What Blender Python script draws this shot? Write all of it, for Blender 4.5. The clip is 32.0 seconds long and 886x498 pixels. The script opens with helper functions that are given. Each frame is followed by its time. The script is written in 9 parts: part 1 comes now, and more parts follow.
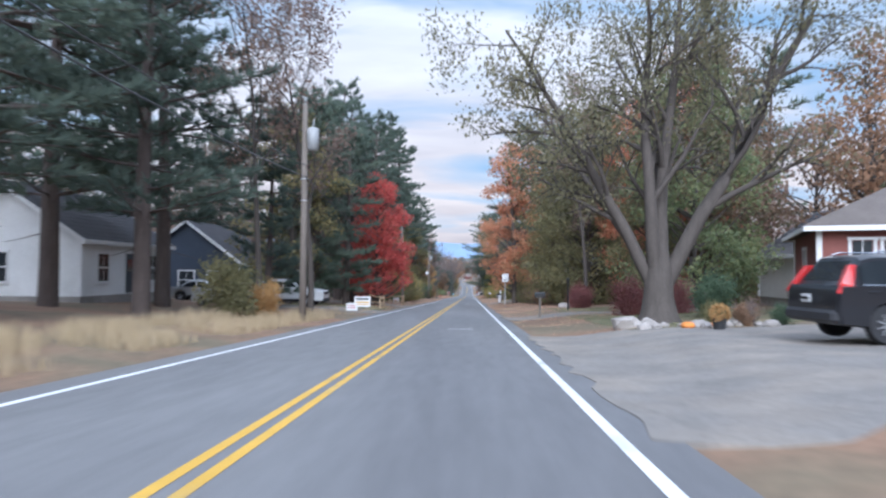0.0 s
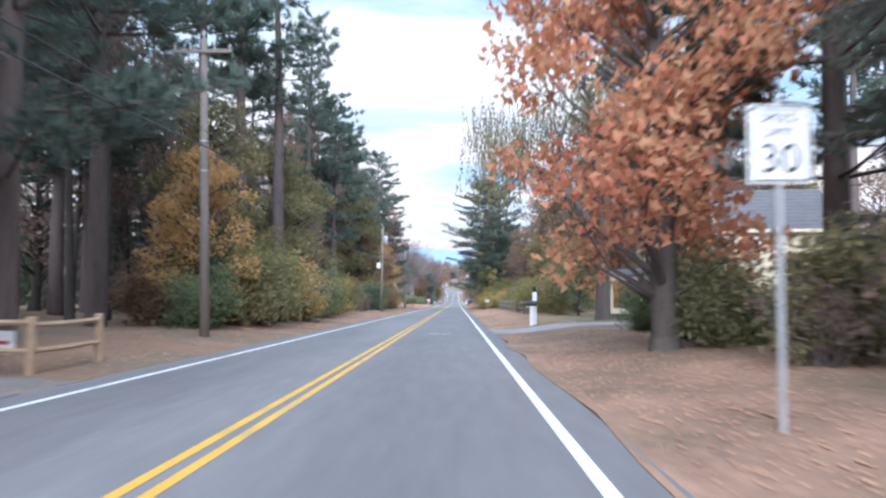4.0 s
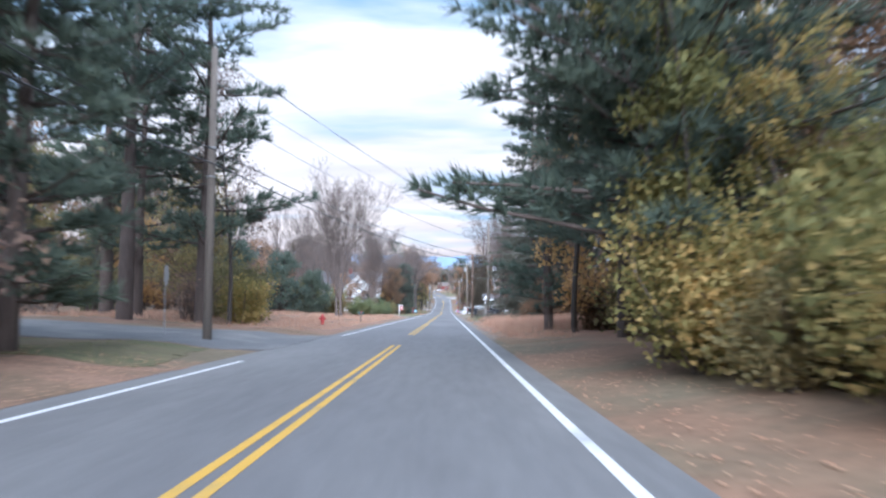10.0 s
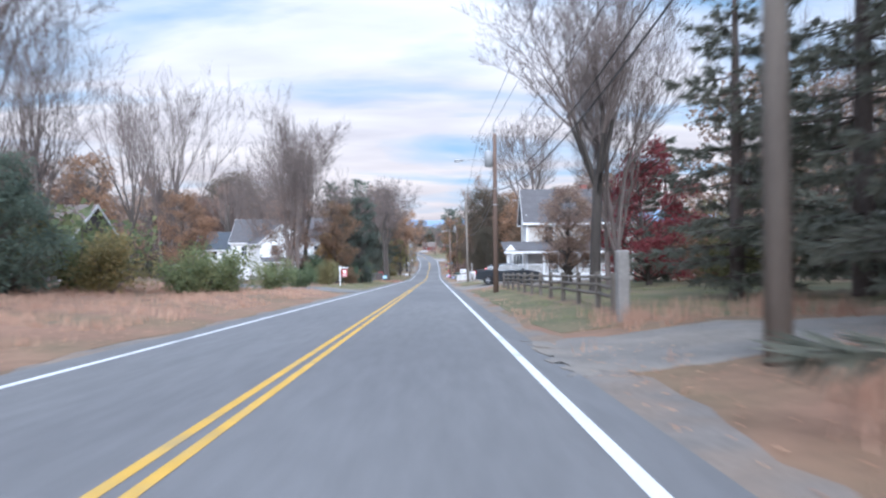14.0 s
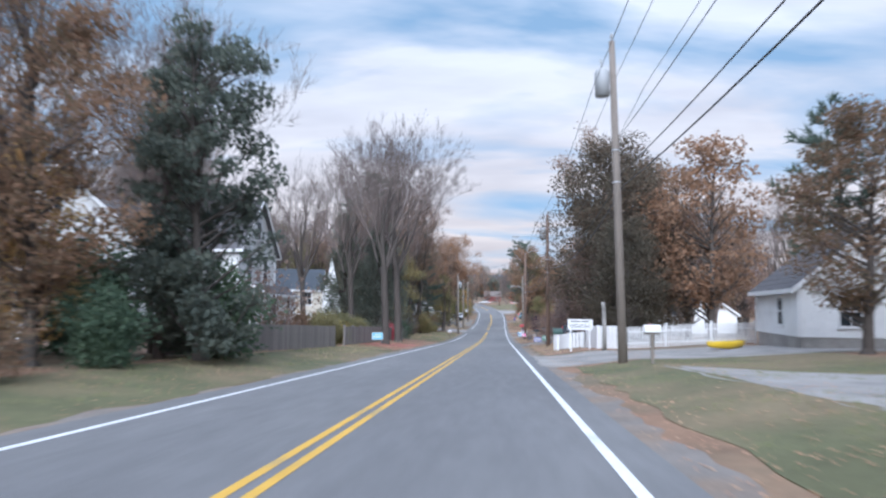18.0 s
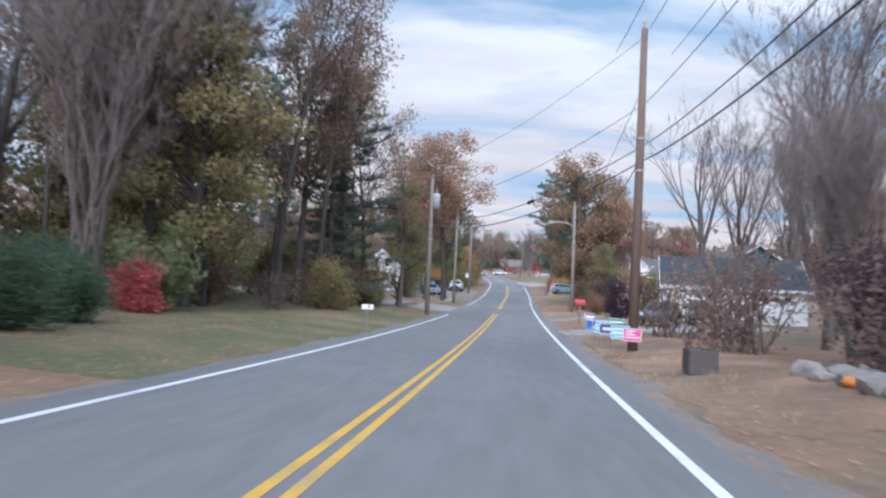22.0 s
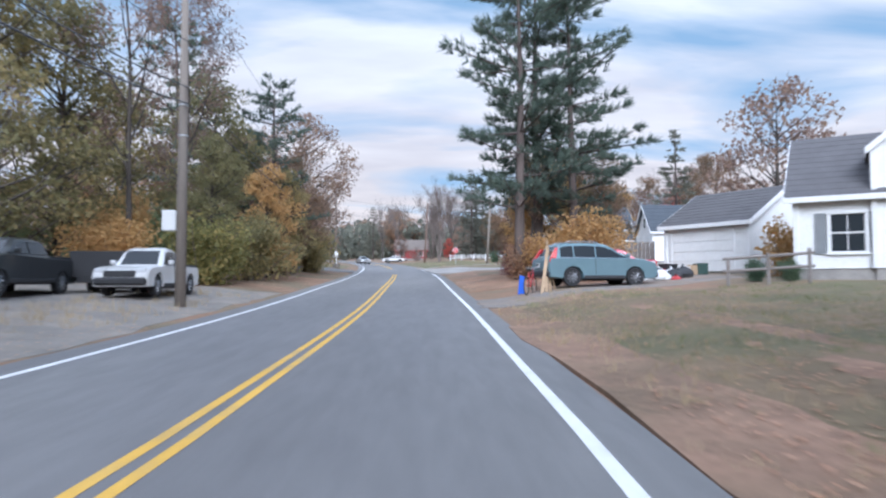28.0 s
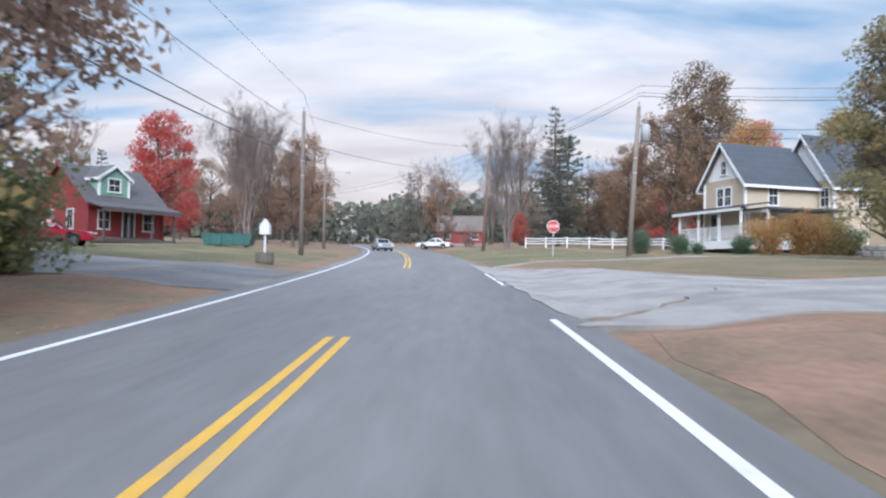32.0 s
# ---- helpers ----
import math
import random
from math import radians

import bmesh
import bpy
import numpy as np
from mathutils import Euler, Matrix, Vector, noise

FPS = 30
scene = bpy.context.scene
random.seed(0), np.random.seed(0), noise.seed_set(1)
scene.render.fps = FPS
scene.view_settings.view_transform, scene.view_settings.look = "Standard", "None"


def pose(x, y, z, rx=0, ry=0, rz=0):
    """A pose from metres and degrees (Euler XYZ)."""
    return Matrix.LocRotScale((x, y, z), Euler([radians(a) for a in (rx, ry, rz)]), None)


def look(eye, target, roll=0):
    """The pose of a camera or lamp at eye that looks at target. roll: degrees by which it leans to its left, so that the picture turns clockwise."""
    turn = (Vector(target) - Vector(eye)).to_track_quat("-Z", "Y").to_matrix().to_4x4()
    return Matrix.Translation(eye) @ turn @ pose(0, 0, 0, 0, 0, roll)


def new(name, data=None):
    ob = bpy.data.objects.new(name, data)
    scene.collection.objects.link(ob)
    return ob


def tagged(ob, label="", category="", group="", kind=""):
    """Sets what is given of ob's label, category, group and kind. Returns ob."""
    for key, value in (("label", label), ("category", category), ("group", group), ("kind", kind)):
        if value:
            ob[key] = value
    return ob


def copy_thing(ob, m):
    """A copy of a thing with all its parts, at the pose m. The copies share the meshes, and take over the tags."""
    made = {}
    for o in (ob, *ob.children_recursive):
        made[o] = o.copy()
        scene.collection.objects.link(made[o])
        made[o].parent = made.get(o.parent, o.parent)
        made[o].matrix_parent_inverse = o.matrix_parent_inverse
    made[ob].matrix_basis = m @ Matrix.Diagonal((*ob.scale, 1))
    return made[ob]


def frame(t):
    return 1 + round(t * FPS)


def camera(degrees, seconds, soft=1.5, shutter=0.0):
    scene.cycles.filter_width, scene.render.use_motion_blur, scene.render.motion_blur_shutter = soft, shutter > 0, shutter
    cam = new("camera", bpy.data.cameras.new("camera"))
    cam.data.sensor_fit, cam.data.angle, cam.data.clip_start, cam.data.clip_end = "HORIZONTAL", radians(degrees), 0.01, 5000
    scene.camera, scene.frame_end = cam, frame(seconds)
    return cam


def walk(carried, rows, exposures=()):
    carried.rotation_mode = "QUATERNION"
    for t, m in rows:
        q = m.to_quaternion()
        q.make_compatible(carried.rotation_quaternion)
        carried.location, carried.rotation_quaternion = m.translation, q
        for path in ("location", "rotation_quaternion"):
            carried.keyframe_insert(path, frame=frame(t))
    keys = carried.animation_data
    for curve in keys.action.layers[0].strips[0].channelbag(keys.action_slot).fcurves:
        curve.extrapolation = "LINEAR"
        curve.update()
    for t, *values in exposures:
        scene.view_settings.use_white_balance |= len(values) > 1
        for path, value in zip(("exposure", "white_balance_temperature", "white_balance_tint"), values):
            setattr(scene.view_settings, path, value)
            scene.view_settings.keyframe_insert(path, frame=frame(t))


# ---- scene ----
cam = camera(65.8, 32.0, soft=2.3, shutter=0.4)
PATH = [
    (0.0, pose(-0.00, 0.00, 1.26, 91.83, -0.38, 2.27)),
    (0.5, pose(0.00, 7.16, 1.02, 92.85, 0.73, 0.29)),
    (1.0, pose(-0.02, 14.39, 0.81, 92.47, 1.54, -0.81)),
    (1.5, pose(-0.02, 21.72, 0.59, 92.03, 1.65, -0.64)),
    (2.0, pose(-0.00, 29.10, 0.35, 91.49, 1.60, 0.34)),
    (2.5, pose(0.01, 36.50, 0.12, 91.69, 1.23, 0.45)),
    (4.5, pose(0.30, 66.59, -0.91, 92.61, -0.65, 1.52)),
    (5.0, pose(0.27, 74.23, -1.16, 92.63, -1.20, 1.85)),
    (5.5, pose(0.20, 81.89, -1.41, 92.21, -1.93, 2.01)),
    (6.0, pose(0.08, 89.58, -1.65, 91.45, -2.17, 2.13)),
    (6.5, pose(-0.02, 97.29, -1.90, 91.30, -2.17, 2.50)),
    (7.0, pose(-0.12, 105.00, -2.16, 93.58, -2.27, 2.45)),
    (7.5, pose(-0.17, 112.70, -2.42, 96.45, -2.32, 1.49)),
    (8.0, pose(-0.15, 120.37, -2.63, 97.28, -0.98, 0.58)),
    (8.5, pose(-0.07, 128.05, -2.90, 96.47, -0.63, 0.44)),
    (9.0, pose(-0.13, 135.74, -3.25, 95.41, 0.37, 0.47)),
    (9.5, pose(-0.11, 143.43, -3.43, 94.32, -0.58, 0.45)),
    (10.0, pose(-0.10, 151.13, -3.68, 93.15, -0.52, 0.36)),
    (10.5, pose(-0.12, 158.88, -3.93, 92.05, -0.45, 0.34)),
    (11.0, pose(-0.16, 166.69, -4.18, 91.11, -0.55, 0.27)),
    (11.5, pose(-0.10, 174.53, -4.43, 90.56, 0.16, 0.25)),
    (12.0, pose(0.04, 182.38, -4.72, 91.06, 0.66, -0.70)),
    (12.5, pose(0.04, 190.19, -4.97, 91.43, 0.29, -1.26)),
    (13.0, pose(0.03, 197.94, -5.23, 91.19, 0.66, -1.37)),
    (13.5, pose(0.02, 205.67, -5.48, 90.59, 0.50, -1.14)),
    (14.0, pose(0.02, 213.40, -5.75, 90.18, 0.53, -0.71)),
    (14.5, pose(-0.02, 221.17, -6.00, 89.83, 0.22, -0.31)),
    (16.5, pose(0.11, 254.15, -7.09, 91.50, 0.93, 0.78)),
    (17.0, pose(0.15, 262.50, -7.42, 91.17, -0.09, 2.29)),
    (17.5, pose(0.12, 270.85, -7.65, 92.74, 0.21, 3.49)),
    (18.0, pose(0.15, 279.21, -7.91, 94.85, -0.38, 4.66)),
    (18.5, pose(0.16, 287.57, -8.19, 95.85, -0.71, 6.38)),
    (19.0, pose(0.13, 295.91, -8.47, 96.97, -1.63, 8.34)),
    (19.5, pose(0.02, 304.23, -8.76, 97.18, -2.61, 9.68)),
    (20.0, pose(-0.05, 312.44, -9.01, 96.18, -2.93, 9.55)),
    (20.5, pose(-0.12, 320.50, -9.28, 95.00, -3.22, 8.70)),
    (21.0, pose(-0.18, 328.38, -9.54, 94.08, -3.20, 7.78)),
    (21.5, pose(-0.25, 336.04, -9.79, 93.40, -3.07, 6.91)),
    (22.0, pose(-0.34, 343.45, -10.00, 92.87, -3.02, 6.16)),
    (22.5, pose(-0.29, 350.59, -10.25, 92.54, -2.71, 5.39)),
    (23.0, pose(-0.28, 357.48, -10.44, 92.34, -1.95, 4.43)),
    (23.5, pose(-0.15, 364.12, -10.58, 92.00, -1.26, 3.46)),
    (24.0, pose(0.00, 370.60, -10.72, 92.02, -0.39, 1.62)),
    (24.5, pose(0.06, 377.01, -10.87, 92.07, -0.29, 0.93)),
    (25.0, pose(0.15, 383.39, -10.87, 92.26, -0.22, 0.56)),
    (25.5, pose(0.13, 389.78, -10.87, 92.23, -0.35, 0.13)),
    (27.5, pose(0.02, 414.74, -10.79, 92.57, -0.26, -0.93)),
    (28.0, pose(0.10, 420.86, -10.62, 92.89, 0.12, -1.64)),
    (28.5, pose(0.15, 426.99, -10.52, 92.39, -0.15, -1.50)),
    (29.0, pose(0.30, 433.14, -10.27, 91.99, -1.17, -0.95)),
    (29.5, pose(0.45, 439.26, -10.14, 91.56, -1.24, -0.06)),
    (30.0, pose(0.50, 445.33, -9.93, 91.66, -2.05, 0.95)),
    (30.5, pose(0.35, 451.32, -9.69, 92.07, -2.12, 1.67)),
    (31.0, pose(-0.04, 457.22, -9.44, 92.00, -1.81, 1.27)),
    (31.5, pose(-0.22, 463.10, -9.21, 91.92, -1.19, 2.15)),
    (32.0, pose(-0.50, 468.97, -8.94, 91.64, -0.89, 2.60)),
]
# the film's own exposure: brighter in the woods, darker in the open village
EXPOSE = [(0.0, 0.28), (1.0, 0.46), (2.0, 0.68), (5.0, 0.82), (6.0, 0.88), (8.0, 0.66), (9.5, 0.56), (11.0, 0.68), (12.0, 0.54), (14.0, 0.38), (17.0, 0.18), (23.0, 0.16), (28.0, 0.22), (32.0, 0.2)]
KELVIN = np.array([(0, 5480), (2, 5400), (5, 5560), (7, 5380), (9, 5320), (10, 5500), (11.5, 5700), (13, 5540), (25, 5560), (28, 5540), (30, 5740), (32, 5780)])
walk(cam, PATH, [(t, e, float(np.interp(t, KELVIN[:, 0], KELVIN[:, 1])) - 140, 10) for t, e in EXPOSE])
# ---- sky, sun ----
world = bpy.data.worlds.new("sky")
scene.world = world
world.use_nodes = True
wn, wl = world.node_tree.nodes, world.node_tree.links
wn.clear()


def wnode(kind, **props):
    n = wn.new(kind)
    for k, v in props.items():
        if k == "blend":
            n.blend_type = v
        elif k == "op":
            n.operation = v
        elif k == "dtype":
            n.data_type = v
    return n


SUN_EL, SUN_ROT = radians(30), radians(180)
tc = wnode("ShaderNodeTexCoord")
sep = wnode("ShaderNodeSeparateXYZ")
wl.new(tc.outputs["Generated"], sep.inputs[0])
up = wnode("ShaderNodeMath", op="MAXIMUM")
up.inputs[1].default_value = 0.0
wl.new(sep.outputs["Z"], up.inputs[0])
den = wnode("ShaderNodeMath", op="ADD")
den.inputs[1].default_value = 0.16
wl.new(up.outputs[0], den.inputs[0])
px = wnode("ShaderNodeMath", op="DIVIDE")
py = wnode("ShaderNodeMath", op="DIVIDE")
wl.new(sep.outputs["X"], px.inputs[0]), wl.new(den.outputs[0], px.inputs[1])
wl.new(sep.outputs["Y"], py.inputs[0]), wl.new(den.outputs[0], py.inputs[1])
com = wnode("ShaderNodeCombineXYZ")
wl.new(px.outputs[0], com.inputs[0]), wl.new(py.outputs[0], com.inputs[1])
mp = wnode("ShaderNodeMapping")
mp.inputs["Rotation"].default_value = (0, 0, radians(20))
mp.inputs["Scale"].default_value = (0.5, 1.15, 1)
wl.new(com.outputs[0], mp.inputs[0])
nz = wnode("ShaderNodeTexNoise")
nz.inputs["Scale"].default_value, nz.inputs["Detail"].default_value, nz.inputs["Roughness"].default_value = 1.15, 6.0, 0.5
nz.inputs["Distortion"].default_value = 0.45
wl.new(mp.outputs[0], nz.inputs["Vector"])
mask = wnode("ShaderNodeValToRGB")
mask.color_ramp.elements[0].position, mask.color_ramp.elements[1].position = 0.41, 0.55
low = wnode("ShaderNodeMath", op="MULTIPLY_ADD")
low.inputs[1].default_value, low.inputs[2].default_value = -0.55, 0.12
wl.new(up.outputs[0], low.inputs[0])
lowc = wnode("ShaderNodeMath", op="MAXIMUM")
lowc.inputs[1].default_value = 0.0
wl.new(low.outputs[0], lowc.inputs[0])
cover = wnode("ShaderNodeMath", op="ADD")
wl.new(nz.outputs["Fac"], cover.inputs[0]), wl.new(lowc.outputs[0], cover.inputs[1])
wl.new(cover.outputs[0], mask.inputs[0])
# cloud tint: warm at the horizon, cool grey-white overhead
tint = wnode("ShaderNodeValToRGB")
e = tint.color_ramp.elements
e[0].position, e[0].color = 0.0, (0.78, 0.66, 0.60, 1)
e[1].position, e[1].color = 1.0, (2.5, 2.55, 2.75, 1)
for pos, col in ((0.10, (0.92, 0.80, 0.72, 1)), (0.24, (0.96, 0.90, 0.87, 1)), (0.40, (0.97, 0.96, 0.97, 1)), (0.62, (1.7, 1.73, 1.84, 1))):
    el = e.new(pos)
    el.color = col
wl.new(up.outputs[0], tint.inputs[0])
# thicker patches of the cloud are greyer
nz2 = wnode("ShaderNodeTexNoise")
nz2.inputs["Scale"].default_value, nz2.inputs["Detail"].default_value = 2.3, 5.0
wl.new(mp.outputs[0], nz2.inputs["Vector"])
grey = wnode("ShaderNodeValToRGB")
grey.color_ramp.elements[0].position, grey.color_ramp.elements[0].color = 0.38, (1, 1, 1, 1)
grey.color_ramp.elements[1].position, grey.color_ramp.elements[1].color = 0.68, (0.76, 0.76, 0.79, 1)
wl.new(nz2.outputs["Fac"], grey.inputs[0])
cl = wnode("ShaderNodeMix", dtype="RGBA", blend="MULTIPLY")
cl.inputs["Factor"].default_value = 1.0
wl.new(tint.outputs[0], cl.inputs["A"]), wl.new(grey.outputs[0], cl.inputs["B"])
amp = wnode("ShaderNodeVectorMath", op="SCALE")
amp.inputs["Scale"].default_value = 11.0
wl.new(cl.outputs["Result"], amp.inputs[0])
sky = wnode("ShaderNodeTexSky")
sky.sky_type = "NISHITA"
sky.sun_disc, sky.sun_elevation, sky.sun_rotation = False, SUN_EL, SUN_ROT
sky.air_density, sky.dust_density, sky.ozone_density = 1.0, 1.6, 2.0
blue = wnode("ShaderNodeMix", dtype="RGBA", blend="MIX")
blue.inputs["Factor"].default_value = 0.72
blue.inputs["B"].default_value = (4.6, 6.5, 8.3, 1)
wl.new(sky.outputs[0], blue.inputs["A"])
mixs = wnode("ShaderNodeMix", dtype="RGBA", blend="MIX")
wl.new(mask.outputs[0], mixs.inputs["Factor"])
wl.new(blue.outputs["Result"], mixs.inputs["A"]), wl.new(amp.outputs[0], mixs.inputs["B"])
bg = wnode("ShaderNodeBackground")
bg.inputs["Strength"].default_value = 0.082
wl.new(mixs.outputs["Result"], bg.inputs["Color"])
wout = wnode("ShaderNodeOutputWorld")
wl.new(bg.outputs[0], wout.inputs[0])

sun = new("sun", bpy.data.lights.new("sun", "SUN"))
sun.data.energy, sun.data.angle, sun.data.color = 4.0, radians(40), (1.0, 0.97, 0.94)
sd = Vector((math.sin(SUN_ROT) * math.cos(SUN_EL), math.cos(SUN_ROT) * math.cos(SUN_EL), math.sin(SUN_EL)))
sun.matrix_world = look(sd * 60, (0, 0, 0))
# ---- materials ----
def mat(name, col, rough=0.8, scale=3.0, var=0.25, bump=0.0, bscale=40.0, metal=0.0, second=None, mask=(0.45, 0.62), stretch=(1, 1, 1), rnd=0.0, coat=0.0, spec=0.5):
    """Procedural surface: base colour with two scales of variation, an optional second colour in patches, and fine relief."""
    m = bpy.data.materials.new(name)
    m.use_nodes = True
    nt = m.node_tree
    n, l = nt.nodes, nt.links
    b = n["Principled BSDF"]
    b.inputs["Roughness"].default_value, b.inputs["Metallic"].default_value = rough, metal
    b.inputs["Specular IOR Level"].default_value = spec
    b.inputs["Coat Weight"].default_value = coat
    co = n.new("ShaderNodeTexCoord")
    ma = n.new("ShaderNodeMapping")
    ma.inputs["Scale"].default_value = stretch
    l.new(co.outputs["Object"], ma.inputs[0])
    big = n.new("ShaderNodeTexNoise")
    big.inputs["Scale"].default_value, big.inputs["Detail"].default_value = scale, 5
    l.new(ma.outputs[0], big.inputs["Vector"])
    fine = n.new("ShaderNodeTexNoise")
    fine.inputs["Scale"].default_value, fine.inputs["Detail"].default_value = scale * 9, 3
    l.new(ma.outputs[0], fine.inputs["Vector"])
    add = n.new("ShaderNodeMath")
    add.operation = "ADD"
    l.new(big.outputs["Fac"], add.inputs[0]), l.new(fine.outputs["Fac"], add.inputs[1])
    src = add.outputs[0]
    if rnd:
        oi = n.new("ShaderNodeObjectInfo")
        mu = n.new("ShaderNodeMath")
        mu.operation = "MULTIPLY_ADD"
        mu.inputs[1].default_value, mu.inputs[2].default_value = rnd, -rnd / 2
        l.new(oi.outputs["Random"], mu.inputs[0])
        ad2 = n.new("ShaderNodeMath")
        ad2.operation = "ADD"
        l.new(src, ad2.inputs[0]), l.new(mu.outputs[0], ad2.inputs[1])
        src = ad2.outputs[0]
    r = n.new("ShaderNodeMapRange")
    r.inputs["From Min"].default_value, r.inputs["From Max"].default_value = 0.6, 1.4
    r.inputs["To Min"].default_value, r.inputs["To Max"].default_value = 1 - var, 1 + var
    l.new(src, r.inputs["Value"])
    base = n.new("ShaderNodeMix")
    base.data_type = "RGBA"
    base.inputs["A"].default_value = (*col, 1)
    base.inputs["B"].default_value = (*(second or col), 1)
    if second:
        mk = n.new("ShaderNodeTexNoise")
        mk.inputs["Scale"].default_value, mk.inputs["Detail"].default_value = scale * 0.45, 6
        l.new(ma.outputs[0], mk.inputs["Vector"])
        rp = n.new("ShaderNodeMapRange")
        rp.inputs["From Min"].default_value, rp.inputs["From Max"].default_value = mask
        l.new(mk.outputs["Fac"], rp.inputs["Value"])
        l.new(rp.outputs[0], base.inputs["Factor"])
    else:
        base.inputs["Factor"].default_value = 0.0
    sc = n.new("ShaderNodeVectorMath")
    sc.operation = "SCALE"
    l.new(base.outputs["Result"], sc.inputs[0]), l.new(r.outputs[0], sc.inputs["Scale"])
    l.new(sc.outputs[0], b.inputs["Base Color"])
    if bump:
        bn = n.new("ShaderNodeTexNoise")
        bn.inputs["Scale"].default_value, bn.inputs["Detail"].default_value = bscale, 4
        l.new(ma.outputs[0], bn.inputs["Vector"])
        bp = n.new("ShaderNodeBump")
        bp.inputs["Strength"].default_value, bp.inputs["Distance"].default_value = bump, 0.02
        l.new(bn.outputs["Fac"], bp.inputs["Height"])
        l.new(bp.outputs[0], b.inputs["Normal"])
    return m


def leafmat(name, cols, trans=0.52, gain=1.7):
    """Foliage: colour varies from leaf to leaf and from tree to tree; some light passes through."""
    cols = [tuple(min(0.6, (v * 0.78 + (0.3 * c[0] + 0.6 * c[1] + 0.1 * c[2]) * 0.22) * gain) for v in c) for c in cols]
    m = bpy.data.materials.new(name)
    m.use_nodes = True
    n, l = m.node_tree.nodes, m.node_tree.links
    n.clear()
    out = n.new("ShaderNodeOutputMaterial")
    geo = n.new("ShaderNodeNewGeometry")
    oi = n.new("ShaderNodeObjectInfo")
    co = n.new("ShaderNodeTexCoord")
    nz = n.new("ShaderNodeTexNoise")
    nz.inputs["Scale"].default_value, nz.inputs["Detail"].default_value = 0.35, 2
    l.new(co.outputs["Object"], nz.inputs["Vector"])
    a = n.new("ShaderNodeMath")
    a.operation = "MULTIPLY_ADD"
    a.inputs[1].default_value, a.inputs[2].default_value = 0.55, -0.28
    l.new(geo.outputs["Random Per Island"], a.inputs[0])
    b = n.new("ShaderNodeMath")
    b.operation = "MULTIPLY_ADD"
    b.inputs[1].default_value = 0.5
    l.new(oi.outputs["Random"], b.inputs[0]), l.new(a.outputs[0], b.inputs[2])
    c = n.new("ShaderNodeMath")
    c.operation = "ADD"
    l.new(b.outputs[0], c.inputs[0]), l.new(nz.outputs["Fac"], c.inputs[1])
    d = n.new("ShaderNodeMapRange")
    d.inputs["From Min"].default_value, d.inputs["From Max"].default_value = 0.2, 1.25
    l.new(c.outputs[0], d.inputs["Value"])
    rp = n.new("ShaderNodeValToRGB")
    els = rp.color_ramp.elements
    els[0].color, els[1].color = (*cols[0], 1), (*cols[-1], 1)
    for i, cc in enumerate(cols[1:-1]):
        el = els.new((i + 1) / (len(cols) - 1))
        el.color = (*cc, 1)
    l.new(d.outputs[0], rp.inputs[0])
    df = n.new("ShaderNodeBsdfPrincipled")
    df.inputs["Roughness"].default_value = 0.7
    df.inputs["Specular IOR Level"].default_value = 0.25
    tr = n.new("ShaderNodeBsdfTranslucent")
    mx = n.new("ShaderNodeMixShader")
    mx.inputs[0].default_value = trans
    l.new(rp.outputs[0], df.inputs["Base Color"]), l.new(rp.outputs[0], tr.inputs["Color"])
    l.new(df.outputs[0], mx.inputs[1]), l.new(tr.outputs[0], mx.inputs[2])
    l.new(mx.outputs[0], out.inputs[0])
    return m


def glassmat(name, col=(0.03, 0.035, 0.04), rough=0.05):
    m = bpy.data.materials.new(name)
    m.use_nodes = True
    b = m.node_tree.nodes["Principled BSDF"]
    b.inputs["Base Color"].default_value = (*col, 1)
    b.inputs["Roughness"].default_value = rough
    b.inputs["Specular IOR Level"].default_value = 0.4
    return m


ASPHALT = mat("asphalt", (0.155, 0.152, 0.154), 0.85, 0.35, 0.16, 0.35, 90, second=(0.19, 0.186, 0.184), mask=(0.4, 0.65), stretch=(1.6, 0.25, 1))
ASPHALT_OLD = mat("asphalt_old", (0.15, 0.15, 0.155), 0.9, 0.6, 0.2, 0.4, 70, second=(0.22, 0.215, 0.205))
YELLOW = mat("road_paint_yellow", (0.62, 0.37, 0.055), 0.7, 2.0, 0.16, 0.2, 60, second=(0.42, 0.30, 0.12), mask=(0.56, 0.72))
WHITEP = mat("road_paint_white", (0.72, 0.72, 0.72), 0.7, 2.0, 0.12, 0.2, 60, second=(0.42, 0.42, 0.42), mask=(0.58, 0.74))
EARTH = mat("ground_leaf_litter", (0.24, 0.145, 0.09), 0.95, 0.5, 0.3, 0.6, 14, second=(0.17, 0.135, 0.085), mask=(0.42, 0.6))
GRASS = mat("lawn_grass", (0.115, 0.115, 0.055), 0.95, 0.6, 0.25, 0.6, 30, second=(0.19, 0.15, 0.085), mask=(0.42, 0.6))
ROUGH = mat("rough_autumn_grass", (0.19, 0.135, 0.08), 0.95, 0.6, 0.28, 0.7, 26, second=(0.135, 0.12, 0.062), mask=(0.45, 0.62))
LEAVES_G = mat("fallen_leaves_ground", (0.29, 0.178, 0.118), 0.95, 0.8, 0.38, 0.7, 18, second=(0.20, 0.135, 0.085), mask=(0.42, 0.6))
DRYGRASS_G = mat("dry_grass_ground", (0.27, 0.155, 0.10), 0.95, 0.5, 0.25, 0.6, 18, second=(0.20, 0.135, 0.08))
GRAVEL = mat("gravel", (0.22, 0.20, 0.18), 0.95, 1.2, 0.24, 0.7, 45, second=(0.27, 0.235, 0.20))
SAND = mat("sandy_shoulder", (0.21, 0.185, 0.165), 0.95, 1.4, 0.25, 0.7, 45, second=(0.25, 0.19, 0.145), mask=(0.42, 0.6))
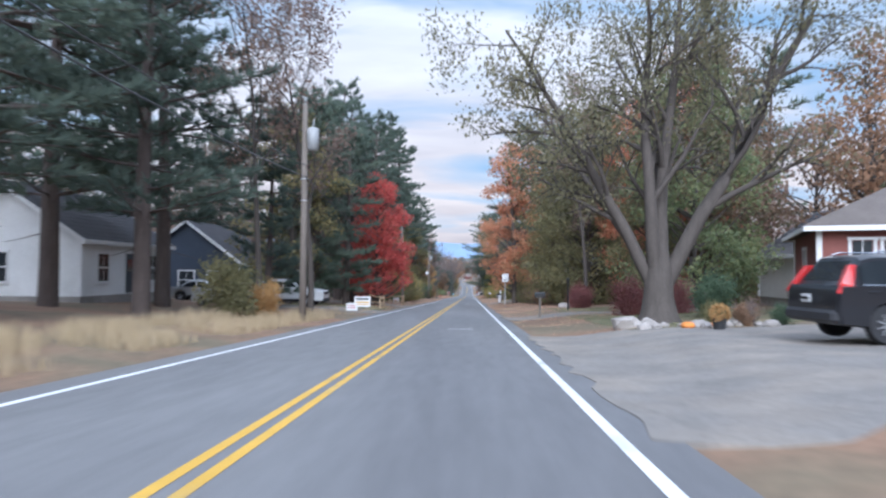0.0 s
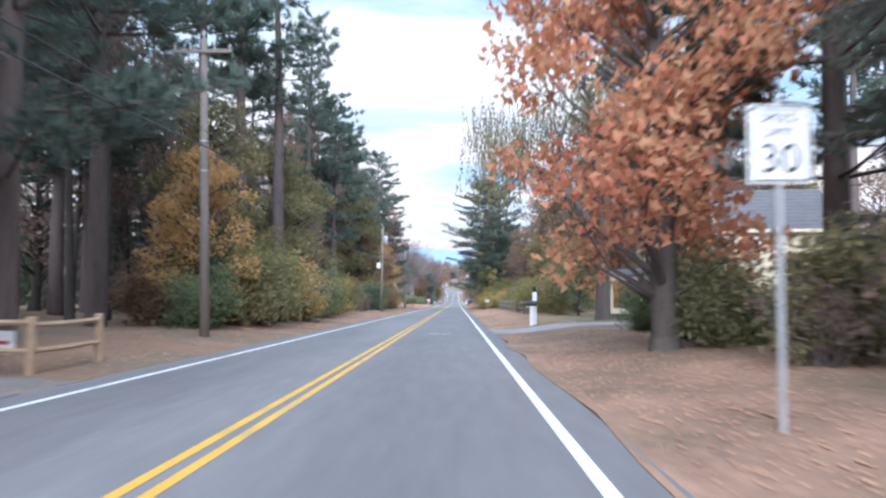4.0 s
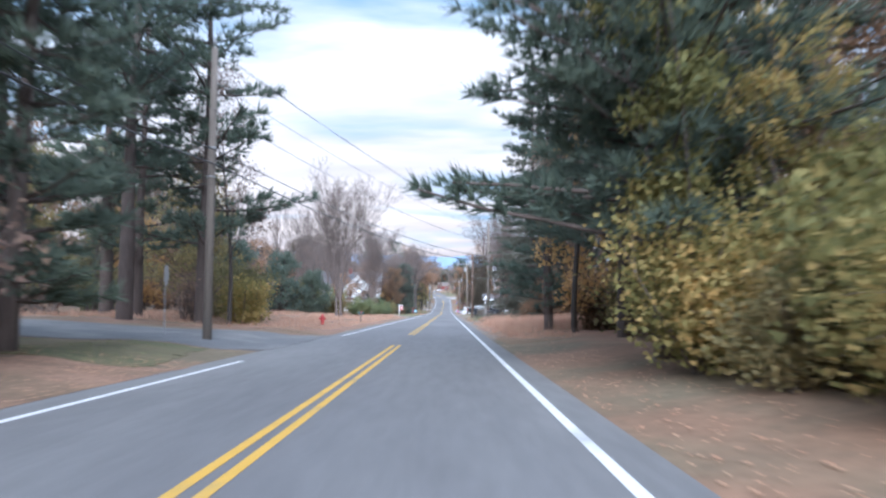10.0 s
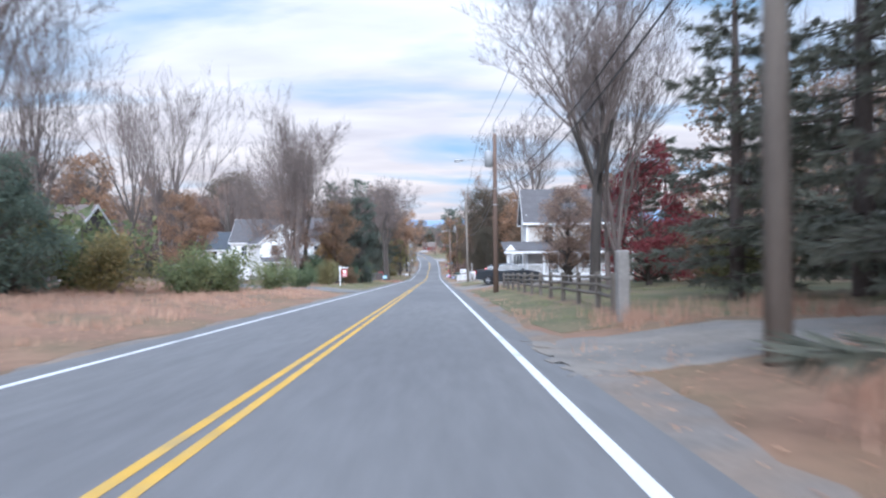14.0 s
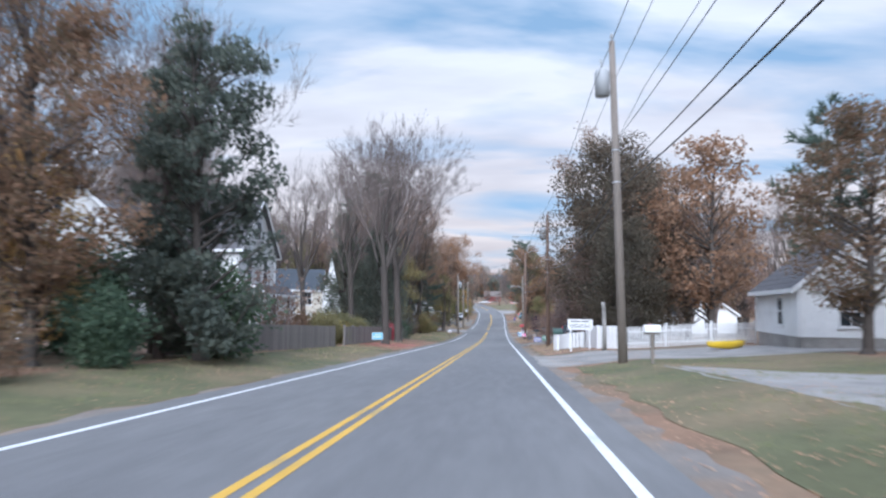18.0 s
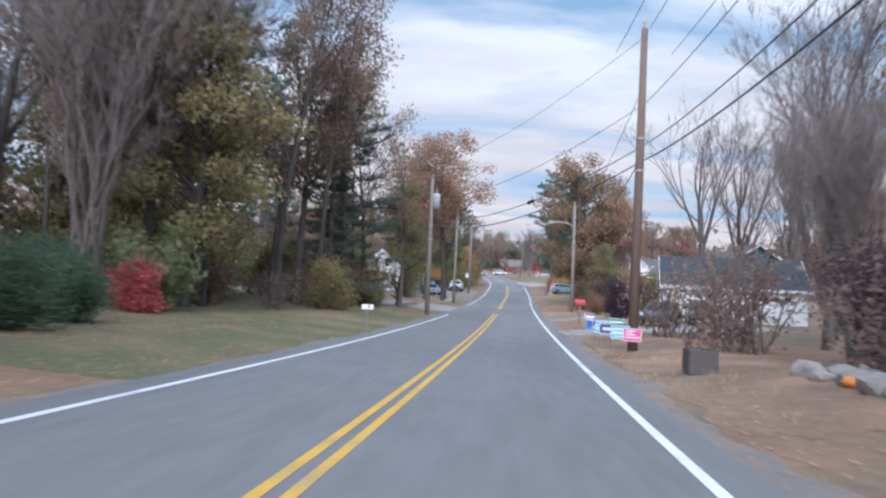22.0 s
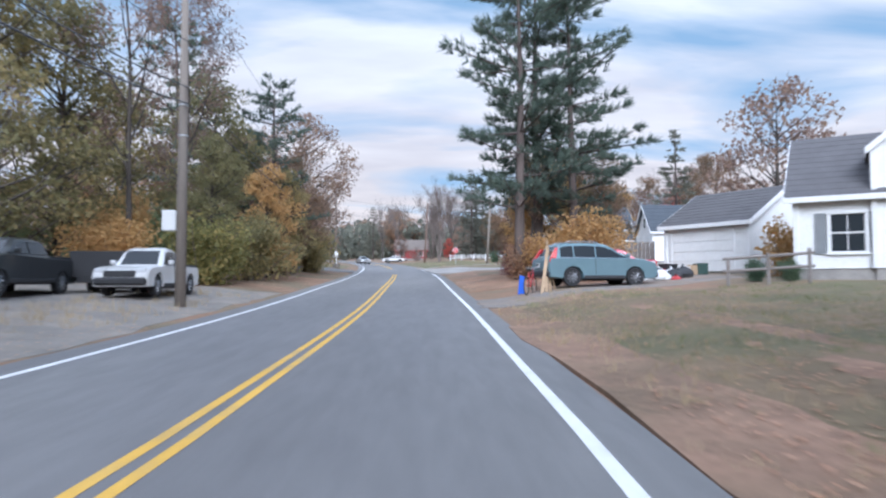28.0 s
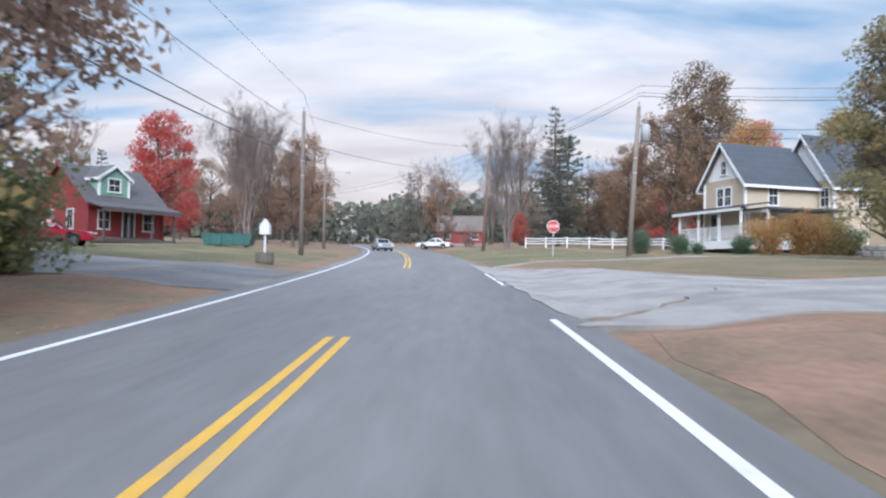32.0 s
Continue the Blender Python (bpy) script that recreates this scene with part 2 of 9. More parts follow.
CONCRETE = mat("concrete", (0.32, 0.30, 0.28), 0.9, 1.5, 0.18, 0.25, 50, second=(0.24, 0.225, 0.21))
BARK = mat("bark_grey", (0.082, 0.069, 0.060), 0.95, 2.2, 0.35, 0.8, 14, stretch=(3, 3, 0.5), rnd=0.5)
BARK_PINE = mat("bark_pine", (0.115, 0.09, 0.08), 0.95, 2.2, 0.35, 0.8, 14, stretch=(3, 3, 0.5), rnd=0.4)
BARK_PALE = mat("bark_pale", (0.30, 0.28, 0.26), 0.9, 3, 0.3, 0.5, 18, second=(0.12, 0.11, 0.10), stretch=(2, 2, 0.8))
BARK_TWIG = mat("bark_twig", (0.165, 0.132, 0.118), 0.9, 2, 0.25, rnd=0.4)
POLEWOOD = mat("weathered_pole_wood", (0.205, 0.175, 0.15), 0.9, 2.0, 0.25, 0.5, 30, stretch=(6, 6, 0.4), rnd=0.5)
POLEBROWN = mat("brown_pole_wood", (0.165, 0.11, 0.085), 0.9, 2.0, 0.25, 0.5, 30, stretch=(6, 6, 0.4))
FENCEWOOD = mat("grey_fence_wood", (0.22, 0.195, 0.18), 0.95, 2.5, 0.25, 0.5, 25, stretch=(4, 1, 4), rnd=0.5)
RAILWOOD = mat("split_rail_wood", (0.19, 0.165, 0.14), 0.95, 2.5, 0.3, 0.6, 20, rnd=0.5)
WOODNEW = mat("tan_wood", (0.42, 0.30, 0.19), 0.8, 3, 0.25, 0.3, 30, rnd=0.3)
WHITE = mat("white_paint", (0.74, 0.74, 0.74), 0.6, 2, 0.06, 0.1, 30)
WHITE_SIDING = mat("white_siding", (0.76, 0.76, 0.755), 0.65, 1.2, 0.08, 0.1, 30, second=(0.64, 0.635, 0.62), mask=(0.5, 0.75))
CREAM_SIDING = mat("cream_siding", (0.60, 0.52, 0.38), 0.7, 1.2, 0.08, 0.1, 30, second=(0.52, 0.45, 0.33), mask=(0.5, 0.75))
CREAM_PALE = mat("pale_cream_siding", (0.60, 0.55, 0.47), 0.7, 1.2, 0.08, 0.1, 30)
TAN_SIDING = mat("tan_siding", (0.50, 0.42, 0.31), 0.7, 1.2, 0.08, 0.1, 30)
GREY_SIDING = mat("grey_beige_siding", (0.46, 0.43, 0.40), 0.7, 1.2, 0.08, 0.1, 30)
BLUE_SIDING = mat("dark_blue_siding", (0.045, 0.06, 0.09), 0.7, 1.2, 0.12, 0.1, 30)
TEAL_SIDING = mat("teal_siding", (0.06, 0.13, 0.16), 0.7, 1.2, 0.12, 0.1, 30)
RED_SIDING = mat("barn_red_siding", (0.27, 0.045, 0.045), 0.75, 1.2, 0.15, 0.1, 30)
GREEN_SIDING = mat("mint_siding", (0.22, 0.38, 0.30), 0.75, 1.2, 0.1, 0.1, 30)
DARK_SIDING = mat("dark_brown_siding", (0.10, 0.085, 0.08), 0.8, 1.2, 0.15, 0.1, 30)
BRICK = mat("red_brick", (0.22, 0.085, 0.07), 0.9, 6, 0.2, 0.3, 40, rnd=0.8)
ROOF = mat("asphalt_shingle", (0.105, 0.10, 0.105), 0.95, 1.5, 0.2, 0.5, 40)
ROOF_BLUE = mat("slate_blue_roof", (0.06, 0.07, 0.085), 0.85, 1.5, 0.2, 0.4, 30)
ROOF_BROWN = mat("brown_shingle", (0.16, 0.135, 0.12), 0.95, 1.5, 0.2, 0.5, 40)
ROOF_METAL = mat("grey_green_metal_roof", (0.05, 0.06, 0.064), 0.7, 1.0, 0.12, metal=0.3)
GLASS = glassmat("window_glass")
CARGLASS = glassmat("car_glass", (0.02, 0.024, 0.028), 0.04)
SHUTTER = mat("dark_shutter", (0.05, 0.06, 0.07), 0.7, 3, 0.15)
DUMPGREEN = mat("green_painted_steel", (0.04, 0.12, 0.11), 0.5, 2.0, 0.2)
SHUTTER_GREY = mat("grey_shutter", (0.2, 0.21, 0.22), 0.7, 3, 0.15)
TYRE = mat("tyre_rubber", (0.025, 0.025, 0.027), 0.9, 5, 0.2)
RIM = mat("alloy_rim", (0.45, 0.46, 0.48), 0.35, 4, 0.1, metal=0.8)
CHROME = mat("chrome", (0.62, 0.63, 0.65), 0.2, 4, 0.05, metal=1.0)
BLACKP = mat("black_plastic", (0.03, 0.03, 0.033), 0.6, 4, 0.15)
LIGHTRED = mat("tail_light_red", (0.5, 0.03, 0.03), 0.25, 4, 0.1, coat=0.5)
LIGHTCLR = mat("headlight_clear", (0.62, 0.63, 0.65), 0.2, 4, 0.1, coat=0.5)
PLATE = mat("plate_white", (0.6, 0.6, 0.6), 0.5, 4, 0.05)
GALV = mat("galvanised_metal", (0.42, 0.43, 0.44), 0.5, 4, 0.12, metal=0.5)
TRANSF = mat("transformer_grey", (0.36, 0.37, 0.38), 0.6, 3, 0.12)
WIRE = mat("wire_black", (0.06, 0.06, 0.063), 0.45, 3, 0.1)
SIGNRED = mat("sign_red", (0.42, 0.045, 0.05), 0.5, 3, 0.1)
SIGNWHITE = mat("sign_white", (0.70, 0.70, 0.70), 0.5, 3, 0.06)
SIGNBLUE = mat("sign_blue", (0.07, 0.09, 0.33), 0.5, 3, 0.1)
SIGNNAVY = mat("sign_navy", (0.06, 0.06, 0.20), 0.5, 3, 0.1)
SIGNSKY = mat("sign_sky_blue", (0.13, 0.46, 0.62), 0.5, 3, 0.1)
SIGNGREEN = mat("sign_green", (0.06, 0.30, 0.20), 0.5, 3, 0.1)
SIGNPINK = mat("sign_pink", (0.68, 0.09, 0.28), 0.5, 3, 0.1)
BLACK = mat("black_paint", (0.02, 0.02, 0.022), 0.5, 3, 0.1)
ROCK = mat("field_stone", (0.33, 0.30, 0.275), 0.95, 2.5, 0.3, 0.7, 14, second=(0.22, 0.20, 0.18), rnd=0.6)
PUMPKIN = mat("pumpkin_orange", (0.62, 0.22, 0.04), 0.6, 4, 0.15)
TARPBLUE = mat("blue_plastic", (0.04, 0.12, 0.55), 0.5, 3, 0.12)
REDMETAL = mat("red_enamel", (0.42, 0.03, 0.04), 0.45, 3, 0.12)
GREENMETAL = mat("dark_green_enamel", (0.03, 0.07, 0.06), 0.5, 3, 0.12)
# distance haze is mixed into the far hills' blue base colour
HILL_HAZE_BLUE = mat("far_hill_haze_blue", (0.20, 0.28, 0.40), 1.0, 0.004, 0.1)
HILLNEAR = mat("wooded_hill", (0.12, 0.13, 0.13), 1.0, 0.02, 0.25, second=(0.17, 0.13, 0.11))


def paint(name, col, metal=0.4):
    return mat(name, col, 0.32, 2.0, 0.06, metal=metal, coat=0.6)


P_BLACK = paint("car_paint_black", (0.018, 0.019, 0.024))
P_WHITE = paint("car_paint_white", (0.62, 0.62, 0.62), 0.0)
P_SILVER = paint("car_paint_silver", (0.42, 0.43, 0.44))
P_DARK = paint("car_paint_dark_blue_black", (0.022, 0.027, 0.035))
P_TEAL = paint("car_paint_teal_grey", (0.19, 0.29, 0.33))
P_GREY = paint("car_paint_dark_grey", (0.045, 0.05, 0.055))
P_RED = paint("car_paint_red", (0.42, 0.02, 0.05), 0.2)

L_PINE = leafmat("pine_needles", [(0.036, 0.052, 0.042), (0.052, 0.072, 0.054), (0.075, 0.096, 0.062)], 0.5, 2.6)
L_SPRUCE = leafmat("spruce_needles", [(0.040, 0.043, 0.034), (0.056, 0.058, 0.043), (0.078, 0.074, 0.052)], 0.55, 3.6)
L_RED = leafmat("red_maple_leaves", [(0.30, 0.035, 0.035), (0.40, 0.055, 0.04), (0.48, 0.10, 0.045)])
L_ORANGE = leafmat("orange_maple_leaves", [(0.38, 0.085, 0.045), (0.48, 0.13, 0.05), (0.50, 0.20, 0.075)])
L_RUST = leafmat("rust_oak_leaves", [(0.085, 0.078, 0.042), (0.18, 0.105, 0.058), (0.29, 0.155, 0.075)])
L_BROWN = leafmat("dull_brown_leaves", [(0.11, 0.075, 0.06), (0.16, 0.10, 0.075), (0.20, 0.13, 0.075)], 0.52, 2.0)
L_OLIVE = leafmat("olive_leaves", [(0.085, 0.085, 0.035), (0.14, 0.125, 0.045), (0.24, 0.17, 0.05)], 0.52, 1.9)
L_GREEN = leafmat("green_leaves", [(0.055, 0.075, 0.035), (0.085, 0.11, 0.045), (0.15, 0.15, 0.05)], 0.52, 2.2)
L_YELLOW = leafmat("yellow_leaves", [(0.075, 0.09, 0.028), (0.20, 0.18, 0.038), (0.44, 0.26, 0.05)], 0.52, 1.55)
L_GOLD = leafmat("gold_orange_leaves", [(0.26, 0.15, 0.04), (0.36, 0.20, 0.05), (0.44, 0.24, 0.06)])
L_BURG = leafmat("burgundy_leaves", [(0.11, 0.045, 0.045), (0.16, 0.055, 0.055), (0.24, 0.085, 0.065)])
L_OAK = leafmat("dark_oak_leaves", [(0.052, 0.050, 0.034), (0.080, 0.064, 0.042), (0.125, 0.080, 0.05)], 0.5, 1.8)
L_CEDAR = leafmat("cedar_sprays", [(0.036, 0.046, 0.038), (0.056, 0.066, 0.050), (0.09, 0.088, 0.06)], 0.55, 2.8)
L_MAROON = leafmat("maroon_leaves", [(0.15, 0.028, 0.035), (0.21, 0.04, 0.045), (0.27, 0.06, 0.055)])
L_REDFALL = leafmat("fallen_red_leaves", [(0.34, 0.09, 0.07), (0.5, 0.17, 0.13), (0.46, 0.24, 0.16)], 0.2, 1.2)
L_PURPLE = leafmat("dark_purple_leaves", [(0.045, 0.028, 0.04), (0.07, 0.04, 0.055), (0.11, 0.055, 0.065)])
L_WILLOW = leafmat("willow_leaves", [(0.085, 0.082, 0.042), (0.125, 0.115, 0.055), (0.18, 0.145, 0.065)], 0.45)
L_PINK = leafmat("burning_bush_leaves", [(0.42, 0.05, 0.07), (0.50, 0.09, 0.10), (0.46, 0.05, 0.05)])
L_HEDGE = leafmat("hedge_leaves", [(0.025, 0.045, 0.028), (0.04, 0.065, 0.035), (0.06, 0.085, 0.04)], 0.48, 2.8)
L_LITTER = leafmat("leaf_litter_pieces", [(0.22, 0.10, 0.05), (0.36, 0.17, 0.08), (0.46, 0.24, 0.12)], 0.1)
L_DRY = leafmat("dry_grass_blades", [(0.27, 0.145, 0.09), (0.36, 0.205, 0.13), (0.42, 0.27, 0.175)], 0.25)
L_GOLDGRASS = leafmat("golden_grass_blades", [(0.19, 0.145, 0.075), (0.27, 0.20, 0.10), (0.33, 0.25, 0.14)], 0.25)
L_LAWN = leafmat("lawn_blades", [(0.10, 0.12, 0.04), (0.15, 0.165, 0.06), (0.22, 0.20, 0.09)], 0.25)
# ---- mesh helpers ----
def road_z(y):
    """Height of the road along the plan: downhill, a level dip, then uphill."""
    if y < 344.3:
        z = -0.033 * y
    elif y > 394.3:
        z = -0.033 * 369.3
    else:
        u = y - 344.3
        z = -0.033 * 344.3 - 0.033 * (u - u * u / 100)
    if y > 395.3:
        z += 0.042 * (y - 395.3) ** 2 / 110 if y < 450.3 else 0.042 * (y - 422.8)
    if y > 640:
        z -= 0.045 * (y - 640)
    return z


def road_x(y):
    """Centre line of the road: straight, bending left at the end."""
    x = -1.9
    if y > 425:
        x += 0.2 * math.exp(-((y - 440) / 14) ** 2)
    if y > 458:
        u = min(y, 600) - 458
        x -= 0.00095 * u * u
    if y > 600:
        x -= 0.27 * (y - 600)
    return x


def smooth(a, b, v):
    t = min(1, max(0, (v - a) / (b - a)))
    return t * t * (3 - 2 * t)


def gz(x, y):
    """Height of the ground beside the road."""
    d = x - road_x(y)
    z = road_z(y) - 0.05
    if d > 0:
        z += 0.05 * smooth(3.9, 4.6, d) + 0.32 * smooth(4.4, 7.5, d) + 0.35 * smooth(8, 16, d)
    else:
        z += 0.05 * smooth(4.1, 4.8, -d) + 0.28 * smooth(4.6, 8.0, -d) + 0.45 * smooth(9, 18, -d)
    if d > 0 and 425 < y < 560:
        z += 0.08 * smooth(5.5, 9, d) * smooth(425, 440, y) * smooth(480, 462, y)
    far = max(0.0, abs(d) - 30)
    return z + 0.025 * far + (0.06 * math.sin(x * 0.7 + y * 0.31) * math.sin(y * 0.43 - x * 0.2) if abs(d) > 19 else 0)


class MB:
    """Collects vertices and faces for one mesh."""

    def __init__(self):
        self.v, self.f = [], []

    def add(self, vs, fs):
        o = len(self.v)
        self.v.extend(tuple(p) for p in vs)
        self.f.extend(tuple(i + o for i in q) for q in fs)
        return self

    def box(self, c, s, rz=0.0, b=0.0):
        """Box about c of size s, turned rz degrees; b bevels its edges."""
        hx, hy, hz = s[0] / 2, s[1] / 2, s[2] / 2
        b = min(b, hx * 0.9, hy * 0.9, hz * 0.9)
        ca, sa = math.cos(radians(rz)), math.sin(radians(rz))

        def w(x, y, z):
            return (c[0] + x * ca - y * sa, c[1] + x * sa + y * ca, c[2] + z)
        if b <= 0:
            vs = [w(x, y, z) for x in (-hx, hx) for y in (-hy, hy) for z in (-hz, hz)]
            return self.add(vs, [(0, 1, 3, 2), (4, 6, 7, 5), (0, 4, 5, 1), (2, 3, 7, 6), (0, 2, 6, 4), (1, 5, 7, 3)])
        vs, ix = [], {}
        for x in (-1, 1):
            for y in (-1, 1):
                for z in (-1, 1):
                    for k, p in enumerate(((hx, hy - b, hz - b), (hx - b, hy, hz - b), (hx - b, hy - b, hz))):
                        ix[x, y, z, k] = len(vs)
                        vs.append(w(x * p[0], y * p[1], z * p[2]))
        fs = []
        for s1 in (-1, 1):
            fs.append([ix[s1, y, z, 0] for y, z in ((-1, -1), (1, -1), (1, 1), (-1, 1))])
            fs.append([ix[x, s1, z, 1] for x, z in ((-1, -1), (1, -1), (1, 1), (-1, 1))])
            fs.append([ix[x, y, s1, 2] for x, y in ((-1, -1), (1, -1), (1, 1), (-1, 1))])
        for a in (-1, 1):
            for q in (-1, 1):
                fs.append([ix[a, q, -1, 0], ix[a, q, 1, 0], ix[a, q, 1, 1], ix[a, q, -1, 1]])
                fs.append([ix[a, -1, q, 0], ix[a, 1, q, 0], ix[a, 1, q, 2], ix[a, -1, q, 2]])
                fs.append([ix[-1, a, q, 1], ix[1, a, q, 1], ix[1, a, q, 2], ix[-1, a, q, 2]])
                for z in (-1, 1):
                    fs.append([ix[a, q, z, 0], ix[a, q, z, 1], ix[a, q, z, 2]])
        return self.add(vs, fs)

    def tube(self, pts, rs, n=6, cap=True):
        """Tube through pts with radii rs."""
        pts = [Vector(p) for p in pts]
        rings, fs = [], []
        for i, p in enumerate(pts):
            d = (pts[min(i + 1, len(pts) - 1)] - pts[max(i - 1, 0)])
            d = d.normalized() if d.length > 1e-9 else Vector((0, 0, 1))
            a = d.cross(Vector((0, 0, 1)) if abs(d.z) < 0.9 else Vector((1, 0, 0))).normalized()
            b = d.cross(a)
            r = rs[i] if isinstance(rs, (list, tuple)) else rs
            for k in range(n):
                t = 2 * math.pi * k / n
                rings.append(p + a * (r * math.cos(t)) + b * (r * math.sin(t)))
        for i in range(len(pts) - 1):
            for k in range(n):
                fs.append((i * n + k, i * n + (k + 1) % n, (i + 1) * n + (k + 1) % n, (i + 1) * n + k))
        if cap:
            fs.append(tuple(range(n)))
            fs.append(tuple(range((len(pts) - 1) * n, len(pts) * n)))
        return self.add(rings, fs)

    def lathe(self, prof, n=14, c=(0, 0, 0), axis="z"):
        """Profile of (radius, along) turned about an axis through c."""
        vs, fs = [], []
        for r, h in prof:
            for k in range(n):
                t = 2 * math.pi * k / n
                a, b = r * math.cos(t), r * math.sin(t)
                vs.append({"z": (c[0] + a, c[1] + b, c[2] + h), "y": (c[0] + a, c[1] + h, c[2] + b), "x": (c[0] + h, c[1] + a, c[2] + b)}[axis])
        for i in range(len(prof) - 1):
            for k in range(n):
                fs.append((i * n + k, i * n + (k + 1) % n, (i + 1) * n + (k + 1) % n, (i + 1) * n + k))
        fs.append(tuple(range(n)))
        fs.append(tuple(range((len(prof) - 1) * n, len(prof) * n)))
        return self.add(vs, fs)

    def prism(self, poly, a, b, axis="y"):
        """Polygon in the plane across axis, drawn out from a to b."""
        n = len(poly)
        put = {"y": lambda p, h: (p[0], h, p[1]), "x": lambda p, h: (h, p[0], p[1]), "z": lambda p, h: (p[0], p[1], h)}[axis]
        vs = [put(p, a) for p in poly] + [put(p, b) for p in poly]
        fs = [tuple(range(n)), tuple(range(n, 2 * n))] + [(i, (i + 1) % n, n + (i + 1) % n, n + i) for i in range(n)]
        return self.add(vs, fs)

    def quad(self, a, b, c, d):
        return self.add([a, b, c, d], [(0, 1, 2, 3)])

    def mesh(self, name, material, smoothed=False):
        me = bpy.data.meshes.new(name)
        me.from_pydata(self.v, [], self.f)
        me.materials.append(material)
        if smoothed:
            me.polygons.foreach_set("use_smooth", [True] * len(me.polygons))
        if len(self.f) < 6000:
            bm = bmesh.new()
            bm.from_mesh(me)
            bmesh.ops.recalc_face_normals(bm, faces=bm.faces)
            bm.to_mesh(me)
            bm.free()
        me.update()
        return me


def part(name, mb, material, parent=None, label="", smoothed=False):
    """Links a builder or a mesh as one object under a thing or a part."""
    me = mb.mesh(name, material, smoothed) if isinstance(mb, MB) else mb
    ob = new(name, me)
    ob.parent = parent
    return tagged(ob, label) if label else ob


def thing(name, x=0.0, y=0.0, z=None, rz=0.0, label="", category="", group=""):
    ob = new(name)
    ob.empty_display_size = 0.2
    ob.matrix_basis = pose(x, y, gz(x, y) if z is None else z, 0, 0, rz)
    return tagged(ob, label, category, group)


def structure(name, mb, material, label="", smoothed=False):
    return tagged(part(name, mb, material, None, "", smoothed), label, kind="structure")


# ---- ground, road ----
def axis_steps(breaks):
    out = []
    for (a, b, s) in breaks:
        v = a
        while v < b - 1e-6:
            out.append(v)
            v += s
    return out + [breaks[-1][1]]


gxs = axis_steps([(-900, -200, 100), (-200, -60, 20), (-60, -20, 5), (-20, -9, 1.0), (-9, 9, 0.5), (9, 24, 1.5), (24, 60, 5), (60, 200, 20), (200, 900, 100)])
gys = axis_steps([(-200, -40, 20), (-40, 560, 3), (560, 700, 10), (700, 1000, 30), (1000, 3000, 200)])
g = MB()
for yy in gys:
    for xx in gxs:
        cx = road_x(yy) + 1.9 if yy < 640 else 0
        X = xx + cx
        zz = gz(X, yy) if yy < 1000 else gz(X, 1000) + 0.0
        if abs(xx) > 60:
            zz = gz(math.copysign(60, xx) + cx, min(yy, 1000)) + 0.02 * (abs(xx) - 60)
        g.v.append((X, yy, zz))
nx = len(gxs)
for j in range(len(gys) - 1):
    for i in range(nx - 1):
        g.f.append((j * nx + i, j * nx + i + 1, (j + 1) * nx + i + 1, (j + 1) * nx + i))
structure("ground", g, EARTH, "brown leaf-littered earth beside the road", True)


def strip(x0, x1, ya, yb, lift, step=3.0, rel=True, follow=False, ragged=0.0):
    """A strip along the road between offsets x0 and x1 from its centre line."""
    s = MB()
    n = max(2, int((yb - ya) / step) + 1)
    for i in range(n):
        y = ya + (yb - ya) * i / (n - 1)
        c = road_x(y) if rel else 0
        wob = ragged * (noise.noise(Vector((y * 0.35, x1, 0))) + 0.6 * noise.noise(Vector((y * 1.3, x1, 5))))
        for x in (x0, x1 + wob):
            s.v.append((c + x, y, (gz(c + x, y) if follow else road_z(y)) + lift))
    for i in range(n - 1):
        s.f.append((2 * i, 2 * i + 1, 2 * i + 3, 2 * i + 2))
    return s


structure("road", strip(-3.85, 3.75, -60, 640, 0.0), ASPHALT, "worn grey asphalt two-lane road")
structure("road_edge_line", strip(3.14, 3.27, -60, 480.5, 0.004), WHITEP, "white painted edge line, worn")
structure("road_edge_line", strip(3.14, 3.27, 489, 496, 0.004), WHITEP, "white painted edge line, worn")
structure("road_edge_line", strip(-3.27, -3.14, -60, 168, 0.004), WHITEP, "white painted edge line, worn")
structure("road_edge_line", strip(-3.27, -3.14, 184, 392, 0.004), WHITEP, "white painted edge line, worn")
structure("road_edge_line", strip(-3.27, -3.14, 412, 620, 0.004), WHITEP, "white painted edge line, worn")
for xa in (-0.17, 0.06):
    structure("road_centre_line", strip(xa, xa + 0.11, -60, 176, 0.004), YELLOW, "double yellow centre line, slightly faded")
    structure("road_centre_line", strip(xa, xa + 0.11, 186, 398, 0.004), YELLOW, "double yellow centre line, slightly faded")
    structure("road_centre_line", strip(xa, xa + 0.11, 408, 478, 0.004), YELLOW, "double yellow centre line, slightly faded")
    structure("road_centre_line", strip(xa, xa + 0.11, 500, 600, 0.004), YELLOW, "double yellow centre line, slightly faded")
structure("road_shoulder", strip(3.7, 4.25, 182, 424, 0.012, 0.6, True, True, 0.5), SAND, "sandy gravel shoulder along the road edge")
structure("road_shoulder", strip(-3.8, -4.2, 184, 396, 0.012, 0.6, True, True, 0.45), SAND, "sandy gravel shoulder along the road edge")
for xa, ya in ((1.1, 24.4), (1.0, 86.2)):
    structure("road_mark", strip(xa, xa + 0.9, ya, ya + 0.16, 0.004, 0.16), WHITEP, "short worn white mark on the asphalt")


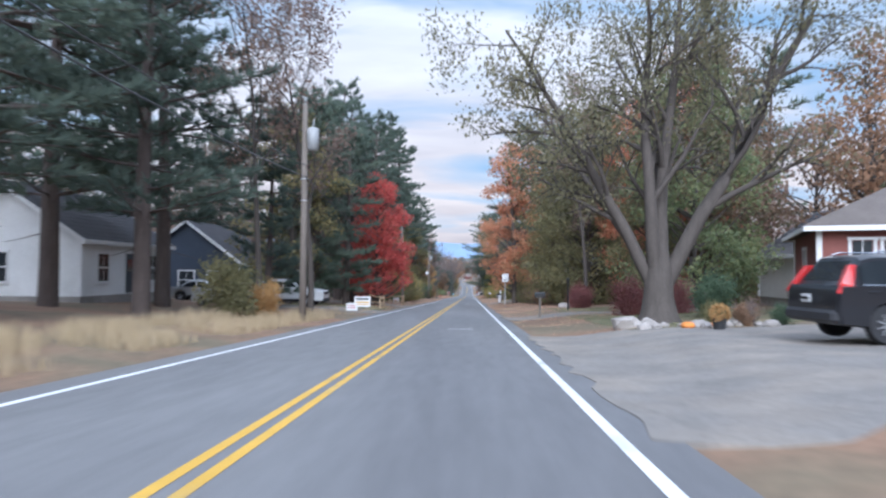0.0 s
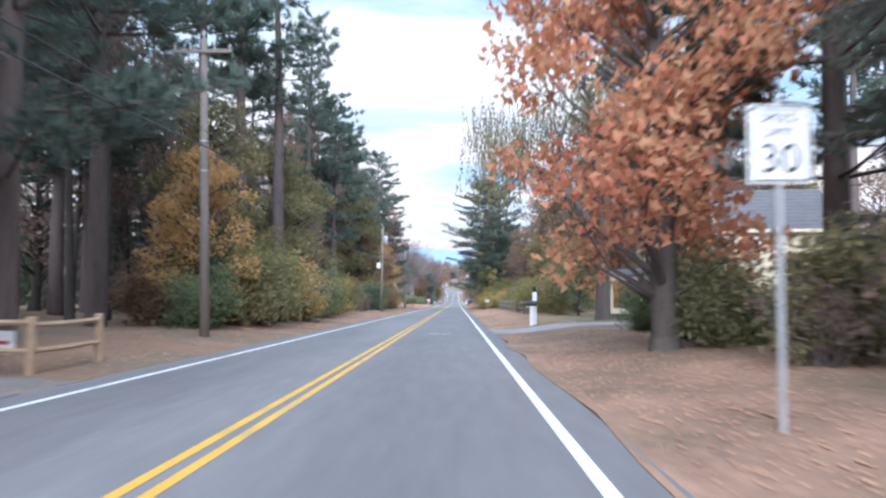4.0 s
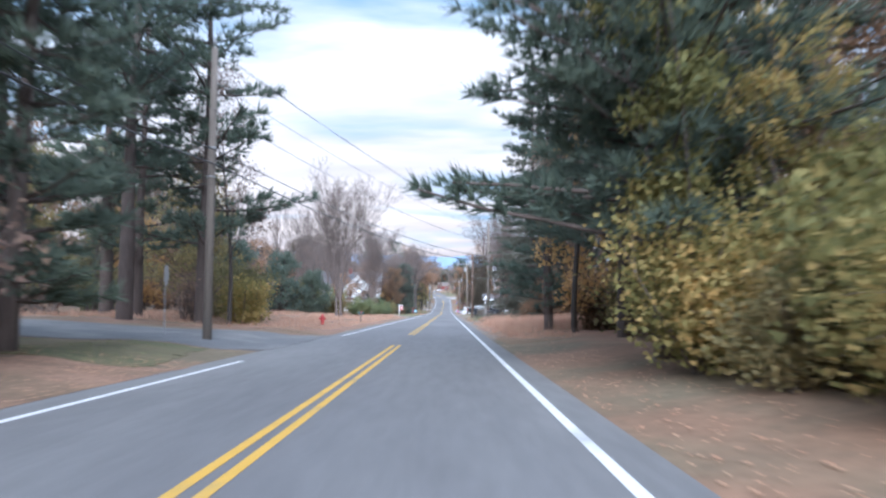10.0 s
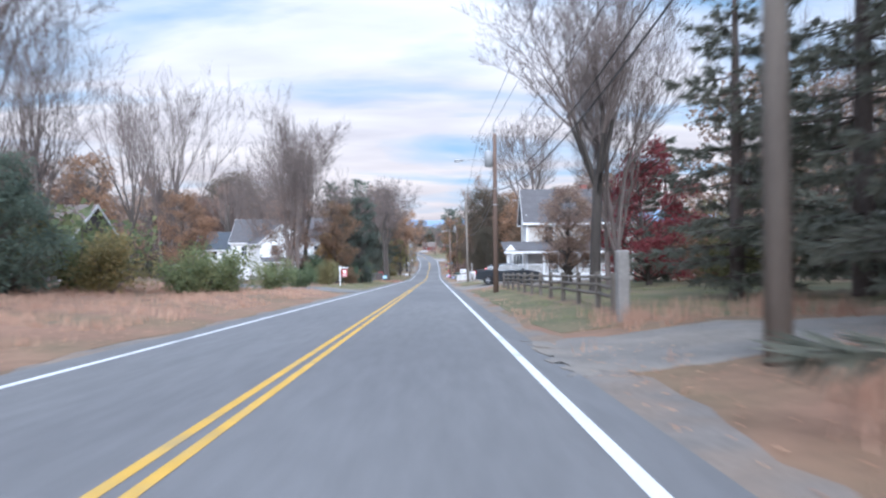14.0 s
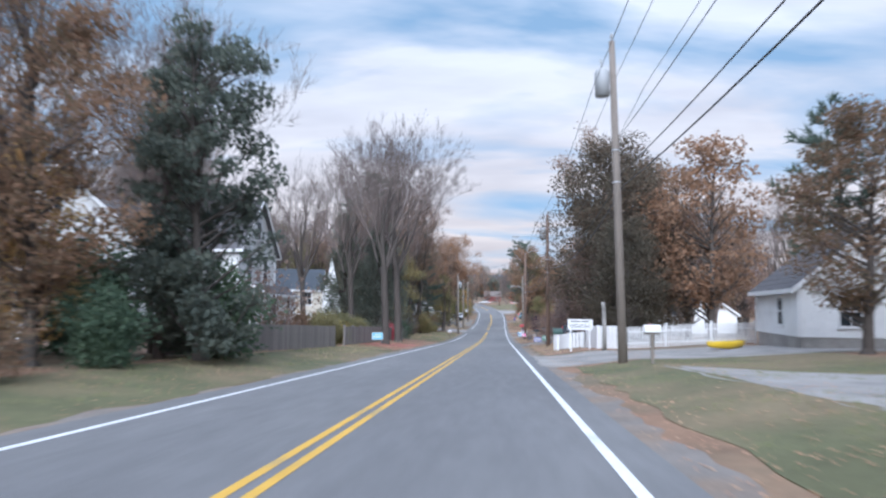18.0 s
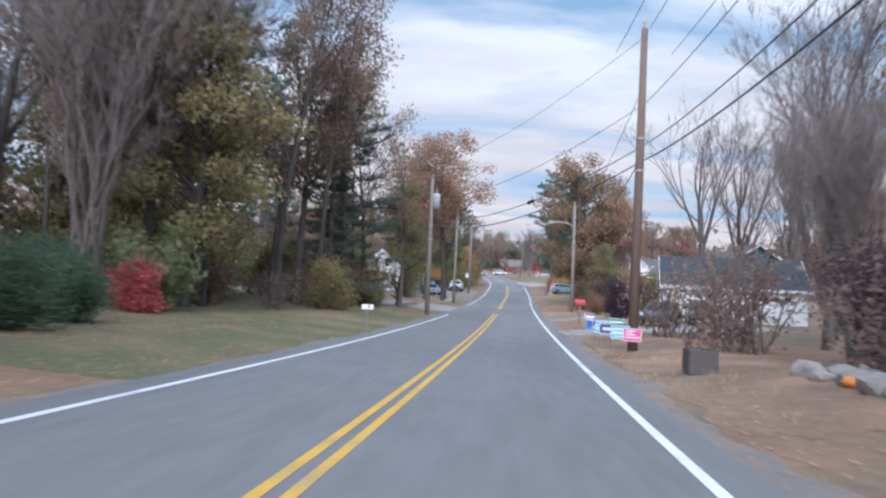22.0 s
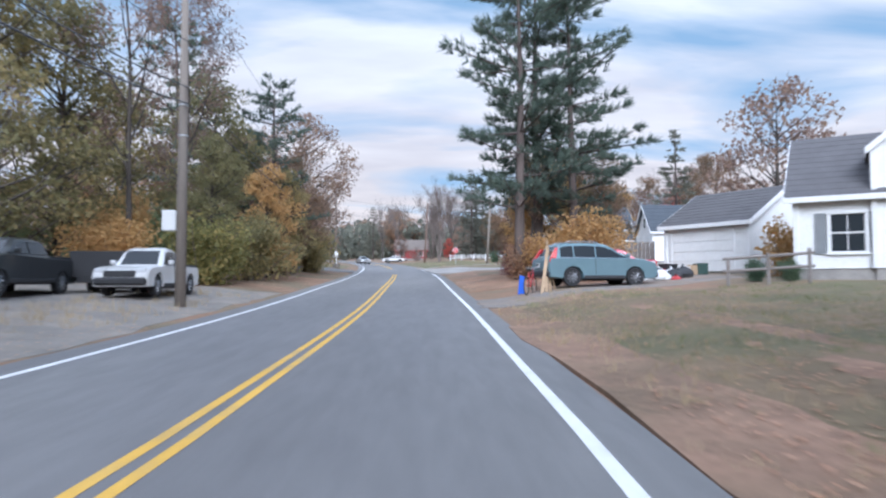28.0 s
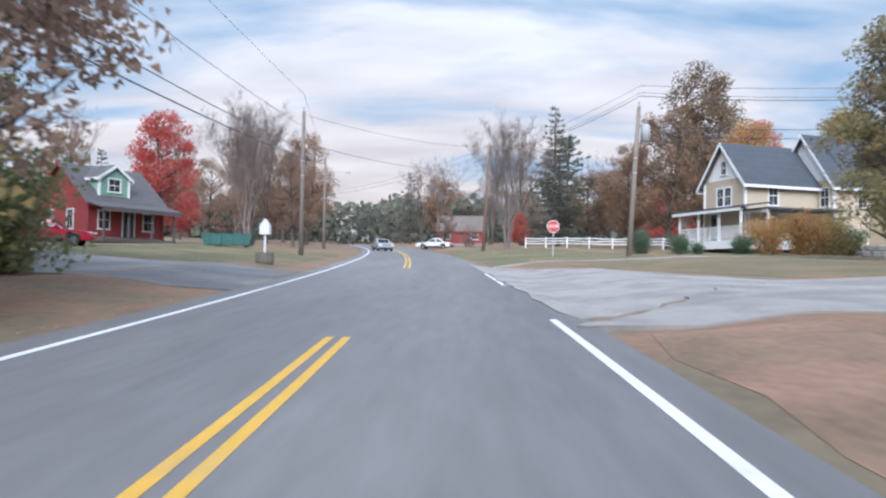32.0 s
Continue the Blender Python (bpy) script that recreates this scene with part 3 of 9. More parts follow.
def patch(name, pts, material, label, lift=0.02, n=22, edge=0.012):
    """A ground patch: a four-cornered piece of lawn, drive or verge that lies on the ground."""
    s = MB()
    a, b, c, d = [Vector(p) for p in pts]
    rng = random.Random(int(abs(a.x * 7 + a.y * 13)))
    for j in range(n + 1):
        for i in range(n + 1):
            u, v = i / n, j / n
            p = a.lerp(b, u).lerp(d.lerp(c, u), v)
            if i in (0, n) or j in (0, n):
                p = p + Vector((rng.uniform(-0.15, 0.15), rng.uniform(-0.25, 0.25)))
            dd = p.x - road_x(p.y)
            z = max(gz(p.x, p.y), road_z(p.y) if abs(dd) < 3.9 else -99)
            s.v.append((p.x, p.y, z + (min(lift, edge) if i in (0, n) or j in (0, n) else lift)))
    for j in range(n):
        for i in range(n):
            k = j * (n + 1) + i
            s.f.append((k, k + 1, k + n + 2, k + n + 1))
    ring = [i for i in range(n)] + [j * (n + 1) + n for j in range(n)] + [n * (n + 1) + i for i in range(n, 0, -1)] + [j * (n + 1) for j in range(n, 0, -1)]
    o = len(s.v)
    m = len(ring)
    s.v += [s.v[k] for k in ring] + [(s.v[k][0], s.v[k][1], s.v[k][2] - 0.25) for k in ring]
    s.f += [(o + k, o + (k + 1) % m, o + m + (k + 1) % m, o + m + k) for k in range(m)]
    return structure(name, s, material, label, True)
# ---- trees and shrubs ----
def rvec(rng):
    while True:
        v = Vector((rng.uniform(-1, 1), rng.uniform(-1, 1), rng.uniform(-1, 1)))
        if 0.05 < v.length < 1:
            return v.normalized()


class Plant:
    """Grows limbs into one mesh and leaves into another."""

    def __init__(self, seed):
        self.rng = random.Random(seed)
        self.wood, self.leaf, self.tips, self.fine = MB(), MB(), [], None

    def limb(self, p, d, length, r, up=0.0, wob=0.18, steps=5, sides=5, taper=0.35):
        rng = self.rng
        pts, rs = [Vector(p)], [r]
        d = Vector(d).normalized()
        for i in range(steps):
            d = (d + rvec(rng) * wob + Vector((0, 0, up))).normalized()
            pts.append(pts[-1] + d * (length / steps))
            rs.append(r * (1 - (1 - taper) * (i + 1) / steps))
        (self.wood if self.fine is None or r > 0.075 else self.fine).tube(pts, rs, sides, cap=False)
        return pts, rs, d

    def spread(self, pts, rs, n, lo, ang, length, level, deep, up, wob, shape=None):
        """n side limbs along a limb, and theirs in turn down to level deep."""
        rng = self.rng
        for k in range(n):
            t = lo + (1 - lo) * (k + rng.random()) / n
            i = min(int(t * (len(pts) - 1)), len(pts) - 2)
            f = t * (len(pts) - 1) - i
            p = pts[i].lerp(pts[i + 1], f)
            d0 = (pts[i + 1] - pts[i]).normalized()
            side = d0.cross(rvec(rng)).normalized()
            a = radians(ang * rng.uniform(0.7, 1.25))
            d = d0 * math.cos(a) + side * math.sin(a)
            ln = length * rng.uniform(0.7, 1.2) * (shape(t) if shape else (1.15 - 0.55 * t))
            r = max(0.006, rs[i] * 0.55)
            q, qr, dd = self.limb(p, d, ln, r, up, wob, 4 if level < deep else 3, 5 if level == 1 else 3, 0.3)
            if level < deep:
                self.spread(q, qr, max(2, int(n * 0.62)), 0.3, ang, length * 0.52, level + 1, deep, up, wob)
            else:
                self.tips.append((q, dd))

    def leaves(self, count, size, rad, droop=0.0):
        rng = self.rng
        if not self.tips:
            return
        per = max(1, count // len(self.tips))
        for q, dd in self.tips:
            for _ in range(per):
                a = rng.randrange(len(q))
                p = q[a] + rvec(rng) * (rad * rng.random() ** 0.6)
                self.blade(p, size * rng.uniform(0.6, 1.3), droop)

    def blade(self, p, s, droop=0.0, stretch=1.0):
        rng = self.rng
        u = (rvec(rng) + Vector((0, 0, -droop))).normalized()
        w = u.cross(rvec(rng)).normalized()
        n = u.cross(w)
        a, b = p - u * (s * 0.5 * stretch), p + u * (s * 0.65 * stretch)
        self.leaf.add([a + w * (s * 0.46), b + n * (s * 0.2), a - w * (s * 0.46)], [(0, 1, 2)])

    def tuft(self, p, d, s, n=9, wide=0.075, loose=0.75):
        """Needles fanning from p about the direction d."""
        rng = self.rng
        for _ in range(n):
            u = (d + rvec(rng) * loose).normalized()
            w = u.cross(rvec(rng)).normalized() * (s * wide)
            self.leaf.add([p - w, p + w, p + u * (s * rng.uniform(0.8, 1.15))], [(0, 1, 2)])

    def build(self, name, bark, leafm, label="", category="tree", crown="crown"):
        ob = new(name)
        tagged(ob, label, category)
        part("trunk", self.wood, bark, ob, smoothed=True)
        if self.fine:
            part("crown", self.fine, BARK_TWIG, ob)
        if self.leaf.v:
            part(crown, self.leaf, leafm, ob)
        return ob


def broadleaf(name, seed, h, bark, leafm, label, crown_w=1.0, trunk=0.28, leaves=5200, size=0.3, fork=0.28, ang=42, n=9, up=0.05, rad=0.75, far=False):
    """A slim deciduous tree; far: a lighter build with coarser foliage."""
    leaves, size = (int(leaves * 1.3), size * 0.72) if far else (int(leaves * 3.0), size * 0.46)
    deep, rad = (2, rad * 1.9) if far else (3, rad)
    p = Plant(seed)
    lean = Vector((p.rng.uniform(-0.04, 0.04), p.rng.uniform(-0.04, 0.04), 1))
    base = Vector((0, 0, -0.25))
    pts, rs, _ = p.limb(base, lean, h * 0.93, trunk, 0.03, 0.06, 9, 8, 0.12)
    p.wood.tube([base, base + lean * 0.45], [trunk * 1.55, trunk * 0.98], 8, cap=False)
    p.spread(pts, rs, n, fork, ang, h * 0.34 * crown_w, 1, deep, up, 0.16, lambda t: 0.55 + 0.75 * math.sin(math.pi * min(1, (t - fork) / (1 - fork) * 0.86 + 0.1)))
    p.leaves(leaves, size, rad)
    return p.build(name, bark, leafm, label)


def crown_tree(name, seed, h, w, low, leafm, label, leaves=14000, size=0.16, clumps=80, trunk=0.26, shape="round", bark=None, lean=0.03, far=False):
    """A tree in full leaf: limbs run out to uneven clumps that fill a crown; shape: how wide the crown is at each height."""
    leaves, size = (int(leaves * 0.42), size * 1.45) if far else (leaves, size)
    p = Plant(seed)
    rng = p.rng
    wide = {"round": lambda t: math.sin(math.pi * (0.12 + 0.80 * t)) ** 0.7, "column": lambda t: (0.75 + 0.3 * t) * (1 - t ** 4) ** 0.5 + 0.12, "cone": lambda t: 1.06 - 0.9 * t ** 1.15,
            "skirt": lambda t: math.sin(math.pi * (0.30 + 0.62 * t)) ** 0.8}[shape]
    pts, rs, _ = p.limb((0, 0, -0.25), (rng.uniform(-lean, lean), rng.uniform(-lean, lean), 1), h * 0.92, trunk, 0.02, 0.05, 9, 8, 0.1)
    p.wood.tube([(0, 0, -0.25), (0, 0, 0.3)], [trunk * 1.6, trunk], 8, cap=False)
    cs = []
    for k in range(clumps):
        t = (k + rng.random()) / clumps
        z = h * (low + (1 - low) * t)
        r = w * wide(t) * math.sqrt(rng.uniform(0.06, 1.0)) * (0.86 + 0.3 * noise.noise(Vector((seed * 1.7, t * 4, k * 0.37))))
        a = rng.uniform(0, 2 * math.pi)
        cs.append((Vector((r * math.cos(a), r * math.sin(a), z)), w * rng.uniform(0.17, 0.34) * (0.75 + 0.25 * wide(t))))
    tot = sum(c[1] ** 2 for c in cs)
    for c, cr in cs:
        reach = math.hypot(c.x, c.y)
        f = max(0.08, min(0.96, (c.z - 0.75 * reach) / (h * 0.92)))
        i = min(int(f * 9), 8)
        q0 = pts[i].lerp(pts[i + 1], f * 9 - i)
        mid = q0.lerp(c, 0.5) + rvec(rng) * (0.12 * reach) - Vector((0, 0, 0.06 * reach))
        p.wood.tube([q0, mid, c], [max(0.02, trunk * 0.42 * (1 - f * 0.75)), 0.03, 0.012], 4, cap=False)
        for _ in range(2 if far else 4):
            p.wood.tube([c.lerp(mid, 0.3), c + rvec(rng) * (cr * 0.95)], [0.013, 0.005], 3, cap=False)
        for _ in range(int(leaves * cr * cr / tot)):
            v = rvec(rng) * (cr * rng.random() ** 0.42)
            v.z *= 0.72
            q = c + v
            if q.z > 0.12:
                p.blade(q, size * rng.uniform(0.6, 1.35), 0.25)
    return p.build(name, bark or BARK, leafm, label)


def bare_tree(name, seed, h, bark, label, trunk=0.3, stems=4, open_=26, fork=0.24, deep=5, multi=1, far=False):
    """A tree that has dropped its leaves: forking limbs fan upwards into a haze of fine twigs."""
    p = Plant(seed)
    p.fine = MB()
    rng = p.rng
    if far:
        deep -= 1

    def grow(q, d, ln, r, level):
        pts, rs, dd = p.limb(q, d, ln, r, 0.035 + 0.012 * level, 0.10, 3 if level > 2 else 4, 6 if level < 2 else 3, 0.62)
        if level >= deep:
            for _ in range(3 if far else 4):
                e = pts[rng.randrange(1, len(pts))]
                u = (dd + rvec(rng) * 0.62).normalized()
                p.fine.tube([e, e + u * (ln * rng.uniform(0.45, 0.9))], [0.011 if far else 0.009, 0.004], 3, cap=False)
            p.tips.append((pts, dd))
            return
        for k in range(2 if level else 3):
            side = dd.cross(rvec(rng)).normalized()
            a = radians(rng.uniform(0.45, 1.0) * open_)
            grow(pts[-1], dd * math.cos(a) + side * math.sin(a), ln * rng.uniform(0.62, 0.82), rs[-1] * 0.76, level + 1)
        for k in range(1 if level < 2 else 2):
            i = rng.randrange(1, len(pts) - 1)
            side = dd.cross(rvec(rng)).normalized()
            a = radians(rng.uniform(1.1, 1.8) * open_)
            grow(pts[i], dd * math.cos(a) + side * math.sin(a), ln * rng.uniform(0.45, 0.62), rs[i] * 0.5, level + 1 + (level < 3))
    for k in range(multi):
        base = Vector((0.3 * rng.uniform(-1, 1), 0.3 * rng.uniform(-1, 1), -0.25)) if multi > 1 else Vector((0, 0, -0.25))
        way = Vector((rng.uniform(-0.2, 0.2), rng.uniform(-0.2, 0.2), 1)) if multi > 1 else Vector((rng.uniform(-0.03, 0.03), rng.uniform(-0.03, 0.03), 1))
        r0 = trunk * (0.72 if multi > 1 else 1)
        pts, rs, dd = p.limb(base, way, h * fork + 0.25, r0, 0.02, 0.03, 4, 9, 0.8)
        p.wood.tube([base, base + Vector((0, 0, 0.55))], [r0 * 1.5, r0 * 0.98], 9, cap=False)
        turn = rng.uniform(0, 6.28)
        for j in range(stems):
            a = turn + j * 2 * math.pi / stems + rng.uniform(-0.4, 0.4)
            tilt = radians(open_ * rng.uniform(0.45, 1.05)) if j else radians(5)
            grow(pts[-1] - Vector((0, 0, 0.25 * j)), Vector((math.cos(a) * math.sin(tilt), math.sin(a) * math.sin(tilt), math.cos(tilt))), h * (1 - fork) * 0.34 * rng.uniform(0.85, 1.1), r0 * (0.72 if j == 0 else 0.5), 0)
    return p.build(name, bark, L_BROWN, label, "tree", "leaves")


def pine(name, seed, h, label, width=3.6, low=0.3, droop=-0.02, gap=0.75, tuft=0.52, far=False):
    """A white pine: bare lower stem, layered boughs with gaps."""
    p = Plant(seed)
    rng = p.rng
    pts, rs, _ = p.limb((0, 0, -0.25), (rng.uniform(-0.02, 0.02), rng.uniform(-0.02, 0.02), 1), h, 0.0145 * h + 0.08, 0.02, 0.02, 10, 8, 0.1)
    z = h * low
    while z < h * 0.985:
        t = z / h
        i = min(int((z + 0.25) / (h) * 10), 9)
        c = pts[i].lerp(pts[i + 1], (z + 0.25) / h * 10 - i)
        reach = width * (0.35 + 0.65 * math.sin(math.pi * min(1.0, (1.04 - t) / (1.04 - low) * 0.72))) * rng.uniform(0.7, 1.2)
        for k in range(rng.randint(4, 6)):
            a = rng.uniform(0, 2 * math.pi)
            ln = reach * rng.uniform(0.55, 1.15)
            d = Vector((math.cos(a), math.sin(a), rng.uniform(-0.05, 0.22) + 0.55 * max(0, t - 0.8) * 3))
            q, _, dd = p.limb(c, d, ln, 0.018 + 0.012 * ln, 0.05 + droop, 0.10, 4, 3, 0.3)
            for j in range(max(3, int(ln * (5.0 if far else 8.0 * 0.52 / tuft)))):
                f = rng.uniform(0.28, 1.0)
                m = min(int(f * 4), 3)
                b = q[m].lerp(q[m + 1], f * 4 - m)
                side = dd.cross(Vector((0, 0, 1))).normalized() * rng.uniform(-0.9, 0.9) * (1.15 - f) * ln * 0.42
                p.tuft(b + side + Vector((0, 0, rng.uniform(-0.08, 0.14))), (dd + side * 0.6 + Vector((0, 0, 0.35))).normalized(), (tuft * 1.2 if far else tuft) * rng.uniform(0.7, 1.2), 5 if far else 9, 0.11 if far else 0.062)
        z += gap * 1.3 * rng.uniform(0.6, 1.4) * (0.65 if t > 0.8 else 1)
    for k in range(int(low * 18)):
        zz = rng.uniform(0.12, low) * h
        a = rng.uniform(0, 6.28)
        p.limb((0, 0, zz), (math.cos(a), math.sin(a), -0.1), rng.uniform(0.4, 1.5), 0.022, -0.03, 0.15, 3, 3, 0.3)
    return p.build(name, BARK_PINE, L_PINE, label)


def spruce(name, seed, h, label, width=2.6, low=0.06, leafm=None, dens=1.0, far=False):
    """A spruce or hemlock: dense drooping boughs to the ground."""
    p = Plant(seed)
    rng = p.rng
    p.wood.tube([(0, 0, -0.25), (0, 0, h)], [0.014 * h + 0.06, 0.02], 7, cap=False)
    z = h * low
    while z < h * 0.99:
        t = (z / h - low) / (1 - low)
        reach = width * (1 - t) ** 0.8 * rng.uniform(0.8, 1.12) + 0.12
        for k in range(int((5 if t < 0.75 else 4) * dens + rng.random())):
            a = rng.uniform(0, 2 * math.pi)
            ln = reach * rng.uniform(0.75, 1.15)
            d = Vector((math.cos(a), math.sin(a), 0.12 - 0.35 * (1 - t)))
            q, _, dd = p.limb((0, 0, z), d, ln, 0.03 * (1 - t) + 0.01, 0.035, 0.06, 3, 3, 0.3)
            for j in range(max(3, int(ln * (5.0 if far else 8.0) * dens))):
                f = rng.uniform(0.15, 1.0)
                m = min(int(f * 3), 2)
                b = q[m].lerp(q[m + 1], f * 3 - m)
                side = dd.cross(Vector((0, 0, 1))).normalized() * rng.uniform(-1, 1) * (1.1 - f) * ln * 0.45
                p.tuft(b + side, (dd + side * 0.7 + Vector((0, 0, -0.25))).normalized(), (0.46 if far else 0.32) * rng.uniform(0.75, 1.25), 4 if far else 9, 0.17 if far else 0.085)
        z += 0.42 * rng.uniform(0.7, 1.3) * (1.0 if h < 12 else 1.25)
    return p.build(name, BARK_PINE, leafm or L_SPRUCE, label)


def willow(name, seed, label, arms, veils, leafm, bark):
    """A weeping tree: tall stem, crooked arms given as ways of x, y, z, and veils of hanging strands: x, y, z, spread, strands, length."""
    p = Plant(seed)
    rng = p.rng
    p.wood.tube([(0, 0, -0.25), (0.02, 0, 0.35), (0.02, 0, 1.8), (0.0, 0, 3.4), (0.04, 0, 4.7)], [0.52, 0.4, 0.36, 0.36, 0.44], 12, cap=False)
    for way, r in arms:
        pts = [Vector(way[0])]
        for a_, b_ in zip(way, way[1:]):
            a_, b_ = Vector(a_), Vector(b_)
            for k in (1, 2, 3):
                pts.append(a_.lerp(b_, k / 3) + rvec(rng) * 0.07)
        rs = [r * (1 - 0.72 * i / (len(pts) - 1)) for i in range(len(pts))]
        p.wood.tube(pts, rs, 8, cap=False)
        p.spread(pts, rs, 7, 0.35, 50, 1.9, 1, 2, 0.0, 0.25)
    for x, y, z, w, n, ln in veils:
        for k in range(n):
            s = Vector((x + rng.gauss(0, w), y + rng.gauss(0, w), z + rng.gauss(0, 0.7)))
            l_ = ln * rng.uniform(0.5, 1.15)
            sway = rng.uniform(-0.25, 0.25)
            for j in range(15):
                f = j / 14
                p.blade(s + Vector((0.08 * math.sin(f * 3 + k) + sway * f, 0.08 * math.cos(f * 2 + k), -l_ * f)) + rvec(rng) * 0.06, 0.085 * rng.uniform(0.7, 1.3), 2.6, 1.8)
    return p.build(name, bark, leafm, label)


def shade_tree(name, seed, label, arms, bark, leafm, leaves, size):
    """An old spreading tree: a short thick stem that parts into long arms; arms: way, length, radius."""
    p = Plant(seed)
    rng = p.rng
    p.wood.tube([(0, 0, -0.3), (0.02, 0, 0.3), (0.0, 0, 0.9), (0.03, 0.0, 1.7), (0.1, 0, 2.7)], [0.95, 0.62, 0.5, 0.46, 0.2], 14, cap=False)
    for way, ln, r in arms:
        q, rs, _ = p.limb((way[0] * 0.12, way[1] * 0.12, 1.1), (way[0] * 0.8, way[1] * 0.8, way[2] * 1.15), ln + 1.2, r * 1.1, 0.0, 0.10, 9, 9, 0.16)
        p.spread(q, rs, 10, 0.22, 44, ln * 0.36, 1, 3, -0.03, 0.2)
    p.leaves(leaves, size, 0.55, 0.9)
    return p.build(name, bark, leafm, label)


def shrub(name, seed, h, w, leafm, label, leaves=1900, size=0.16, stems=9, bark=None, far=False):
    """A bush of many stems with leaves in uneven clumps."""
    leaves, size = (int(leaves * 0.9), size * 0.95) if far else (int(leaves * 2.8), size * 0.62)
    p = Plant(seed)
    rng = p.rng
    clumps = []
    for k in range(stems):
        a, s = rng.uniform(0, 6.28), rng.uniform(0.15, 0.95)
        q, r, dd = p.limb((rng.uniform(-0.2, 0.2) * w, rng.uniform(-0.2, 0.2) * w, -0.1), (math.cos(a) * s * w / h, math.sin(a) * s * w / h, 1), h * rng.uniform(0.7, 1.0), 0.03, 0.02, 0.16, 5, 4, 0.25)
        clumps += q[1:]
        for j in range(3):
            i = rng.randint(1, 4)
            e, _, _ = p.limb(q[i], rvec(rng) + Vector((0, 0, 0.5)), w * 0.4, 0.012, 0.0, 0.2, 3, 3, 0.3)
            clumps += e[1:]
    clumps = [c for c in clumps if c.z > h * 0.06]
    for k in range(leaves):
        c = rng.choice(clumps)
        q = c + rvec(rng) * (w * 0.30 * rng.random() ** 0.5)
        if q.z > 0.03:
            p.blade(q, size * rng.uniform(0.6, 1.35))
    return p.build(name, bark or BARK_TWIG, leafm, label, "bush", "foliage")


def blades(mb, rng, x, y, h, n, spreadr, width=0.02, lean=0.35):
    """A tuft of grass blades."""
    z = gz(x, y)
    for _ in range(n):
        a, r = rng.uniform(0, 6.28), spreadr * rng.random()
        px_, py_ = x + r * math.cos(a), y + r * math.sin(a)
        b = rng.uniform(0, 6.28)
        hh = h * rng.uniform(0.5, 1.15)
        dx, dy = math.cos(b) * lean * hh * rng.random(), math.sin(b) * lean * hh * rng.random()
        c = rng.uniform(0, 6.28)
        wx, wy = math.sin(c) * width, math.cos(c) * width
        mb.add([(px_ - wx, py_ - wy, z - 0.03), (px_ + wx, py_ + wy, z - 0.03), (px_ + dx, py_ + dy, z + hh)], [(0, 1, 2)])


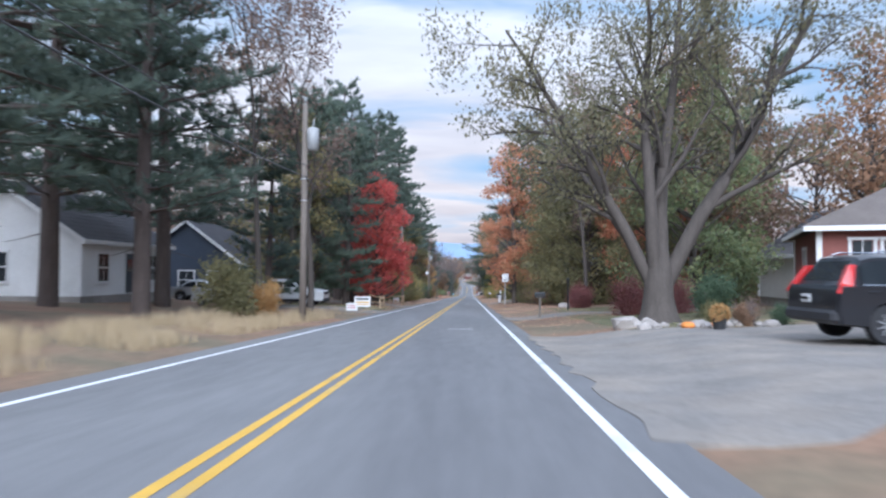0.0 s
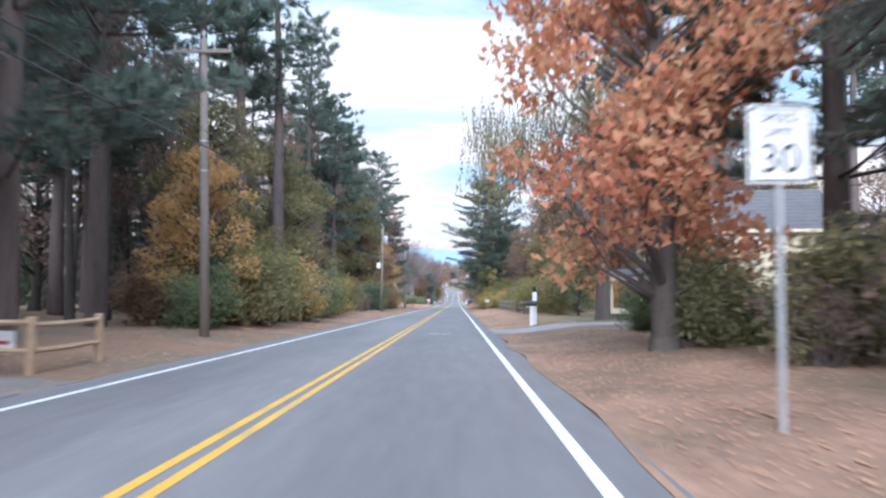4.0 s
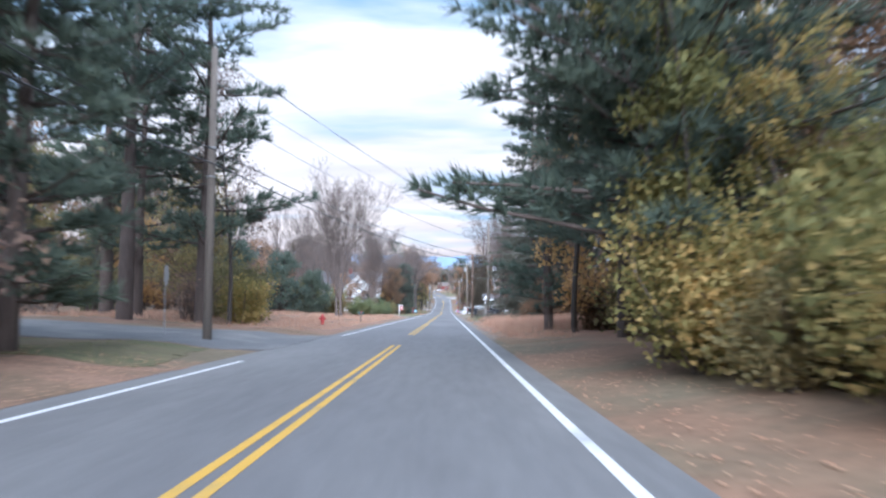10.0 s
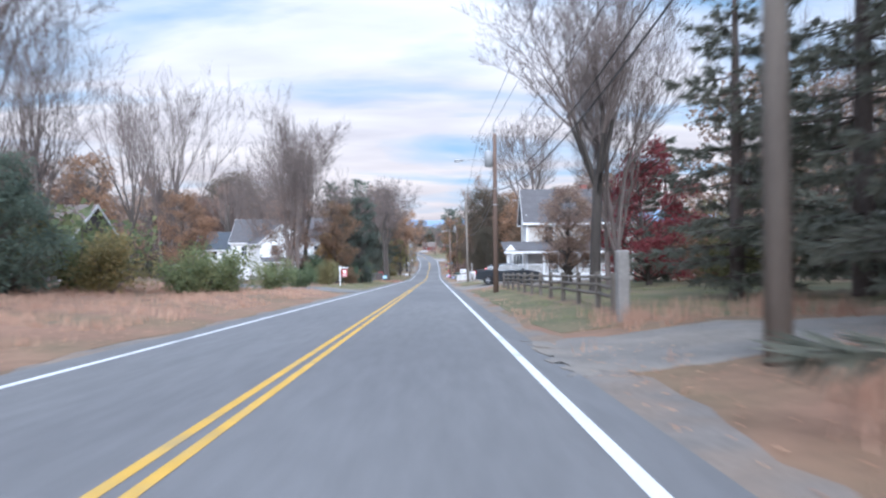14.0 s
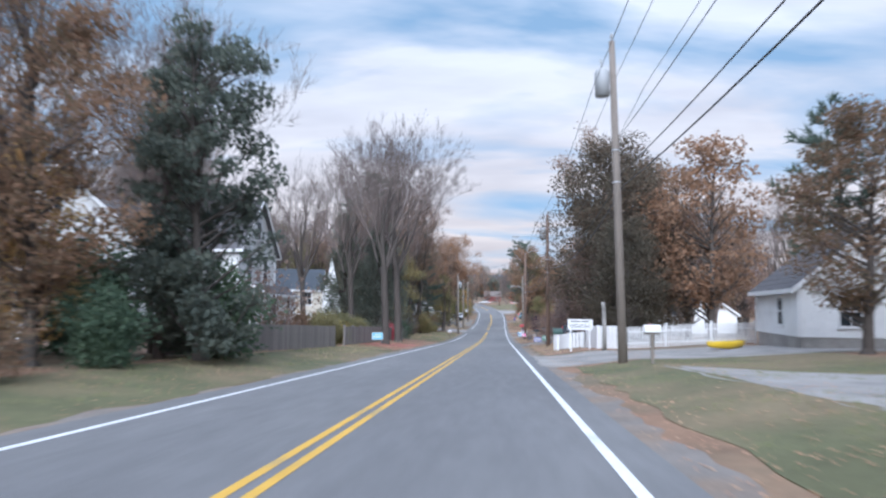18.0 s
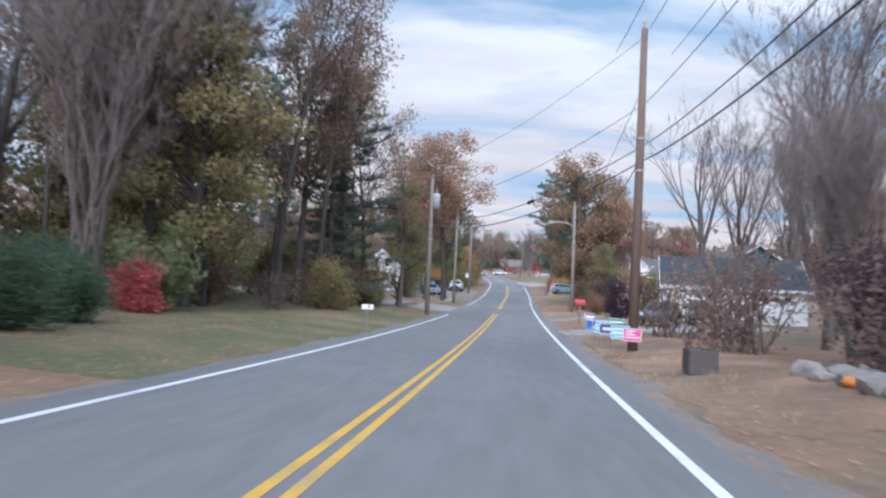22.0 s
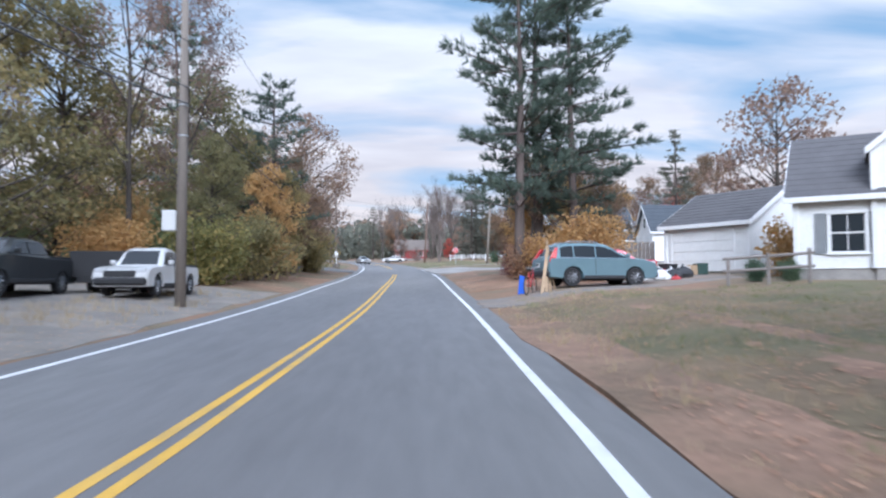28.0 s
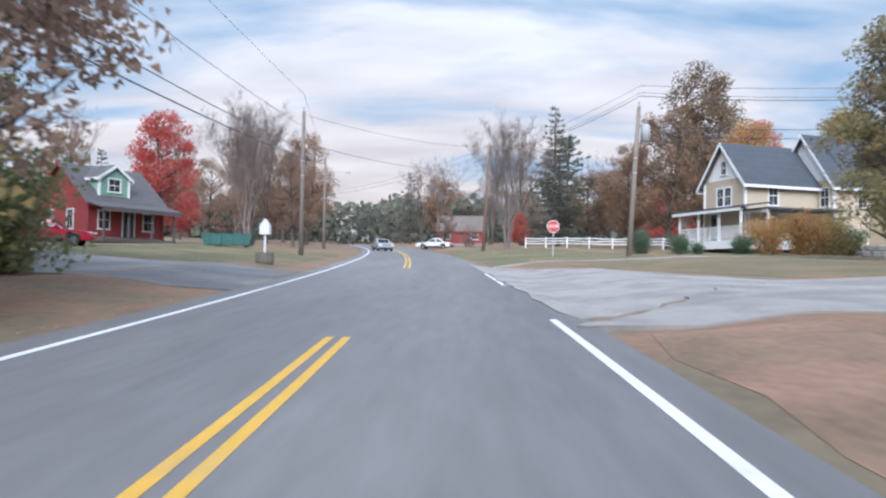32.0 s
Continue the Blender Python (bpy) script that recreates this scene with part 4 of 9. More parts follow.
STOCK = {
    "pine_a": lambda f: pine("pine_tree", 11, 21, "tall white pine with layered boughs, bare lower trunk", 4.2, 0.34, far=f),
    "pine_b": lambda f: pine("pine_tree", 12, 18, "white pine with wide layered boughs", 4.4, 0.2, 0.0, 0.7, far=f),
    "pine_c": lambda f: pine("pine_tree", 13, 23, "slender tall pine with high crown over a bare trunk", 3.0, 0.5, 0.0, 0.8, far=f),
    "pine_d": lambda f: pine("pine_tree", 14, 15, "young white pine, green to the ground", 3.6, 0.08, 0.0, 0.6, far=f),
    "pine_wide": lambda f: pine("pine_tree", 15, 21, "broad old white pine with long layered boughs", 6.2, 0.12, -0.02, 0.30, 0.46, far=f),
    "vine": lambda f: shrub("vine", 61, 9.0, 1.5, L_YELLOW, "yellow-green vine climbing a pine trunk", 2600, 0.16, 8, far=f),
    "bush_mix": lambda f: shrub("bush", 62, 3.2, 2.6, L_YELLOW, "tall yellow-green bush covered with vines", 3000, 0.16, 12, far=f),
    "spruce_big": lambda f: spruce("spruce_tree", 23, 20, "tall dark spruce with long drooping boughs", 4.8, 0.05, dens=1.5, far=f),
    "spruce_a": lambda f: spruce("spruce_tree", 21, 13, "dark spruce, dense to the ground", 3.0, far=f),
    "spruce_b": lambda f: spruce("spruce_tree", 22, 9, "dark green hemlock, dense drooping boughs", 2.6, dens=1.2, far=f),
    "maple_red": lambda f: crown_tree("maple_tree", 31, 10.5, 3.4, 0.12, L_RED, "red maple in autumn colour", 15000, 0.14, 90, 0.2, "skirt", far=f),
    "maple_orange": lambda f: crown_tree("maple_tree", 32, 15, 3.5, 0.12, L_ORANGE, "orange autumn maple, tall crown", 18000, 0.15, 120, 0.26, "column", far=f),
    "oak_rust": lambda f: crown_tree("oak_tree", 33, 13.5, 4.6, 0.2, L_RUST, "oak with rust-brown leaves", 12500, 0.16, 78, 0.3, "round", far=f),
    "oak_brown": lambda f: crown_tree("oak_tree", 34, 11.5, 4.0, 0.2, L_BROWN, "oak with dull brown leaves thinning out", 8500, 0.15, 70, 0.24, "round", far=f),
    "tree_olive": lambda f: crown_tree("deciduous_tree", 35, 12.5, 4.0, 0.14, L_OLIVE, "tree with olive-green leaves turning yellow", 12500, 0.15, 80, 0.24, "skirt", far=f),
    "tree_green": lambda f: crown_tree("deciduous_tree", 36, 11.5, 3.9, 0.06, L_GREEN, "full green tree, still in leaf", 13500, 0.15, 84, 0.24, "skirt", far=f),
    "tree_gold": lambda f: crown_tree("deciduous_tree", 37, 8.5, 3.0, 0.1, L_GOLD, "small tree with gold and orange leaves", 9000, 0.135, 64, 0.16, "skirt", far=f),
    "tree_thin": lambda f: broadleaf("deciduous_tree", 38, 15, BARK, L_BROWN, "slim forest tree with sparse brown leaves", 0.7, 0.16, 1700, 0.25, 0.35, 38, 11, 0.08, 0.6, far=f),
    "bare_a": lambda f: bare_tree("bare_tree", 41, 16, BARK, "bare tree with fine upswept twigs", 0.27, 5, 25, 0.33, far=f),
    "bare_b": lambda f: bare_tree("bare_tree", 42, 12, BARK_TWIG, "bare many-stemmed tree, fine twigs", 0.2, 3, 22, 0.16, 5, 3, far=f),
    "oak_dark": lambda f: crown_tree("oak_tree", 43, 14.5, 5.6, 0.06, L_OAK, "large dark oak, crown still thick with brown leaves", 26000, 0.16, 130, 0.4, "skirt", far=f),
    "oak_high": lambda f: crown_tree("oak_tree", 49, 16, 4.6, 0.48, L_RUST, "tall oak with a bare stem and a high rust-brown crown", 9500, 0.15, 64, 0.3, "round", far=f),
    "olive_full": lambda f: crown_tree("deciduous_tree", 44, 15, 5.4, 0.02, L_OLIVE, "broad tree thick with olive-green leaves down to the ground", 30000, 0.15, 150, 0.3, "skirt", far=f),
    "green_column": lambda f: crown_tree("deciduous_tree", 45, 9.5, 2.3, 0.04, L_CEDAR, "narrow dark green tree, dense to the ground", 13000, 0.13, 84, 0.2, "column", far=f),
    "cedar": lambda f: crown_tree("cedar_tree", 46, 11.5, 3.4, 0.02, L_CEDAR, "feathery dark cedar, dense to the ground", 15000, 0.125, 150, 0.24, "cone", far=f),
    "pine_round": lambda f: crown_tree("pine_tree", 47, 7.0, 3.4, 0.03, L_PINE, "low rounded pine, dense to the ground", 15000, 0.13, 90, 0.2, "skirt", far=f),
    "maple_maroon": lambda f: crown_tree("maple_tree", 48, 6.8, 2.4, 0.08, L_MAROON, "small maple with dark maroon leaves", 9000, 0.12, 60, 0.14, "skirt", far=f),
    "bush_green": lambda f: shrub("bush", 51, 2.2, 1.8, L_GREEN, "leafy green bush at the roadside", far=f),
    "bush_hedge": lambda f: shrub("bush", 52, 2.4, 2.0, L_HEDGE, "dark evergreen shrub, dense and rounded", 2600, 0.15, far=f),
    "bush_gold": lambda f: shrub("bush", 53, 2.6, 2.0, L_GOLD, "bush with gold and orange leaves", far=f),
    "bush_olive": lambda f: shrub("bush", 54, 2.4, 2.0, L_OLIVE, "olive-green bush turning yellow", far=f),
    "bush_rust": lambda f: shrub("bush", 55, 2.2, 1.9, L_RUST, "bush with russet leaves", far=f),
    "bush_yellow": lambda f: shrub("bush", 56, 2.4, 2.0, L_YELLOW, "bush with bright yellow-green leaves", 2200, far=f),
    "bush_red": lambda f: shrub("bush", 57, 1.7, 1.5, L_PINK, "crimson burning bush in autumn colour", far=f),
    "bush_twig": lambda f: shrub("bush", 58, 2.4, 1.8, L_BROWN, "leafless grey brush of fine twigs", 350, 0.14, 20, far=f),
    "bush_burg": lambda f: shrub("bush", 59, 3.4, 2.8, L_BURG, "large burgundy maple bush, arching", 4200, 0.17, 14, far=f),
    "bush_purple": lambda f: shrub("bush", 60, 4.2, 2.7, L_PURPLE, "dark purple-leaved small tree", 6500, 0.13, 18, far=f),
}
BUILT = {}
GROW = 1.13


def put(kind, x, y, rz=None, s=1.0, label="", sz=None, far=None):
    """Plants one of the stock; those well back from the road are lighter builds."""
    far = (abs(x - road_x(y)) > (16 if y < 495 else 42) or y > 565) if far is None else far
    rz = (x * 97 + y * 53) % 360 if rz is None else rz
    m = pose(x, y, gz(x, y), 0, 0, rz)
    key = (kind, far)
    if key in BUILT:
        o = copy_thing(BUILT[key][0], m)
        o["label"] = BUILT[key][1]
    else:
        o = STOCK[kind](far)
        BUILT[key] = (o, o["label"])
    g_ = 1.0 if kind.startswith("bush") else GROW
    o.matrix_basis = m @ Matrix.Diagonal((s * g_, s * g_, (sz or s) * g_, 1))
    if label:
        o["label"] = label
    return o


# plots kept free of random planting: x0, x1, y0, y1
CLEAR = [(-45, -9, 12, 32), (-32, -6, 32, 58), (3, 40, 6, 26), (9, 40, 80, 106), (-40, -6, 167, 186), (-40, -18, 250, 275), (-44, -18, 276, 292),
         (-40, -14, 300, 362), (3, 40, 265, 330), (8, 40, 340, 356), (8, 34, 376, 400), (14, 30, 402, 418), (-40, -5, 396, 409), (-19.5, -6, 402, 445),
         (7, 40, 428, 458), (2, 60, 470, 540), (-60, -8, 492, 560), (3, 12, 26, 44), (3, 14.5, 147, 164)]


def clear_of(x, y):
    return abs(x - road_x(y)) > 5.4 and not any(a < x < b and c < y < d for a, b, c, d in CLEAR)


def fill(x0, x1, y0, y1, n, kinds, lo=0.75, hi=1.2, seed=1):
    """Random planting of a plot; kinds is a word list, repeats weigh more."""
    rng = random.Random(seed)
    ks = kinds.split()
    for i in range(n):
        x = rng.uniform(x0, x1)
        y = y0 + (y1 - y0) * (i + rng.random()) / n
        if clear_of(x, y):
            s = rng.uniform(lo, hi)
            put(rng.choice(ks), x, y, rng.uniform(0, 360), s, "", s * rng.uniform(0.9, 1.15))
# ---- planting, from the start of the drive to its end ----
# start, left: pines by the white house, light trees by the road
for x, y, k, s in ((-17, 27, "pine_b", 1.1), (-15.5, 34, "pine_b", 1.05), (-21, 41, "pine_a", 1.1), (-24, 33, "pine_b", 1.1), (-13.5, 18, "pine_b", 1.0), (-12.2, 25, "pine_b", 0.95), (-9.2, 26.2, "bush_olive", 0.95), (-8.4, 27.6, "bush_gold", 0.6), (-19, 12, "pine_a", 1.0), (-27, 52, "pine_b", 1.1),
                   (-9.8, 31.5, "tree_thin", 0.95), (-8.0, 34.2, "tree_thin", 0.95), (-12, 40, "pine_d", 0.7),
                   (-14.0, 52, "tree_olive", 1.05), (-10.3, 56.5, "pine_d", 0.85), (-12.5, 53.5, "pine_d", 0.95), (-8.4, 61.5, "maple_red", 0.95), (-9.8, 66, "maple_red", 0.6), (-14, 62, "pine_b", 0.95), (-12, 69, "pine_b", 0.9), (-10.5, 75, "pine_b", 0.95), (-15, 77, "pine_c", 0.95), (-13, 84, "pine_a", 0.9)):
    put(k, x, y, None, s)
fill(-50, -14, -20, 95, 46, "pine_a pine_b pine_c tree_green oak_brown spruce_a tree_thin", 0.8, 1.1, 3)
# left forest wall
fill(-13, -9.2, 86, 166, 40, "bush_hedge bush_green bush_rust bush_olive bush_hedge bush_twig bush_twig bush_olive", 0.8, 1.5, 4)
fill(-9.8, -8.6, 84, 112, 10, "bush_hedge bush_olive bush_yellow bush_green bush_olive", 0.9, 1.4, 41)
put("tree_gold", -10.4, 87.2, None, 0.75), put("tree_olive", -11.5, 92, None, 0.75), put("tree_olive", -12, 103, None, 0.8), put("bush_yellow", -9.9, 88.5, None, 1.5), put("bush_yellow", -10.4, 92.5, None, 1.9), put("bush_gold", -9.6, 95.5, None, 1.4), put("tree_olive", -12, 112, None, 0.8), put("bush_olive", -9.6, 118, None, 1.2), put("bush_gold", -9.3, 107, None, 1.1)
fill(-19, -12.5, 86, 168, 30, "pine_c pine_c tree_thin tree_thin tree_thin pine_a spruce_b tree_olive", 0.75, 1.0, 5)
fill(-30, -16, 86, 168, 34, "pine_a pine_c pine_c tree_thin tree_thin oak_brown spruce_a", 0.8, 1.05, 6)
fill(-48, -30, 86, 170, 22, "pine_a pine_c oak_brown tree_thin spruce_a", 0.8, 1.05, 61)
put("pine_c", -10.0, 98.2, None, 0.95), put("pine_c", -11.8, 97, None, 1.0), put("pine_b", -14, 172, None, 1.0), put("pine_b", -17, 170, None, 1.05), put("pine_a", -12.5, 165, None, 1.0), put("bush_olive", -9.6, 158, None, 1.3), put("bush_twig", -9.4, 162, None, 1.4), put("tree_thin", -10.6, 163.5, None, 0.8), put("tree_olive", -12, 147, None, 0.8), put("tree_gold", -10.6, 160, None, 0.95), put("oak_rust", -10.8, 147.5, None, 0.62), put("tree_gold", -10.2, 152.5, None, 0.85), put("bush_rust", -9.0, 149.5, None, 1.2), put("pine_d", -10, 186.5 - 20, None, 0.8)
# start, right: woods behind the yards
fill(16, 46, -15, 80, 36, "oak_rust tree_green oak_brown spruce_a tree_olive pine_a oak_rust", 0.8, 1.15, 7)
put("bush_burg", 7.2, 31.4, 40, 0.5), put("bush_burg", 8.9, 31.0, 140, 0.5), put("bush_rust", 8.0, 20.6, None, 0.28), put("bush_hedge", 9.0, 20.2, None, 0.26), put("bush_olive", 7.4, 21.0, None, 0.3), put("bush_twig", 8.6, 21.4, None, 0.4), put("bush_hedge", 9.0, 26.0, None, 0.7), put("bush_burg", 7.4, 46.0, None, 0.42), put("bush_burg", 8.0, 50.4, None, 0.5, "crimson shrub beside the lawn")
for x, y, k, s in ((8.6, 51.2, "tree_thin", 0.9), (9.6, 56.8, "olive_full", 0.92), (8.6, 63.5, "olive_full", 0.7), (12, 63, "tree_green", 1.1), (4.8, 74, "maple_orange", 1.0), (7.4, 79, "pine_a", 0.85), (8.8, 74.5, "pine_b", 0.9), (14.5, 46, "maple_orange", 0.85), (13, 52, "maple_orange", 0.9),
                   (9, 71, "spruce_a", 0.9), (11.5, 36, "tree_green", 0.95), (14, 41, "oak_rust", 1.0), (11.0, 41.0, "tree_olive", 0.75)):
    put(k, x, y, None, s)
fill(5.6, 9, 60, 84, 12, "bush_rust bush_olive bush_green bush_twig", 0.6, 1.0, 8)
# right forest, with pasture fence
for x, y, k, s in ((8.4, 105, "tree_green", 0.38), (7.6, 109, "bush_olive", 1.3), (8.0, 112, "tree_olive", 0.4), (7.4, 117, "bush_yellow", 1.35), (7.8, 122, "bush_yellow", 1.2), (13.5, 126, "oak_rust", 1.15), (9.0, 131, "tree_olive", 0.55), (10.5, 139, "oak_rust", 0.8), (9.2, 144, "oak_brown", 0.6),
                   (4.9, 166.6, "pine_wide", 0.84), (7.4, 169.5, "pine_b", 1.0), (4.7, 164.2, "vine", 1.05), (9.8, 166, "oak_rust", 0.6), (6.2, 163, "vine", 0.7), (8.5, 173, "pine_d", 0.8), (11.5, 168, "oak_brown", 0.7), (6.6, 177, "pine_b", 0.8), (5.6, 182, "tree_thin", 0.85), (5.2, 187, "pine_d", 0.8), (8.5, 185, "tree_gold", 1.2), (10, 179, "oak_rust", 0.9), (15, 196, "pine_a", 0.7), (8.2, 179, "bush_olive", 1.5), (9.4, 183, "bush_twig", 1.8), (7.6, 186, "bush_rust", 1.2), (10.5, 187.5, "bush_gold", 1.4), (8.8, 175, "bush_green", 1.4), (11.5, 181, "bush_olive", 1.9), (9.6, 190.5, "bush_twig", 1.5),
                   (8.0, 216.5, "spruce_big", 1.0), (12.5, 208, "tree_thin", 0.9), (8.6, 211.0, "oak_rust", 0.3), (10.6, 207.5, "oak_rust", 0.34), (7.2, 212.4, "bush_rust", 0.8), (14, 214, "oak_brown", 0.8), (11.2, 214, "spruce_big", 0.95), (9.4, 209.5, "bush_rust", 1.0)):
    put(k, x, y, None, s)
for x, y, k, s in ((5.5, 158, "bush_yellow", 1.0), (6.5, 160.5, "bush_yellow", 1.5), (5.2, 163, "bush_yellow", 1.1), (7.3, 156.5, "bush_gold", 1.0), (4.9, 163.4, "bush_mix", 1.0), (8.4, 154.5, "bush_olive", 1.0), (7.8, 162.5, "bush_mix", 1.4), (9.4, 158.5, "bush_twig", 1.5), (6.9, 164.5, "vine", 0.5), (8.8, 151.5, "bush_twig", 1.1), (6.6, 153.8, "bush_green", 0.9), (10.5, 161, "bush_yellow", 1.6), (11.5, 155, "bush_twig", 1.6), (7.0, 150.8, "bush_yellow", 0.7), (5.4, 154.4, "bush_mix", 0.55), (6.3, 151.6, "bush_mix", 0.5), (5.0, 157.2, "bush_mix", 0.62), (7.4, 147.6, "bush_yellow", 0.7), (8.2, 145.6, "bush_twig", 0.9), (4.8, 160.6, "bush_olive", 0.8)):
    put(k, x, y, None, s)
fill(14, 26, 106, 188, 30, "tree_thin oak_rust oak_brown tree_thin pine_c spruce_a bare_b", 0.8, 1.15, 9)
fill(22, 50, 100, 215, 34, "pine_a oak_rust oak_brown pine_c tree_olive", 0.85, 1.15, 91)
fill(6.2, 10, 124, 148, 12, "bush_olive bush_rust bush_twig bush_green", 0.7, 1.2, 92)
# left field behind the side road
for x, y, k, s in ((-12.7, 231.7, "bare_b", 1.1), (-21.3, 237.8, "pine_round", 0.95), (-25.5, 232, "pine_round", 1.05), (-17.6, 241.5, "pine_round", 0.7), (-29, 238, "pine_round", 1.1), (-24, 246, "oak_rust", 0.5), (-20, 245, "bush_olive", 1.9), (-26, 226, "tree_olive", 0.85), (-33, 222, "tree_gold", 1.2), (-30, 212, "tree_olive", 1.1), (-35, 205, "oak_rust", 1.0), (-15.5, 246, "bush_olive", 1.2), (-13.2, 250, "bush_green", 1.1), (-12.5, 254, "bush_green", 1.3), (-18, 249, "bush_green", 2.0), (-21, 250, "bare_b", 1.0), (-16.5, 259, "oak_rust", 0.4),
                   (-11.5, 262, "bush_green", 1.0), (-10.8, 268, "bush_green", 0.9), (-11.2, 284.5, "bush_olive", 1.0), (-12, 288, "bush_green", 1.1), (-9.6, 291, "bush_rust", 0.8)):
    put(k, x, y, None, s)
fill(-52, -28, 188, 262, 22, "oak_brown tree_olive oak_rust bare_b oak_brown bare_a", 0.8, 1.1, 10)
fill(-60, -34, 262, 300, 14, "bare_a bare_b oak_rust oak_dark oak_brown bare_a", 0.9, 1.2, 11)
# right, past the dry grass
for x, y, k, s in ((9.6, 224, "spruce_a", 1.0), (11.5, 219, "spruce_a", 1.1), (9.4, 234.5, "spruce_a", 0.9), (13.5, 226, "spruce_a", 1.2), (15.5, 233, "spruce_a", 1.0), (11.5, 231.5, "spruce_a", 1.2), (7.2, 244, "bare_a", 0.85), (8.8, 246.5, "bare_b", 0.9), (11.2, 249, "maple_maroon", 0.95), (16, 244, "spruce_a", 0.8), (18, 252, "oak_brown", 0.9), (14.5, 256, "spruce_b", 0.9), (13.5, 262, "oak_brown", 0.6), (8.8, 259, "oak_brown", 0.5), (10.5, 266, "oak_brown", 0.55),
                   (11.2, 289.5, "bare_a", 1.05), (17, 300, "tree_gold", 1.0), (21, 305, "oak_brown", 1.0), (12.5, 303.5, "oak_rust", 0.55), (19, 318, "pine_d", 0.8), (23, 312, "oak_rust", 1.0), (26, 322, "spruce_a", 1.0)):
    put(k, x, y, None, s)
fill(18, 50, 215, 265, 20, "oak_brown bare_a oak_dark oak_rust spruce_a", 0.85, 1.1, 12)
fill(34, 60, 262, 345, 18, "oak_brown bare_a bare_b oak_rust tree_olive", 0.85, 1.1, 13)
# left village stretch
for x, y, k, s in ((-11.7, 295.8, "oak_rust", 0.62), (-16.2, 291.5, "oak_brown", 0.8), (-14.4, 283.5, "bare_b", 1.15), (-16.5, 301, "bare_a", 1.0), (-9.3, 300.5, "green_column", 1.0), (-11.2, 301.5, "spruce_a", 0.75), (-9.6, 302.6, "bush_hedge", 1.4), (-13.4, 301, "bush_hedge", 1.7), (-14.8, 294.2, "bush_hedge", 1.4), (-9.8, 296, "bush_hedge", 0.9), (-13.0, 297.5, "tree_gold", 0.62), (-12.5, 304, "bare_b", 0.9), (-8.5, 331.5, "bare_a", 1.0), (-8.5, 338, "bare_a", 1.05), (-13, 340, "bare_a", 0.95), (-18, 342, "bare_a", 0.9), (-30, 338, "bare_a", 1.0), (-26, 316, "bare_b", 1.15), (-12.2, 314, "bush_twig", 1.9), (-11.8, 318, "bush_rust", 0.9), (-10.5, 322, "bush_olive", 0.8), (-13.5, 307, "bare_b", 0.5), (-11, 327, "bush_olive", 0.9), (-11.2, 334.4, "bush_olive", 0.8), (-11.0, 324.4, "bush_yellow", 0.75), (-11.6, 329.4, "bush_yellow", 0.8), (-11.4, 332, "bush_olive", 0.8), (-12.4, 326.4, "bush_olive", 0.9),
                   (-11.6, 346.5, "cedar", 0.95), (-12.8, 352, "cedar", 1.0), (-15.5, 347.5, "cedar", 0.95), (-10.2, 343, "bush_red", 0.9), (-10.6, 356.5, "bush_hedge", 0.8), (-11.6, 360, "bush_hedge", 0.8), (-14.5, 362, "bush_hedge", 0.9), (-13.2, 366, "bush_red", 1.1), (-16.5, 366, "bush_hedge", 0.9),
                   (-14.5, 382, "tree_thin", 1.1), (-12.6, 387, "spruce_a", 0.95), (-14.9, 397, "pine_c", 0.8), (-10.8, 391, "bush_yellow", 0.7), (-12.2, 393.6, "bush_olive", 1.5), (-13, 394.5, "tree_thin", 0.8), (-10.8, 394, "bush_twig", 1.2), (-15.6, 429, "spruce_a", 1.3), (-9.8, 414.6, "oak_high", 0.9), (-8.2, 417.5, "oak_high", 1.0), (-11.4, 427, "oak_high", 0.85)):
    put(k, x, y, None, s)
for x, y, k, s in ((-14.4, 373, "tree_thin", 1.1), (-12.9, 378.5, "tree_thin", 1.15), (-13.6, 384, "oak_high", 0.9), (-17.5, 377, "pine_a", 0.95), (-12.6, 389.5, "pine_b", 0.8), (-9.4, 395.6, "tree_olive", 0.66), (-11.6, 392.4, "tree_thin", 0.95), (-8.9, 393.8, "tree_thin", 0.8), (-17.5, 369, "oak_high", 0.95), (-11.6, 382, "tree_thin", 1.05), (-15.8, 370.5, "bare_a", 0.9)):
    put(k, x, y, None, s)
fill(-30, -14, 362, 396, 20, "tree_thin bare_a bare_b tree_olive tree_thin bare_a tree_olive", 0.8, 1.0, 14)
fill(-46, -26, 352, 398, 14, "tree_olive oak_brown bare_a tree_thin", 0.8, 1.0, 15)
fill(-18, -10, 374, 392, 9, "bush_olive bush_green bush_twig bush_rust", 0.8, 1.3, 16)
fill(-75, -36, 346, 402, 26, "oak_brown spruce_a oak_dark oak_rust", 1.0, 1.3, 26)
fill(-70, -42, 300, 360, 16, "oak_dark oak_brown bare_b bare_a bare_a", 0.9, 1.2, 17)
